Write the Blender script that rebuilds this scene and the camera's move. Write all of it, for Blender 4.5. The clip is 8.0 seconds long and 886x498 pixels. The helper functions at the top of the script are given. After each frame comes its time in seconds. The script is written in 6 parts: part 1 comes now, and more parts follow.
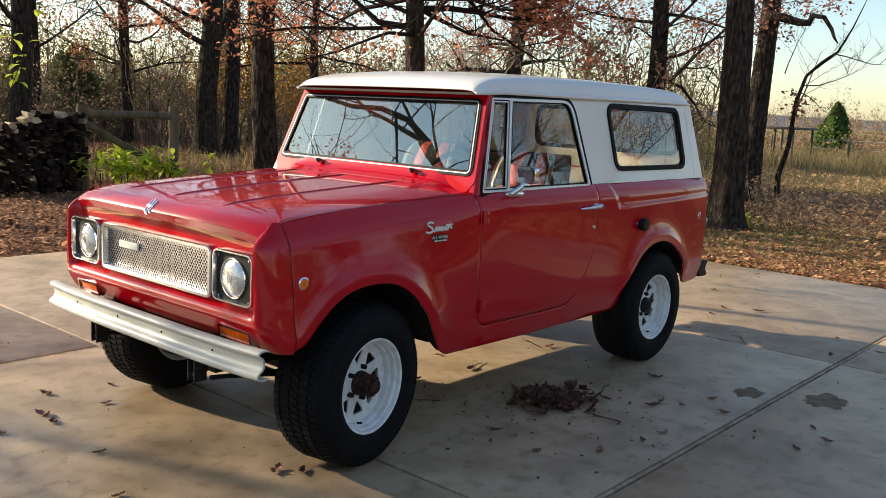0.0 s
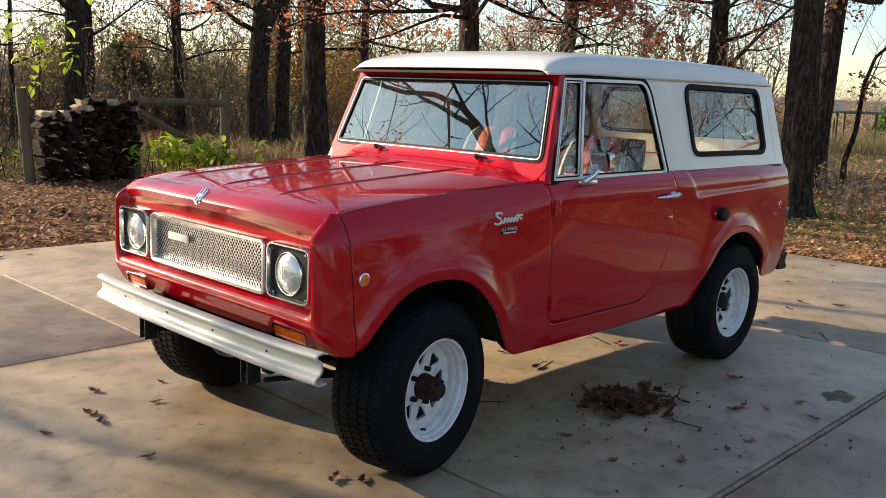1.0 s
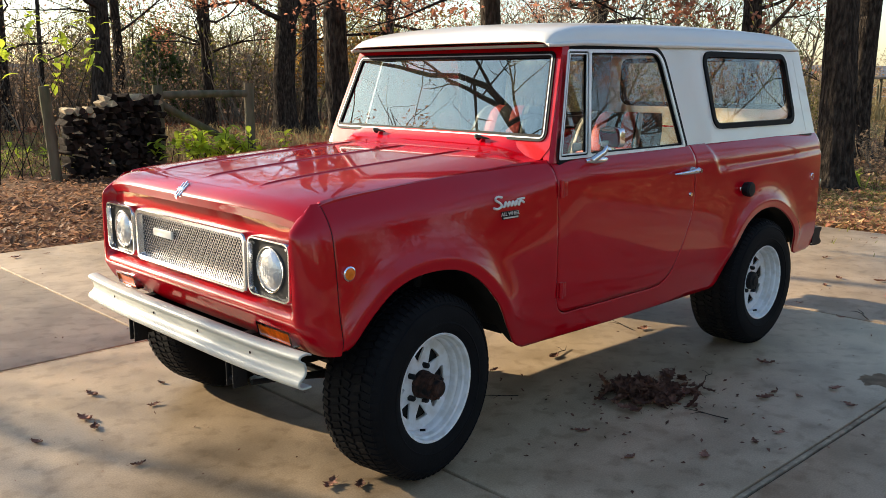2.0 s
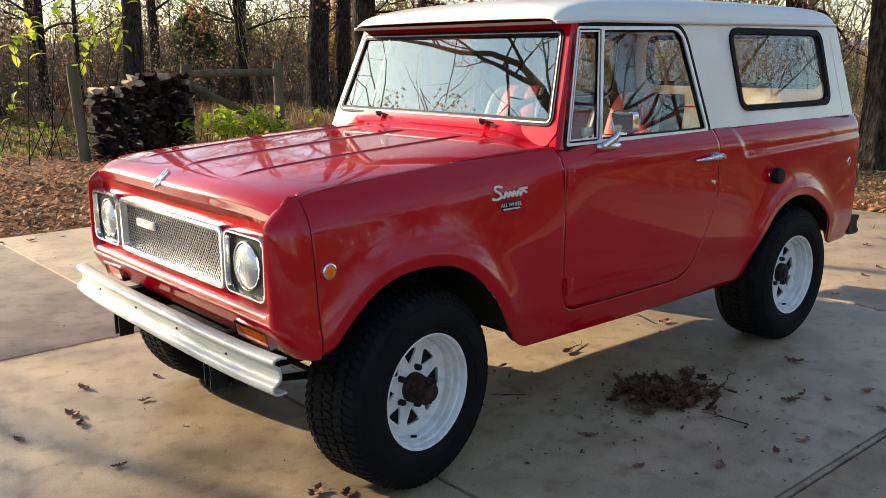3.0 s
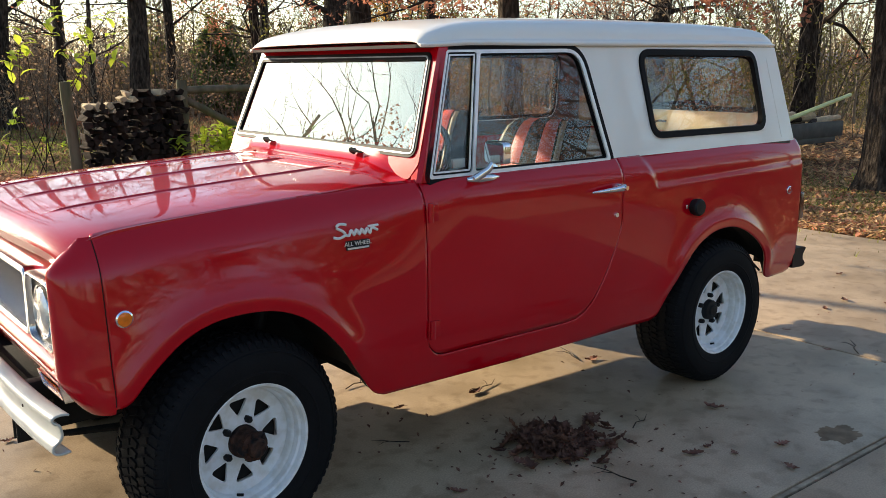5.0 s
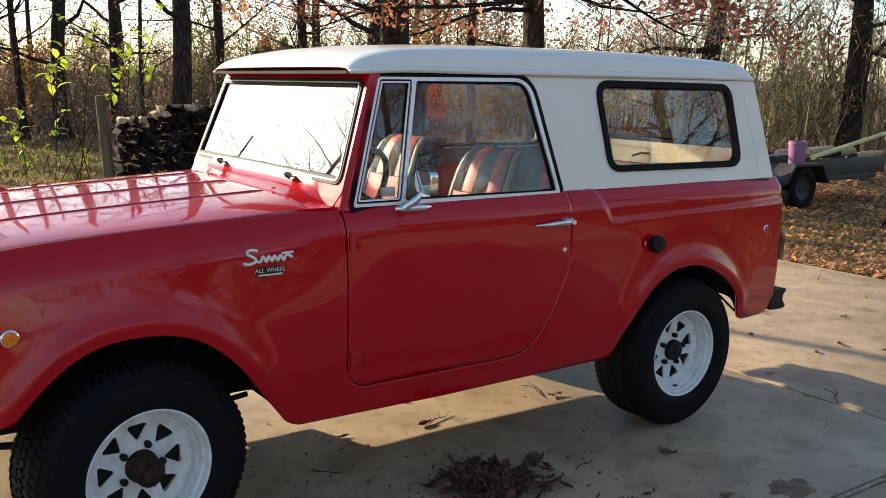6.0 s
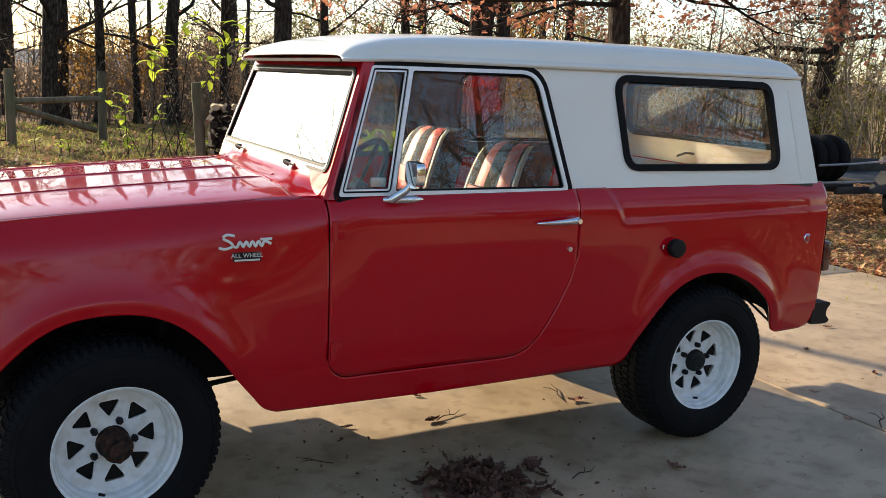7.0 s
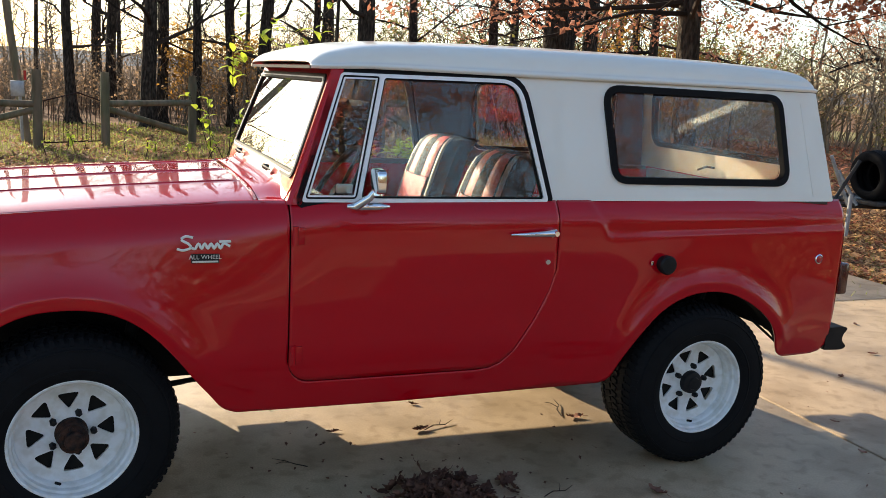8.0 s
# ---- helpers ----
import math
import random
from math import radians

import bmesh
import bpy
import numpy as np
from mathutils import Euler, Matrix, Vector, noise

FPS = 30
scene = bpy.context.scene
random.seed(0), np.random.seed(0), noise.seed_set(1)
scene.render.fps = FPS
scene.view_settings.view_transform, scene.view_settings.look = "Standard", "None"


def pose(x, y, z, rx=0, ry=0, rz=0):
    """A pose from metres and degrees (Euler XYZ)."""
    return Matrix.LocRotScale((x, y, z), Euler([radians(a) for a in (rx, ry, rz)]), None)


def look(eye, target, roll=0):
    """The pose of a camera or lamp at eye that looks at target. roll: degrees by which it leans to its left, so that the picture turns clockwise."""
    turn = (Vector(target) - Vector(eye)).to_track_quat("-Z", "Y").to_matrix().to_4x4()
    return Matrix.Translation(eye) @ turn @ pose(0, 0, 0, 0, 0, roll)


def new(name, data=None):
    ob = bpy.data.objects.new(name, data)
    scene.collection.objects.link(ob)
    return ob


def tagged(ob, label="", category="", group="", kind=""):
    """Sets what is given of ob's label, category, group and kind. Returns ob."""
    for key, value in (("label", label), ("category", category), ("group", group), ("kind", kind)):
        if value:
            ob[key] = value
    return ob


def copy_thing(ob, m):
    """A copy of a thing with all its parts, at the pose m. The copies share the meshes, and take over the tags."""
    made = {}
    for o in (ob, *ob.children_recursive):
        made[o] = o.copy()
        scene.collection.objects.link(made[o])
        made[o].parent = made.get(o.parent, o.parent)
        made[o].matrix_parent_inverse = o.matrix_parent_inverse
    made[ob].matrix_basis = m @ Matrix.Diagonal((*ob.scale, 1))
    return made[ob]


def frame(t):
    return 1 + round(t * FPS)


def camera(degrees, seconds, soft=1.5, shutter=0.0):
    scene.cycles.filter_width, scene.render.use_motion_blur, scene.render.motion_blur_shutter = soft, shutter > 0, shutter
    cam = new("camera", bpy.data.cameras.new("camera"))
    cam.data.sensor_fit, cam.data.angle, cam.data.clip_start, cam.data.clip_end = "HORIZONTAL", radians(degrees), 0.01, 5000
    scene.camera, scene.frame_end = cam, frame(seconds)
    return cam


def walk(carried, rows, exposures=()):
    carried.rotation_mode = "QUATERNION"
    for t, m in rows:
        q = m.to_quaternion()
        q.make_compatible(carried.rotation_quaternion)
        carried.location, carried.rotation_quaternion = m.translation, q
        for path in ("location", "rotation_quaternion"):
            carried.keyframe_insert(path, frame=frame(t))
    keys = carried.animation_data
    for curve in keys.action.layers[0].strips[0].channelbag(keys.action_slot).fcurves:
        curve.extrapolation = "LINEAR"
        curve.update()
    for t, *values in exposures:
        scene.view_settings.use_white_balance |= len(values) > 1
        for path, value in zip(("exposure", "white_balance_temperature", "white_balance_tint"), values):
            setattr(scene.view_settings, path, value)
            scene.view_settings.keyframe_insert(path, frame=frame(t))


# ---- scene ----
cam = camera(52.8, 8.0, soft=0.8)
PATH = [
    (0, (-2.593, -3.473, 1.557), (-1.096, -2.183, 1.246), 2.7),
    (0.5, (-2.512, -3.372, 1.548), (-1.093, -2.0, 1.225), 2.7),
    (1, (-2.428, -3.21, 1.53), (-1.007, -1.846, 1.186), 2.3),
    (1.5, (-2.316, -3.113, 1.527), (-0.892, -1.752, 1.177), 0.6),
    (2, (-2.14, -3.169, 1.511), (-0.787, -1.746, 1.129), -0.0),
    (2.2, (-2.068, -3.191, 1.509), (-0.794, -1.704, 1.105), -0.0),
    (3.3, (-1.775, -3.052, 1.532), (-0.479, -1.597, 1.079), -0.7),
    (3.5, (-1.717, -3.028, 1.54), (-0.378, -1.613, 1.088), -0.7),
    (4, (-1.559, -3.097, 1.554), (-0.243, -1.654, 1.12), -0.8),
    (4.2, (-1.461, -3.142, 1.556), (-0.176, -1.671, 1.126), -1.1),
    (5.3, (-1.045, -3.386, 1.575), (0.156, -1.835, 1.186), 0.2),
    (5.5, (-0.952, -3.413, 1.583), (0.237, -1.85, 1.205), 0.5),
    (6, (-0.737, -3.554, 1.591), (0.388, -1.94, 1.233), 1.2),
    (6.5, (-0.543, -3.684, 1.594), (0.478, -2.004, 1.229), 2.2),
    (7, (-0.326, -3.72, 1.587), (0.592, -1.983, 1.211), 2.5),
    (7.5, (-0.119, -3.77, 1.607), (0.746, -2.004, 1.239), 2.8),
    (8, (0.126, -3.898, 1.61), (0.845, -2.069, 1.241), 3.2),
]
walk(cam, [(t, look(eye, target, roll)) for t, eye, target, roll in PATH], [(0.0, 0.98, 6950, 10), (2.2, 1.16, 6950, 10), (4.0, 1.28, 6950, 10), (5.8, 1.16, 6950, 10), (8.0, 1.30, 6950, 10)])

# ---- light ----
SUN_AZ, SUN_EL = Vector((-0.36, 0.933)), radians(18.5)
world = bpy.data.worlds.new("sky")
scene.world = world
world.use_nodes = True
wn = world.node_tree
sky = wn.nodes.new("ShaderNodeTexSky")
sky.sky_type, sky.sun_disc = "NISHITA", False
sky.sun_elevation = SUN_EL
sky.sun_rotation = math.atan2(SUN_AZ.x, SUN_AZ.y)
sky.air_density, sky.dust_density, sky.ozone_density = 1.0, 0.65, 2.1
wn.links.new(sky.outputs[0], wn.nodes["Background"].inputs[0])
wn.nodes["Background"].inputs[1].default_value = 0.125
sun = new("sun", bpy.data.lights.new("sun", "SUN"))
sun.data.energy, sun.data.angle, sun.data.color = 5.0, radians(0.55), (1.0, 0.88, 0.69)
to_sun = Vector((SUN_AZ.x * math.cos(SUN_EL), SUN_AZ.y * math.cos(SUN_EL), math.sin(SUN_EL)))
sun.matrix_world = look((0, 0, 0), -to_sun)


# ---- materials ----
def material(name, color, rough=0.5, metal=0.0, coat=0.0, spread=0.0, scale=20.0, bump=0.0, bump_scale=60.0,
             second=None, second_scale=3.0, per_object=0.0, per_island=0.0, stretch=(1, 1, 1), transmission=0.0, bump_depth=0.02):
    m = bpy.data.materials.new(name)
    m.use_nodes = True
    nt = m.node_tree
    b = nt.nodes["Principled BSDF"]
    b.inputs["Base Color"].default_value = (*color, 1)
    b.inputs["Roughness"].default_value = rough
    b.inputs["Metallic"].default_value = metal
    if rough >= 0.75:
        b.inputs["Specular IOR Level"].default_value = 0.08
    b.inputs["Coat Weight"].default_value = coat
    b.inputs["Coat Roughness"].default_value = 0.02
    b.inputs["Transmission Weight"].default_value = transmission
    co = nt.nodes.new("ShaderNodeTexCoord")
    mp = nt.nodes.new("ShaderNodeMapping")
    mp.inputs["Scale"].default_value = stretch
    nt.links.new(co.outputs["Object"], mp.inputs[0])

    def noise_tex(s, detail=5.0):
        n = nt.nodes.new("ShaderNodeTexNoise")
        n.inputs["Scale"].default_value = s
        n.inputs["Detail"].default_value = detail
        nt.links.new(mp.outputs[0], n.inputs["Vector"])
        return n.outputs["Fac"]

    out = None
    if spread or second or per_object or per_island:
        base = nt.nodes.new("ShaderNodeRGB")
        base.outputs[0].default_value = (*color, 1)
        out = base.outputs[0]
    if second:
        mix = nt.nodes.new("ShaderNodeMix")
        mix.data_type = "RGBA"
        ramp = nt.nodes.new("ShaderNodeValToRGB")
        ramp.color_ramp.elements[0].position, ramp.color_ramp.elements[1].position = 0.42, 0.62
        nt.links.new(noise_tex(second_scale), ramp.inputs[0])
        nt.links.new(ramp.outputs[0], mix.inputs["Factor"])
        nt.links.new(out, mix.inputs["A"])
        mix.inputs["B"].default_value = (*second, 1)
        out = mix.outputs["Result"]

    def vary(source, amount):
        nonlocal out
        mr = nt.nodes.new("ShaderNodeMapRange")
        mr.inputs["To Min"].default_value, mr.inputs["To Max"].default_value = 1 - amount, 1 + amount
        nt.links.new(source, mr.inputs["Value"])
        hsv = nt.nodes.new("ShaderNodeHueSaturation")
        nt.links.new(mr.outputs[0], hsv.inputs["Value"])
        nt.links.new(out, hsv.inputs["Color"])
        out = hsv.outputs[0]

    if spread:
        f = noise_tex(scale)
        mr0 = nt.nodes.new("ShaderNodeMapRange")
        mr0.inputs["From Min"].default_value, mr0.inputs["From Max"].default_value = 0.25, 0.75
        nt.links.new(f, mr0.inputs["Value"])
        vary(mr0.outputs[0], spread)
    if per_object:
        oi = nt.nodes.new("ShaderNodeObjectInfo")
        vary(oi.outputs["Random"], per_object)
    if per_island:
        ge = nt.nodes.new("ShaderNodeNewGeometry")
        vary(ge.outputs["Random Per Island"], per_island)
    if out:
        nt.links.new(out, b.inputs["Base Color"])
    if bump:
        bp = nt.nodes.new("ShaderNodeBump")
        bp.inputs["Strength"].default_value = bump
        bp.inputs["Distance"].default_value = bump_depth
        nt.links.new(noise_tex(bump_scale, 6.0), bp.inputs["Height"])
        nt.links.new(bp.outputs[0], b.inputs["Normal"])
    return m


RED = material("red_paint", (0.48, 0.0006, 0.0085), 0.28, coat=1.0, spread=0.04, scale=3, bump=0.03, bump_scale=7)
RED.node_tree.nodes["Principled BSDF"].inputs["Specular IOR Level"].default_value = 0.06
RED.node_tree.nodes["Principled BSDF"].inputs["Coat IOR"].default_value = 1.45
RED.node_tree.nodes["Principled BSDF"].inputs["Coat Roughness"].default_value = 0.035
WHITE = material("white_paint", (0.82, 0.785, 0.71), 0.28, coat=0.6, spread=0.03, scale=2.5, bump=0.01, bump_scale=5)
CREAM = material("cream_paint", (0.50, 0.50, 0.45), 0.42, spread=0.06, scale=9, bump=0.03)
CHROME = material("chrome", (0.82, 0.83, 0.85), 0.08, 1.0, spread=0.05, scale=30)
ALUMINIUM = material("aluminium", (0.76, 0.75, 0.73), 0.34, 0.45, spread=0.06, scale=40)
POLISHED = material("polished_trim", (0.62, 0.61, 0.60), 0.20, 0.96, spread=0.04, scale=40)
RUBBER = material("rubber", (0.006, 0.006, 0.007), 0.6, spread=0.2, scale=30)
TYRE = material("tyre_rubber", (0.006, 0.006, 0.007), 0.75, spread=0.25, scale=14, bump=0.10, bump_scale=90)
BLACK = material("black_metal", (0.010, 0.010, 0.011), 0.55, spread=0.25, scale=14)
UNDER = material("underbody", (0.014, 0.013, 0.012), 0.8, spread=0.4, scale=9, bump=0.1)
WHEEL_WHITE = material("wheel_white", (0.78, 0.79, 0.80), 0.38, spread=0.04, scale=12, second=(0.66, 0.65, 0.62), second_scale=22)
RUST = material("rusty_iron", (0.07, 0.035, 0.025), 0.75, 0.3, spread=0.4, scale=45, bump=0.3, second=(0.02, 0.018, 0.018), second_scale=30)
AMBER_DEEP = material("deep_amber_lens", (0.72, 0.12, 0.010), 0.18, spread=0.35, scale=45, coat=0.6)
AMBER = material("amber_lens", (0.92, 0.20, 0.006), 0.25, spread=0.15, scale=60, coat=0.1)
REDLENS = material("red_lens", (0.42, 0.01, 0.015), 0.2, coat=0.6, spread=0.1, scale=40)
VINYL_BLACK = material("black_vinyl", (0.014, 0.014, 0.014), 0.8, spread=0.2, scale=40, bump=0.05, bump_scale=150)
VINYL_RED = material("red_vinyl", (0.30, 0.042, 0.034), 0.48, spread=0.12, scale=30, bump=0.05, bump_scale=150)
VINYL_WHITE = material("white_vinyl", (0.22, 0.195, 0.155), 0.5, spread=0.08, scale=30, bump=0.05, bump_scale=150)
HEADLINER = material("headliner", (0.075, 0.070, 0.065), 0.9, spread=0.1, scale=8)
# cream lining of the cab sides, with the cab's shade put into its colour
INNER_SHADE = material("shade_toned_lining", (0.06, 0.052, 0.046), 0.7, spread=0.08, scale=8)
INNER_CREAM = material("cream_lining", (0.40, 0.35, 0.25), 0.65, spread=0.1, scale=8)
for dull, level in ((VINYL_BLACK, 0.06), (RUBBER, 0.12), (BLACK, 0.25), (VINYL_RED, 0.1), (VINYL_WHITE, 0.15), (TYRE, 0.14), (UNDER, 0.15)):
    dull.node_tree.nodes["Principled BSDF"].inputs["Specular IOR Level"].default_value = level
MESH_DARK = material("grille_backing", (0.004, 0.004, 0.004), 0.8, spread=0.2)
LAMP_GLASS = material("lamp_lens", (0.70, 0.71, 0.71), 0.16, 0.65, spread=0.12, scale=60, coat=1.0, bump=0.25, bump_scale=55)
BARK = material("bark", (0.032, 0.025, 0.020), 0.95, spread=0.75, scale=26, bump=1.0, bump_scale=34, second=(0.075, 0.058, 0.044), second_scale=20, stretch=(1, 1, 0.30), bump_depth=0.06)
TWIG = material("twig_bark", (0.036, 0.027, 0.022), 0.9, per_island=0.45)
BRUSH = material("brush_twigs", (0.18, 0.145, 0.105), 0.9, per_island=0.5)
TAIL = material("tail_lens", (0.06, 0.004, 0.005), 0.25, coat=0.5, spread=0.1)
LEAF_DRY = material("dry_leaf", (0.19, 0.095, 0.068), 0.8, spread=0.3, scale=60, per_object=0.4, per_island=0.4)
WOOD_POST = material("weathered_post", (0.18, 0.145, 0.10), 0.9, spread=0.3, scale=9, bump=0.5, bump_scale=30, second=(0.13, 0.125, 0.075), second_scale=5, stretch=(1, 1, 0.2), per_object=0.15)
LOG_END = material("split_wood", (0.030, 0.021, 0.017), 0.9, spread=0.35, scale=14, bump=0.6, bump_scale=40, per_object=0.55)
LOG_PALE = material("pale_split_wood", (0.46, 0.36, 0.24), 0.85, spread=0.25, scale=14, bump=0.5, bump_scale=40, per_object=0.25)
TRAILER_STEEL = material("trailer_steel", (0.018, 0.018, 0.020), 0.6, 0.1, spread=0.35, scale=6, second=(0.045, 0.042, 0.040), second_scale=4)
GALV = material("galvanised", (0.36, 0.38, 0.40), 0.5, 0.6, spread=0.2, scale=12)
PURPLE = material("purple_plastic", (0.36, 0.17, 0.33), 0.5, spread=0.08, scale=10)
PIPE_YELLOW = material("yellow_pipe", (0.60, 0.62, 0.25), 0.5, spread=0.12, scale=6)
# distance haze is put into the ridge's blue-grey colour
HILL = material("far_hills", (0.12, 0.13, 0.15), 1.0, spread=0.25, scale=0.05)


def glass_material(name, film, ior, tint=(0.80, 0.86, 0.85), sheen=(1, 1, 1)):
    """Clear glass; film is the weight of a thin dusty film with a broad sheen; sheen tints its reflections."""
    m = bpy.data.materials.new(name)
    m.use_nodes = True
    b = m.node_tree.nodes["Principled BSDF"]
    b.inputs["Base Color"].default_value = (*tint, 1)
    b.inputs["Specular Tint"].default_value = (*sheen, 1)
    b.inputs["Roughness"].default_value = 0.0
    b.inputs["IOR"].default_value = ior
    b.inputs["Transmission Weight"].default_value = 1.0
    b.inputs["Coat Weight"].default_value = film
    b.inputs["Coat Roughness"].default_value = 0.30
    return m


# reflection colour put into the glass: warm on the panes, teal on the windshield
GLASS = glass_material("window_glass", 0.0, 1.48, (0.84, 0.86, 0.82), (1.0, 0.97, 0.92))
SCREEN_GLASS = glass_material("tinted_windshield_glass", 0.015, 2.35, (0.46, 0.56, 0.54), (0.78, 1.0, 1.0))


def leaf_material(name, color, spread):
    """Thin leaves that let some light through."""
    m = material(name, color, 0.65, per_island=spread)
    nt = m.node_tree
    b = nt.nodes["Principled BSDF"]
    b.inputs["Specular IOR Level"].default_value = 0.15
    tl = nt.nodes.new("ShaderNodeBsdfTranslucent")
    mx = nt.nodes.new("ShaderNodeMixShader")
    mx.inputs[0].default_value = 0.45
    source = b.inputs["Base Color"].links[0].from_socket
    nt.links.new(source, tl.inputs[0])
    nt.links.new(b.outputs[0], mx.inputs[1])
    nt.links.new(tl.outputs[0], mx.inputs[2])
    nt.links.new(mx.outputs[0], nt.nodes["Material Output"].inputs[0])
    return m


LEAF_RUST = leaf_material("rust_leaf", (0.44, 0.185, 0.11), 0.5)
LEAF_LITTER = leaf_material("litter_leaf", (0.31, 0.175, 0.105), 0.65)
# litter brightened: the low sun's light is put into the leaf colour
LEAF_SUNNY = leaf_material("sunlit_tone_litter", (0.62, 0.39, 0.20), 0.6)
LEAF_TAN = leaf_material("tan_leaf", (0.34, 0.225, 0.135), 0.55)
LEAF_OLIVE = leaf_material("olive_leaf", (0.18, 0.165, 0.045), 0.5)
LEAF_OCHRE = leaf_material("ochre_leaf", (0.36, 0.19, 0.045), 0.5)
LEAF_GREEN = leaf_material("yellow_green_leaf", (0.46, 0.54, 0.06), 0.4)
LEAF_EVERGREEN = leaf_material("juniper_foliage", (0.12, 0.185, 0.055), 0.5)
GRASS = leaf_material("grass_blades", (0.27, 0.28, 0.08), 0.5)
STRAW = leaf_material("dry_grass", (0.36, 0.27, 0.13), 0.4)


def ramp_node(nt, source, stops):
    r = nt.nodes.new("ShaderNodeValToRGB")
    while len(r.color_ramp.elements) < len(stops):
        r.color_ramp.elements.new(0.5)
    for e, (p, c) in zip(r.color_ramp.elements, stops):
        e.position, e.color = p, (*c, 1)
    nt.links.new(source, r.inputs[0])
    return r.outputs[0]


def surface_material(name, layers, rough, bump_scale, bump, fine=(0.8, 1.2), fine_scale=60.0):
    """Ground-like surfaces: colour ramps at two scales, multiplied by fine grain, with relief."""
    m = bpy.data.materials.new(name)
    m.use_nodes = True
    nt = m.node_tree
    b = nt.nodes["Principled BSDF"]
    b.inputs["Roughness"].default_value = rough
    if rough > 0.8:
        b.inputs["Specular IOR Level"].default_value = 0.08
    co = nt.nodes.new("ShaderNodeTexCoord")

    def nz(s, d=6.0):
        n = nt.nodes.new("ShaderNodeTexNoise")
        n.inputs["Scale"].default_value, n.inputs["Detail"].default_value = s, d
        nt.links.new(co.outputs["Object"], n.inputs["Vector"])
        return n.outputs["Fac"]

    out = None
    for scale, stops, mode, fac in layers:
        c = ramp_node(nt, nz(scale), stops)
        if out is None:
            out = c
        else:
            mix = nt.nodes.new("ShaderNodeMix")
            mix.data_type, mix.blend_type = "RGBA", mode
            mix.inputs["Factor"].default_value = fac
            nt.links.new(out, mix.inputs["A"])
            nt.links.new(c, mix.inputs["B"])
            out = mix.outputs["Result"]
    mr = nt.nodes.new("ShaderNodeMapRange")
    mr.inputs["From Min"].default_value, mr.inputs["From Max"].default_value = 0.3, 0.7
    mr.inputs["To Min"].default_value, mr.inputs["To Max"].default_value = fine
    nt.links.new(nz(fine_scale), mr.inputs["Value"])
    hsv = nt.nodes.new("ShaderNodeHueSaturation")
    nt.links.new(mr.outputs[0], hsv.inputs["Value"])
    nt.links.new(out, hsv.inputs["Color"])
    nt.links.new(hsv.outputs[0], b.inputs["Base Color"])
    bp = nt.nodes.new("ShaderNodeBump")
    bp.inputs["Strength"].default_value, bp.inputs["Distance"].default_value = bump, 0.02
    nt.links.new(nz(bump_scale), bp.inputs["Height"])
    nt.links.new(bp.outputs[0], b.inputs["Normal"])
    return m


CONCRETE = surface_material("concrete", [
    (0.9, [(0.3, (0.395, 0.288, 0.184)), (0.7, (0.485, 0.362, 0.240))], "MIX", 1),
    (3.2, [(0.38, (0.68, 0.66, 0.62)), (0.58, (1.0, 1.0, 1.0))], "MULTIPLY", 0.8),
    (11, [(0.36, (0.70, 0.67, 0.62)), (0.47, (1.0, 1.0, 1.0))], "MULTIPLY", 0.7),
    (0.45, [(0.36, (0.66, 0.62, 0.57)), (0.56, (1, 1, 1))], "MULTIPLY", 0.2)], 0.45, 260, 0.05, (0.80, 1.16), 140)
SOIL = surface_material("leaf_covered_soil", [
    (0.6, [(0.3, (0.17, 0.10, 0.06)), (0.7, (0.29, 0.17, 0.10))], "MIX", 1),
    (14, [(0.3, (0.45, 0.42, 0.40)), (0.65, (1.15, 1.05, 0.95))], "MULTIPLY", 0.9)], 0.95, 22, 0.8, (0.65, 1.35), 45)
STAIN = material("oil_stain", (0.19, 0.135, 0.085), 0.85, spread=0.3, scale=16, second=(0.25, 0.18, 0.115), second_scale=12)
JOINT_FILL = material("joint_filler", (0.44, 0.35, 0.245), 0.85, spread=0.3, scale=24, bump=0.6, bump_scale=50, second=(0.28, 0.22, 0.155), second_scale=9)
STAIN.node_tree.nodes["Principled BSDF"].inputs["Specular IOR Level"].default_value = 0.15
JOINT = material("joint_dirt", (0.075, 0.062, 0.048), 0.95, spread=0.4, scale=40)


# ---- building helpers ----
def smooth(a, b, v):
    t = min(1.0, max(0.0, (v - a) / (b - a)))
    return t * t * (3 - 2 * t)


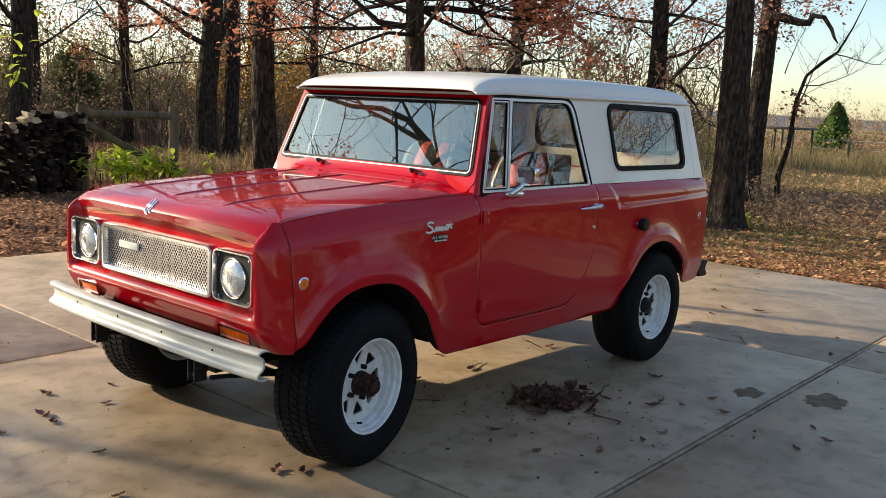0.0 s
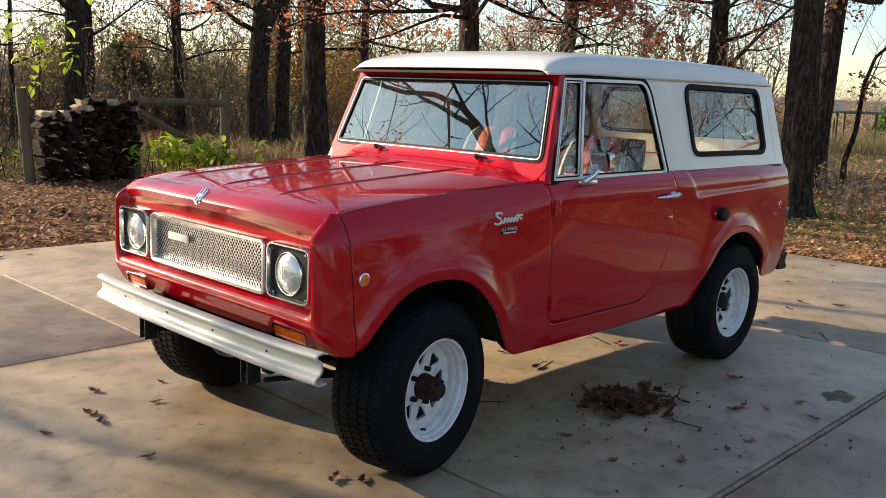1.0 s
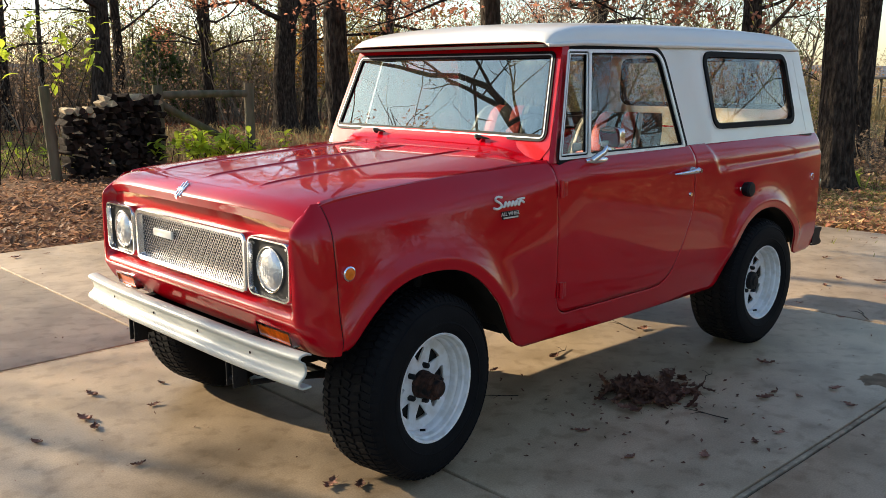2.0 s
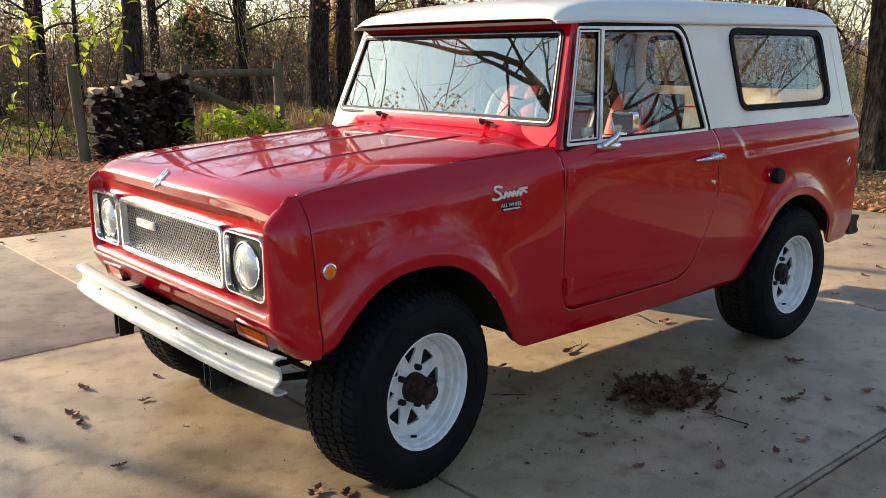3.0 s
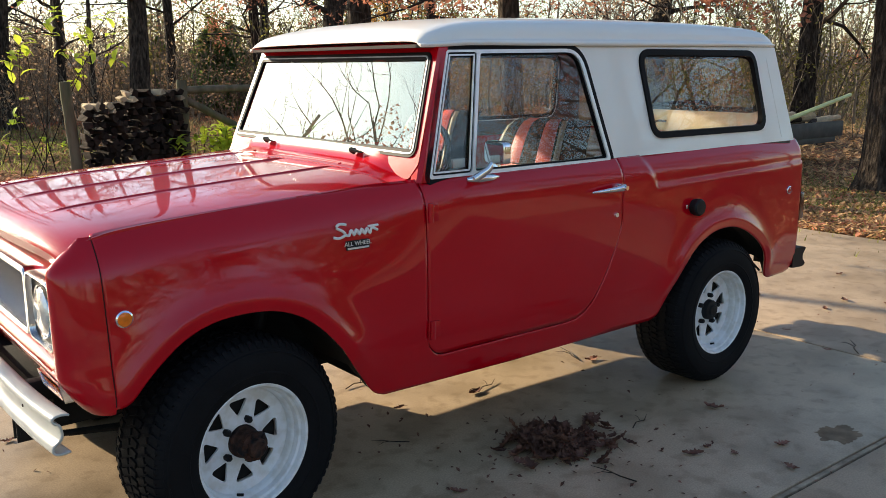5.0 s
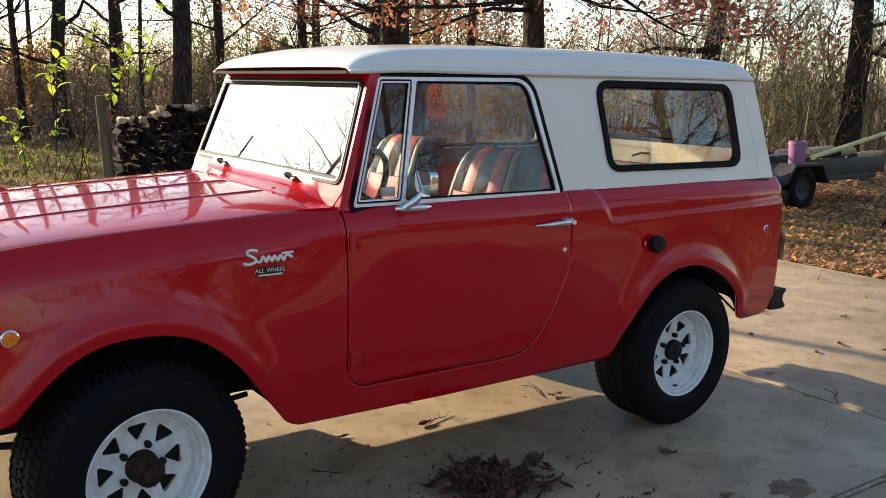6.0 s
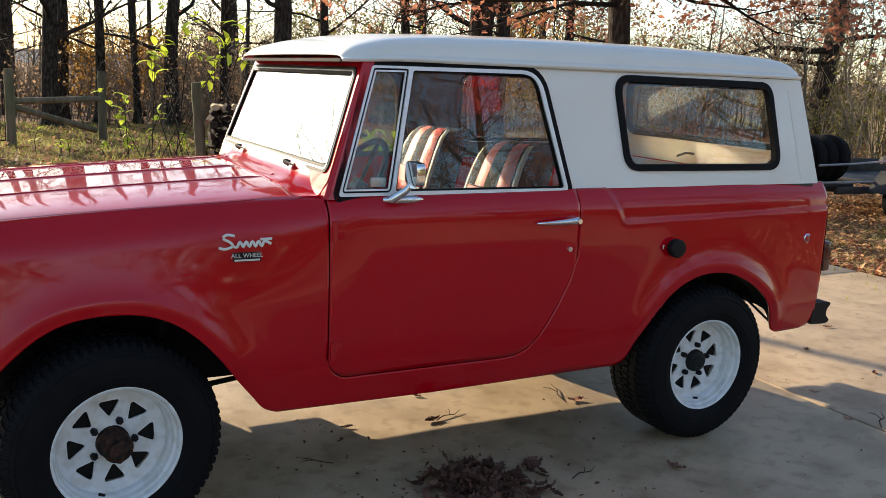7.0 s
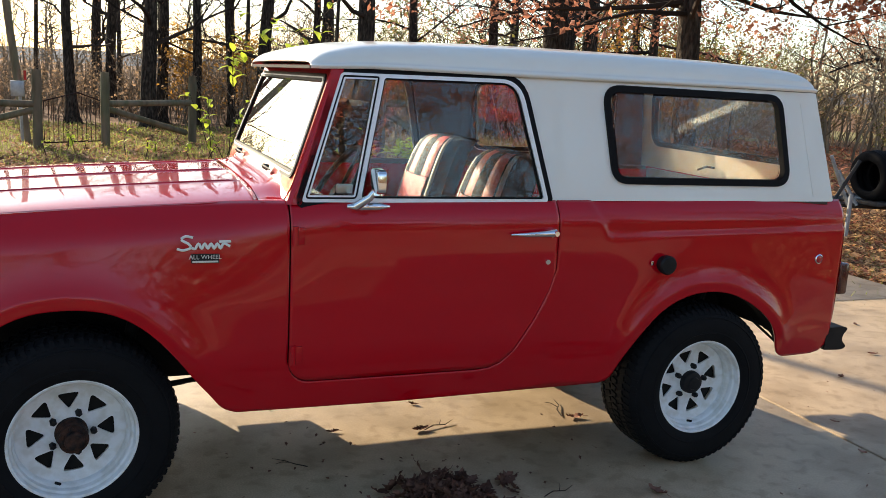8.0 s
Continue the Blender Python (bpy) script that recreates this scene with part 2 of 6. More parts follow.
class Buf:
    """Collects vertices and faces for one mesh."""

    def __init__(self):
        self.v, self.f = [], []

    def add(self, verts, faces):
        n = len(self.v)
        self.v += [tuple(p) for p in verts]
        self.f += [tuple(n + i for i in f) for f in faces]
        return self

    def grid(self, rows, flip=False, close=False):
        w = len(rows[0])
        faces = []
        for i in range(len(rows) - 1):
            for j in range(w if close else w - 1):
                k = (j + 1) % w
                q = (i * w + j, i * w + k, (i + 1) * w + k, (i + 1) * w + j)
                faces.append(q[::-1] if flip else q)
        return self.add([p for r in rows for p in r], faces)

    def tube(self, pts, radii, n=8, caps=True):
        pts = [Vector(p) for p in pts]
        rows = []
        ref = Vector((0.31, 0.17, 0.93)) if abs((pts[-1] - pts[0]).normalized().z) < 0.9 else Vector((1, 0.1, 0))
        for i, p in enumerate(pts):
            d = (pts[min(i + 1, len(pts) - 1)] - pts[max(i - 1, 0)]).normalized()
            a = d.cross(ref).normalized()
            b = d.cross(a)
            r = radii[i] if hasattr(radii, "__len__") else radii
            rows.append([p + r * (math.cos(2 * math.pi * k / n) * a + math.sin(2 * math.pi * k / n) * b) for k in range(n)])
        self.grid(rows, close=True)
        if caps:
            m = len(self.v)
            self.f.append(tuple(range(m - n, m)))
            s = m - n * len(pts)
            self.f.append(tuple(range(s + n - 1, s - 1, -1)))
        return self

    def lathe(self, profile, origin, n=48, close=False):
        """profile: (radius, along y); spun round the y axis through origin."""
        o = Vector(origin)
        rows = [[o + Vector((r * math.cos(2 * math.pi * k / n), y, r * math.sin(2 * math.pi * k / n))) for k in range(n)] for r, y in profile]
        if close:
            rows.append(rows[0])
        return self.grid(rows, close=True)

    def box(self, centre, size, bevel=0.0, m=None):
        bm = bmesh.new()
        bmesh.ops.create_cube(bm, size=1.0)
        bmesh.ops.scale(bm, vec=size, verts=bm.verts)
        if bevel:
            bmesh.ops.bevel(bm, geom=bm.edges[:], offset=bevel, segments=2, profile=0.5, affect="EDGES")
        t = (m or Matrix()) if centre is None else Matrix.Translation(centre) @ (m or Matrix())
        bm.verts.index_update()
        self.add([t @ v.co for v in bm.verts], [[v.index for v in f.verts] for f in bm.faces])
        bm.free()
        return self

    def plate(self, outline, holes, to3d, t):
        """A flat or bent plate of thickness t with holes; to3d(u, v, depth)."""
        loops = [outline] + list(holes)
        if len(holes) == 1 and len(holes[0]) == len(outline):
            k = len(outline)
            rows = [[to3d(*p, 0.0) for p in outline], [to3d(*p, 0.0) for p in holes[0]], [to3d(*p, t) for p in holes[0]], [to3d(*p, t) for p in outline]]
            rows.append(rows[0])
            return self.grid(rows, close=True)
        bm = bmesh.new()
        for lp in loops:
            vs = [bm.verts.new((u, v, 0)) for u, v in lp]
            for i in range(len(vs)):
                bm.edges.new((vs[i], vs[(i + 1) % len(vs)]))
        bmesh.ops.triangle_fill(bm, use_beauty=True, use_dissolve=False, edges=bm.edges[:], normal=(0, 0, 1))
        bm.verts.index_update()
        flat = [v.co.xy.copy() for v in bm.verts]
        tris = []
        for f in bm.faces:
            ids = [v.index for v in f.verts]
            tris.append(ids if f.normal.z > 0 else ids[::-1])
        bm.free()
        n = len(flat)
        verts = [to3d(p.x, p.y, 0.0) for p in flat] + [to3d(p.x, p.y, t) for p in flat]
        faces = tris + [[i + n for i in f[::-1]] for f in tris]
        s = 0
        for lp in loops:
            for i in range(len(lp)):
                a, b = s + i, s + (i + 1) % len(lp)
                faces.append((a, b, b + n, a + n))
            s += len(lp)
        return self.add(verts, faces)

    def move(self, m):
        self.v = [tuple(m @ Vector(p)) for p in self.v]
        return self

    def mesh(self, name, mat, sharp=32, fix=True, weld=False):
        me = bpy.data.meshes.new(name)
        me.from_pydata(self.v, [], self.f)
        if fix:
            bm = bmesh.new()
            bm.from_mesh(me)
            if weld:
                bmesh.ops.remove_doubles(bm, verts=bm.verts[:], dist=1e-5)
            bmesh.ops.recalc_face_normals(bm, faces=bm.faces[:])
            bm.to_mesh(me)
            bm.free()
        if sharp:
            me.polygons.foreach_set("use_smooth", [True] * len(me.polygons))
            me.set_sharp_from_angle(angle=radians(sharp))
        me.materials.append(mat)
        me.update()
        return me


def part(name, buf, mat, parent=None, label="", sharp=32, fix=True, weld=False):
    ob = new(name, buf.mesh(name, mat, sharp, fix, weld) if isinstance(buf, Buf) else buf)
    ob.parent = parent
    if label:
        ob["label"] = label
    return ob


def thing(name, label, category, at=(0, 0, 0), group="", kind=""):
    ob = new(name)
    ob.empty_display_size = 0.1
    ob.location = at
    return tagged(ob, label, category, group, kind)


def rounded(pts, radii, n=6):
    """A closed outline with rounded corners."""
    out = []
    k = len(pts)
    for i in range(k):
        p, a, b = Vector(pts[i]), Vector(pts[i - 1]), Vector(pts[(i + 1) % k])
        r = radii[i] if hasattr(radii, "__len__") else radii
        if r <= 0:
            out.append(tuple(p))
            continue
        da, db = (a - p).normalized(), (b - p).normalized()
        half = max(0.05, da.angle(db) / 2)
        d = min(r / math.tan(half), 0.48 * (a - p).length, 0.48 * (b - p).length)
        p0, p1 = p + da * d, p + db * d
        for j in range(n + 1):
            t = j / n
            out.append(tuple((1 - t) ** 2 * p0 + 2 * t * (1 - t) * p + t * t * p1))
    return out


def shrink(outline, k):
    """The outline scaled by k about its middle."""
    c = sum((Vector(p) for p in outline), Vector((0, 0))) / len(outline)
    return [tuple(c + (Vector(p) - c) * k) for p in outline]


def inset(outline, d):
    """The outline moved inwards by d (outwards if negative)."""
    k = len(outline)
    area = sum(outline[i - 1][0] * outline[i][1] - outline[i][0] * outline[i - 1][1] for i in range(k))
    s = 1 if area > 0 else -1
    out = []
    for i in range(k):
        a, p, b = Vector(outline[i - 1]), Vector(outline[i]), Vector(outline[(i + 1) % k])
        e1, e2 = (p - a), (b - p)
        e1 = e1.normalized() if e1.length > 1e-6 else e2.normalized()
        e2 = e2.normalized() if e2.length > 1e-6 else e1
        n = Vector((-e1.y - e2.y, e1.x + e2.x)).normalized()
        c = max(0.4, n.dot(Vector((-e1.y, e1.x))))
        out.append(tuple(p + s * n * d / c))
    return out


def table(pairs):
    xs, zs = [p[0] for p in pairs], [p[1] for p in pairs]

    def f(x):
        return float(np.interp(x, xs, zs))
    return f


def soft(pairs, n=5):
    """A smooth curve through the pairs, as a table."""
    out = []
    k = len(pairs)
    for i in range(k - 1):
        p0, p1, p2, p3 = (Vector(pairs[max(i - 1, 0)]), Vector(pairs[i]), Vector(pairs[i + 1]), Vector(pairs[min(i + 2, k - 1)]))
        for j in range(n):
            t = j / n
            q = 0.5 * (2 * p1 + (p2 - p0) * t + (2 * p0 - 5 * p1 + 4 * p2 - p3) * t * t + (3 * p1 - p0 - 3 * p2 + p3) * t ** 3)
            out.append((q.x, q.y))
    out.append(tuple(pairs[-1]))
    return out

FIELD = surface_material("field_grass", [
    (0.08, [(0.35, (0.20, 0.18, 0.07)), (0.65, (0.33, 0.26, 0.13))], "MIX", 1),
    (0.5, [(0.3, (0.7, 0.75, 0.6)), (0.65, (1.1, 1.05, 1.0))], "MULTIPLY", 0.8)], 0.95, 6, 0.6, (0.75, 1.25), 14)

# ---- large structure ----
def build_ground():
    random.seed(3)
    rows = []
    radii = [0, 4, 8, 12, 16, 20, 25, 30, 36, 44, 55, 70, 95, 140, 220, 400, 800, 1600, 3000]
    for r in radii:
        row = []
        for k in range(72):
            a = 2 * math.pi * k / 72
            x, y = 3 + r * math.cos(a), 2 + r * math.sin(a)
            z = -0.035
            if r > 10:
                z += 0.10 * noise.noise((x * 0.12, y * 0.12, 0)) * min(1, (r - 10) / 20)
            row.append((x, y, z))
        rows.append(row)
    tagged(part("ground", Buf().grid(rows, close=True), SOIL, sharp=0), "brown leaf-covered soil with thin grass", "ground", kind="structure")


build_ground()

# concrete yard: slabs with open joints between them, over a dark bed
SLAB_X = [0.11 - 3.41 * 4, 0.11 - 3.41 * 3, 0.11 - 3.41 * 2, 0.11 - 3.41, 0.11, 3.52, 6.86]
# the two rows beyond y -5.07 are out of view, added for warm bounce
SLAB_Y = [-1.72 - 3.35 * 3, -1.72 - 3.35 * 2, -1.72 - 3.35, -1.72, 1.63, 4.98]
yard = thing("pavement", "tan grey concrete yard cast in large jointed slabs", "pavement", kind="structure")
bed = Buf().box(((SLAB_X[0] + SLAB_X[-1]) / 2, (SLAB_Y[0] + SLAB_Y[-1]) / 2, -0.075), (SLAB_X[-1] - SLAB_X[0] - 0.04, SLAB_Y[-1] - SLAB_Y[0] - 0.04, 0.12))
part("joint_bed", bed, JOINT, yard, "dark dirt filling the joints")
for i in range(len(SLAB_X) - 1):
    for j in range(len(SLAB_Y) - 1):
        w, d = SLAB_X[i + 1] - SLAB_X[i] - 0.014, SLAB_Y[j + 1] - SLAB_Y[j] - 0.038
        b = Buf().box(((SLAB_X[i] + SLAB_X[i + 1]) / 2, (SLAB_Y[j] + SLAB_Y[j + 1]) / 2, -0.06), (w, d, 0.12), 0.010)
        part("slab", b, CONCRETE, yard)
        if j:
            strip_mesh = Buf().box(((SLAB_X[i] + SLAB_X[i + 1]) / 2, SLAB_Y[j] + 0.003 * (-1) ** i, -0.034), (w + 0.012, 0.022, 0.060), 0.004)
            part("joint_strip", strip_mesh, JOINT_FILL, yard, "pale weathered filler strip")

# open field beyond the trees
rows = []
for i, x in enumerate([21, 24, 28, 34, 42, 55, 75, 110, 170, 260, 420, 700]):
    rows.append([(x + 2.5 * noise.noise((0.2 * x, 0.35 * j, 3)), -60 - 0.6 * x + (72 + 1.7 * x) * j / 24, -0.012 + 0.06 * noise.noise((x * 0.2, j * 0.5, 0)) * (i > 1)) for j in range(25)])
tagged(part("field", Buf().grid(rows), FIELD, sharp=0), "sunlit straw and green field beyond the yard", "field", kind="structure")

# distant ridge
ridge = Buf()
top, low = [], []
for k in range(120):
    a = radians(-60 + 220 * k / 119)
    R = 900
    h = 10 + 6 * noise.noise((k * 0.09, 2.2, 0)) + 3.0 * noise.noise((k * 0.6, 1, 0))
    top.append((R * math.cos(a), R * math.sin(a), h))
    low.append((R * 0.75 * math.cos(a), R * 0.75 * math.sin(a), -3))
ridge.grid([low, top])
tagged(part("backdrop", ridge, HILL), "hazy wooded ridge along the horizon", "hills", kind="structure")


# ---- the vehicle ----
# x runs to the rear from the front axle, y to the passenger side, z up
HALF = 0.828
SEAM_X = -0.388
ARCH_F = soft([(-0.340, 0.603), (-0.280, 0.675), (-0.187, 0.755), (-0.095, 0.797), (0.01, 0.811), (0.12, 0.803), (0.21, 0.770), (0.29, 0.712),
               (0.365, 0.63), (0.43, 0.54), (0.485, 0.47), (0.53, 0.415), (0.58, 0.392)])
ARCH_R = soft([(2.115, 0.405), (2.14, 0.43), (2.175, 0.515), (2.24, 0.625), (2.33, 0.715), (2.44, 0.771), (2.555, 0.789), (2.67, 0.776), (2.785, 0.728),
               (2.88, 0.664), (2.945, 0.590), (2.985, 0.512), (3.012, 0.470), (3.05, 0.455)])
Z_LOW = table([(-0.43, 0.590), (-0.36, 0.593)] + ARCH_F + [(1.2, 0.385), (2.08, 0.395)] + ARCH_R + [(3.22, 0.456), (3.27, 0.466), (3.31, 0.505)])
Z_TOP = table(soft([(-0.46, 1.078), (-0.41, 1.088), (-0.3, 1.103), (0.0, 1.125), (0.4, 1.147), (0.75, 1.163), (1.8, 1.171), (2.8, 1.178), (3.31, 1.176)]))
_pts = np.array(ARCH_F + ARCH_R)


def half_width(x, z):
    """Half the width of the red body at station x and height z."""
    b = HALF
    if x < 0.4:
        b -= 0.022 * ((0.4 - x) / 0.85) ** 2
    if x > 2.7:
        b -= 0.030 * ((x - 2.7) / 0.6) ** 2
    d = Z_TOP(x) - z
    ahead = 1 - smooth(0.45, 0.95, x)
    k = 0.048 + 0.015 * ahead
    if z > 0.80:
        b -= 0.035 * ahead * ((z - 0.80) / 0.30) ** 1.4
    w = 0.13 + (0.10 - 0.13) * smooth(0.45, 0.95, x)
    if d < w:
        b -= k * (1 - d / w) ** 2
    if z < 0.66:
        b -= 0.040 * ((0.66 - z) / 0.27) ** 2
    r = float(np.sqrt(((_pts - (x, z)) ** 2).sum(1).min()))
    fade = smooth(0.44, 0.66, z)
    # flare: a narrow upright lip with a crest, then a hollow run back into the panel
    high, run = (0.036, 0.062) if x < 1.3 else (0.030, 0.045)
    u = max(0.0, r - 0.042)
    b += high * fade * (0.82 + 0.18 * smooth(0, 0.042, r)) * math.exp(-u * u / (u + 0.007) / run)
    # sunk panel along the rear quarter
    edge = 1.985 + (1.16 - z) * 0.55
    if x > edge - 0.03:
        line = 1.032 + (x - 2.0) * 0.018
        b -= 0.010 * smooth(edge - 0.02, edge + 0.02, x) * smooth(line - 0.012, line + 0.014, z)
    return b


DOOR_X0, DOOR_X1 = 0.757, 1.822


def door_low(x):
    """The lower edge of the door at station x."""
    z = 0.500
    if x < DOOR_X0 + 0.085:
        u = 1 - (x - DOOR_X0) / 0.085
        z += 0.085 * (1 - math.sqrt(max(0.0, 1 - u * u)))
    return max(z, table([(1.50, 0.500), (1.56, 0.506), (1.61, 0.528), (1.66, 0.575), (1.74, 0.70), (1.80, 0.82), (1.822, 0.90)])(x)) if x > 1.5 else z


def panel(side, x0, x1, low, high, nx, nz):
    buf = Buf()
    rows = []
    for i in range(nx + 1):
        x = x0 + (x1 - x0) * i / nx
        a, b = low(x), high(x)
        row = []
        for j in range(nz + 1):
            t = j / nz
            z = a + (b - a) * t
            row.append((x, side * half_width(x, z), z))
        rows.append(row)
    return buf.grid(rows)


car = thing("off_road_vehicle", "red vintage two-door off-road vehicle with white hardtop, parked on concrete", "car")


def thicken(ob, t):
    m = ob.modifiers.new("thickness", "SOLIDIFY")
    m.thickness, m.offset = t, -1
    return ob


GAP = 0.003


def body_side(side):
    """Fender, sill and quarter as one skin with the door's opening left out."""
    x0, x1 = DOOR_X0 - GAP, DOOR_X1 + GAP

    def split(x):
        free = Z_LOW(x) + 0.3 * (Z_TOP(x) - Z_LOW(x))
        if x < x0:
            w = smooth(0.50, x0, x)
        else:
            w = 1 - smooth(x1, 2.12, x)
        return (1 - w) * free + w * (door_low(min(max(x, x0), x1)) - GAP)

    def band(xs, low, high, n):
        rows = []
        for x in xs:
            a, b = low(x), high(x)
            rows.append([(x, side * half_width(x, a + (b - a) * j / n), a + (b - a) * j / n) for j in range(n + 1)])
        return rows
    front, mid, back = np.linspace(SEAM_X, x0, 116), np.linspace(x0, x1, 91), np.linspace(x1, 3.31, 146)
    buf = Buf().grid(band(list(front) + list(mid[1:]) + list(back[1:]), Z_LOW, split, 16))
    buf.grid(band(front, split, Z_TOP, 34))
    return buf.grid(band(back, split, Z_TOP, 34))


for side in (-1, 1):
    thicken(part("body_side", body_side(side), RED, car, weld=True), 0.012)
    # lining behind the gaps
    bk = Buf().grid([[(x, side * (half_width(x, z) - 0.03), z) for z in np.linspace(max(Z_LOW(x) + 0.04, 0.44), Z_TOP(x) - 0.01, 6)] for x in np.linspace(0.6, 1.95, 28)])
    part("door_opening", bk, UNDER, car)


def cab_y(z):
    return 0.772 - (z - 1.17) * 0.195


def cab_map(side, off=0.0):
    """Maps (x, z, depth) to the leaning side of the cab above the belt."""
    def f(x, z, d):
        return (x, side * (cab_y(z) + off - d), z)
    return f


# door outlines: window frame, vent window, main pane
FRAME_OUT = rounded([(0.800, 1.160), (0.953, 1.622), (1.672, 1.632), (1.788, 1.160)], [0.01, 0.02, 0.11, 0.02])
VENT = rounded([(0.812, 1.171), (0.960, 1.613), (1.100, 1.615), (1.004, 1.171)], [0.012, 0.012, 0.01, 0.02])
PANE = rounded([(1.020, 1.174), (1.117, 1.610), (1.655, 1.617), (1.768, 1.174)], [0.012, 0.012, 0.085, 0.012])


def grow(outline, d):
    return inset(outline, -d)


def build_door(side):
    b = panel(side, DOOR_X0 + GAP, DOOR_X1 - GAP, lambda x: door_low(x) + GAP, Z_TOP, 90, 34)
    door = thicken(part("door", b, RED, car), 0.014)
    # window frame
    part("window_frame", Buf().plate(FRAME_OUT, [VENT, PANE], cab_map(side, 0.012), 0.008), ALUMINIUM, door, "bright aluminium window frame")
    part("inner_frame", Buf().plate(grow(FRAME_OUT, 0.004), [inset(VENT, 0.004), inset(PANE, 0.004)], cab_map(side, 0.0035), 0.022), HEADLINER, door, "dark inner frame")
    part("seal", Buf().plate(grow(FRAME_OUT, 0.022), [inset(FRAME_OUT, 0.001)], cab_map(side, 0.010), 0.026), RUBBER, door, "black rubber seal")
    part("vent_seal", Buf().plate(inset(VENT, -0.002), [inset(VENT, 0.008)], cab_map(side, 0.006), 0.016), RUBBER, door, "black rubber seal")
    part("vent_frame", Buf().plate(inset(VENT, 0.007), [inset(VENT, 0.013)], cab_map(side, 0.0095), 0.005), ALUMINIUM, door, "bright vent frame")
    part("pane_seal", Buf().plate(inset(PANE, -0.002), [inset(PANE, 0.006)], cab_map(side, 0.004), 0.016), RUBBER, door, "black rubber seal")
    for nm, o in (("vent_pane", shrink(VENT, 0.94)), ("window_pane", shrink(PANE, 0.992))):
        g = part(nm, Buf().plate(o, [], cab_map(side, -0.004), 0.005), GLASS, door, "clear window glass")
        g.visible_shadow = side < 0
    latch = Buf().box((0.965, side * (cab_y(1.2) - 0.02), 1.205), (0.06, 0.015, 0.035), 0.005)
    part("vent_latch", latch, ALUMINIUM, door)
    # hinges
    for hz in (1.045, 0.61):
        h = Buf().tube([(0.773, side * (half_width(0.773, hz) + 0.006), hz - 0.035), (0.773, side * (half_width(0.773, hz) + 0.006), hz + 0.035)], 0.011, 10)
        h.box((0.79, side * (half_width(0.79, hz) + 0.003), hz), (0.036, 0.010, 0.062), 0.003)
        part("hinge", h, RED, door)
    # handle: tapered lever on a round boss
    hb = Buf()
    y = half_width(1.77, 1.048)
    hb.tube([(1.782, side * (y - 0.004), 1.050), (1.782, side * (y + 0.022), 1.050)], [0.022, 0.017], 16)
    hb.tube([(1.790, side * (y + 0.030), 1.052), (1.74, side * (y + 0.034), 1.050), (1.66, side * (y + 0.030), 1.047), (1.605, side * (y + 0.016), 1.045)], [0.017, 0.012, 0.008, 0.004], 12)
    lever = part("door_handle", hb, CHROME, door, "chrome lever handle")
    part("push_button", Buf().tube([(1.786, side * (y + 0.036), 1.052), (1.786, side * (y + 0.052), 1.052)], [0.0125, 0.010], 14), CHROME, lever)
    lk = Buf().tube([(1.779, side * (half_width(1.78, 0.93) - 0.004), 0.932), (1.779, side * (half_width(1.78, 0.93) + 0.008), 0.932)], [0.013, 0.010], 14)
    part("door_lock", lk, CHROME, door)
    # inner card
    card = Buf().grid([[(x, side * (half_width(x, z) - 0.06), z) for z in np.linspace(0.55, Z_TOP(x) - 0.012, 5)] for x in np.linspace(0.8, 1.79, 12)])
    part("door_card", card, RED, door)
    ledge = Buf().grid([[(x, side * (cab_y(1.16) - d), 1.158) for d in (-0.002, 0.075)] for x in np.linspace(0.8, 1.79, 6)])
    part("window_ledge", ledge, RED, door)
    return door


driver_door = build_door(-1)
passenger_door = build_door(1)

# mirror on the driver's door: plate, swept arm and a shallow boxed head
base = Buf()
by = half_width(1.05, 1.14)
base.tube([(0.965, -by + 0.004, 1.147), (1.01, -by - 0.008, 1.148), (1.08, -by - 0.006, 1.147), (1.125, -by + 0.006, 1.146)], [0.008, 0.017, 0.015, 0.005], 12)
base.tube([(0.995, -by - 0.010, 1.150), (1.035, -by - 0.040, 1.185), (1.062, -0.850, 1.222)], [0.017, 0.013, 0.011], 12)
base.tube([(1.062, -0.850, 1.195), (1.064, -0.850, 1.225)], [0.020, 0.016], 14)
mirror = part("side_mirror", base, CHROME, driver_door, "chrome mirror on a swept arm")
hc = Vector((1.055, -0.862, 1.248))


def head_ring(dx, s, k=1.0):
    return [hc + Vector((dx, 0.062 * s * math.copysign(abs(math.cos(a)) ** 0.38, math.cos(a)), 0.043 * s * k * math.copysign(abs(math.sin(a)) ** 0.38, math.sin(a)))) for a in np.linspace(0, 2 * math.pi, 33)[:-1]]


turn = Matrix.Translation(hc) @ Matrix.Rotation(radians(-4), 4, "Z") @ Matrix.Translation(-hc)
head = Buf().grid([head_ring(-0.0125, 0.60), head_ring(-0.012, 0.93), head_ring(-0.009, 0.98), head_ring(-0.004, 1.0), head_ring(0.018, 1.0), head_ring(0.020, 0.95), head_ring(0.014, 0.93)], close=True)
head.f.append(tuple(range(31, -1, -1)))
part("mirror_head", head.move(turn), CHROME, driver_door, "chrome rectangular mirror head")
mf = Buf().grid([head_ring(0.015, 0.95), head_ring(0.0155, 0.5)], close=True)
mf.f.append(tuple(range(len(mf.v) - 32, len(mf.v))))
part("mirror_glass", mf.move(turn), CHROME, driver_door, "mirror glass")

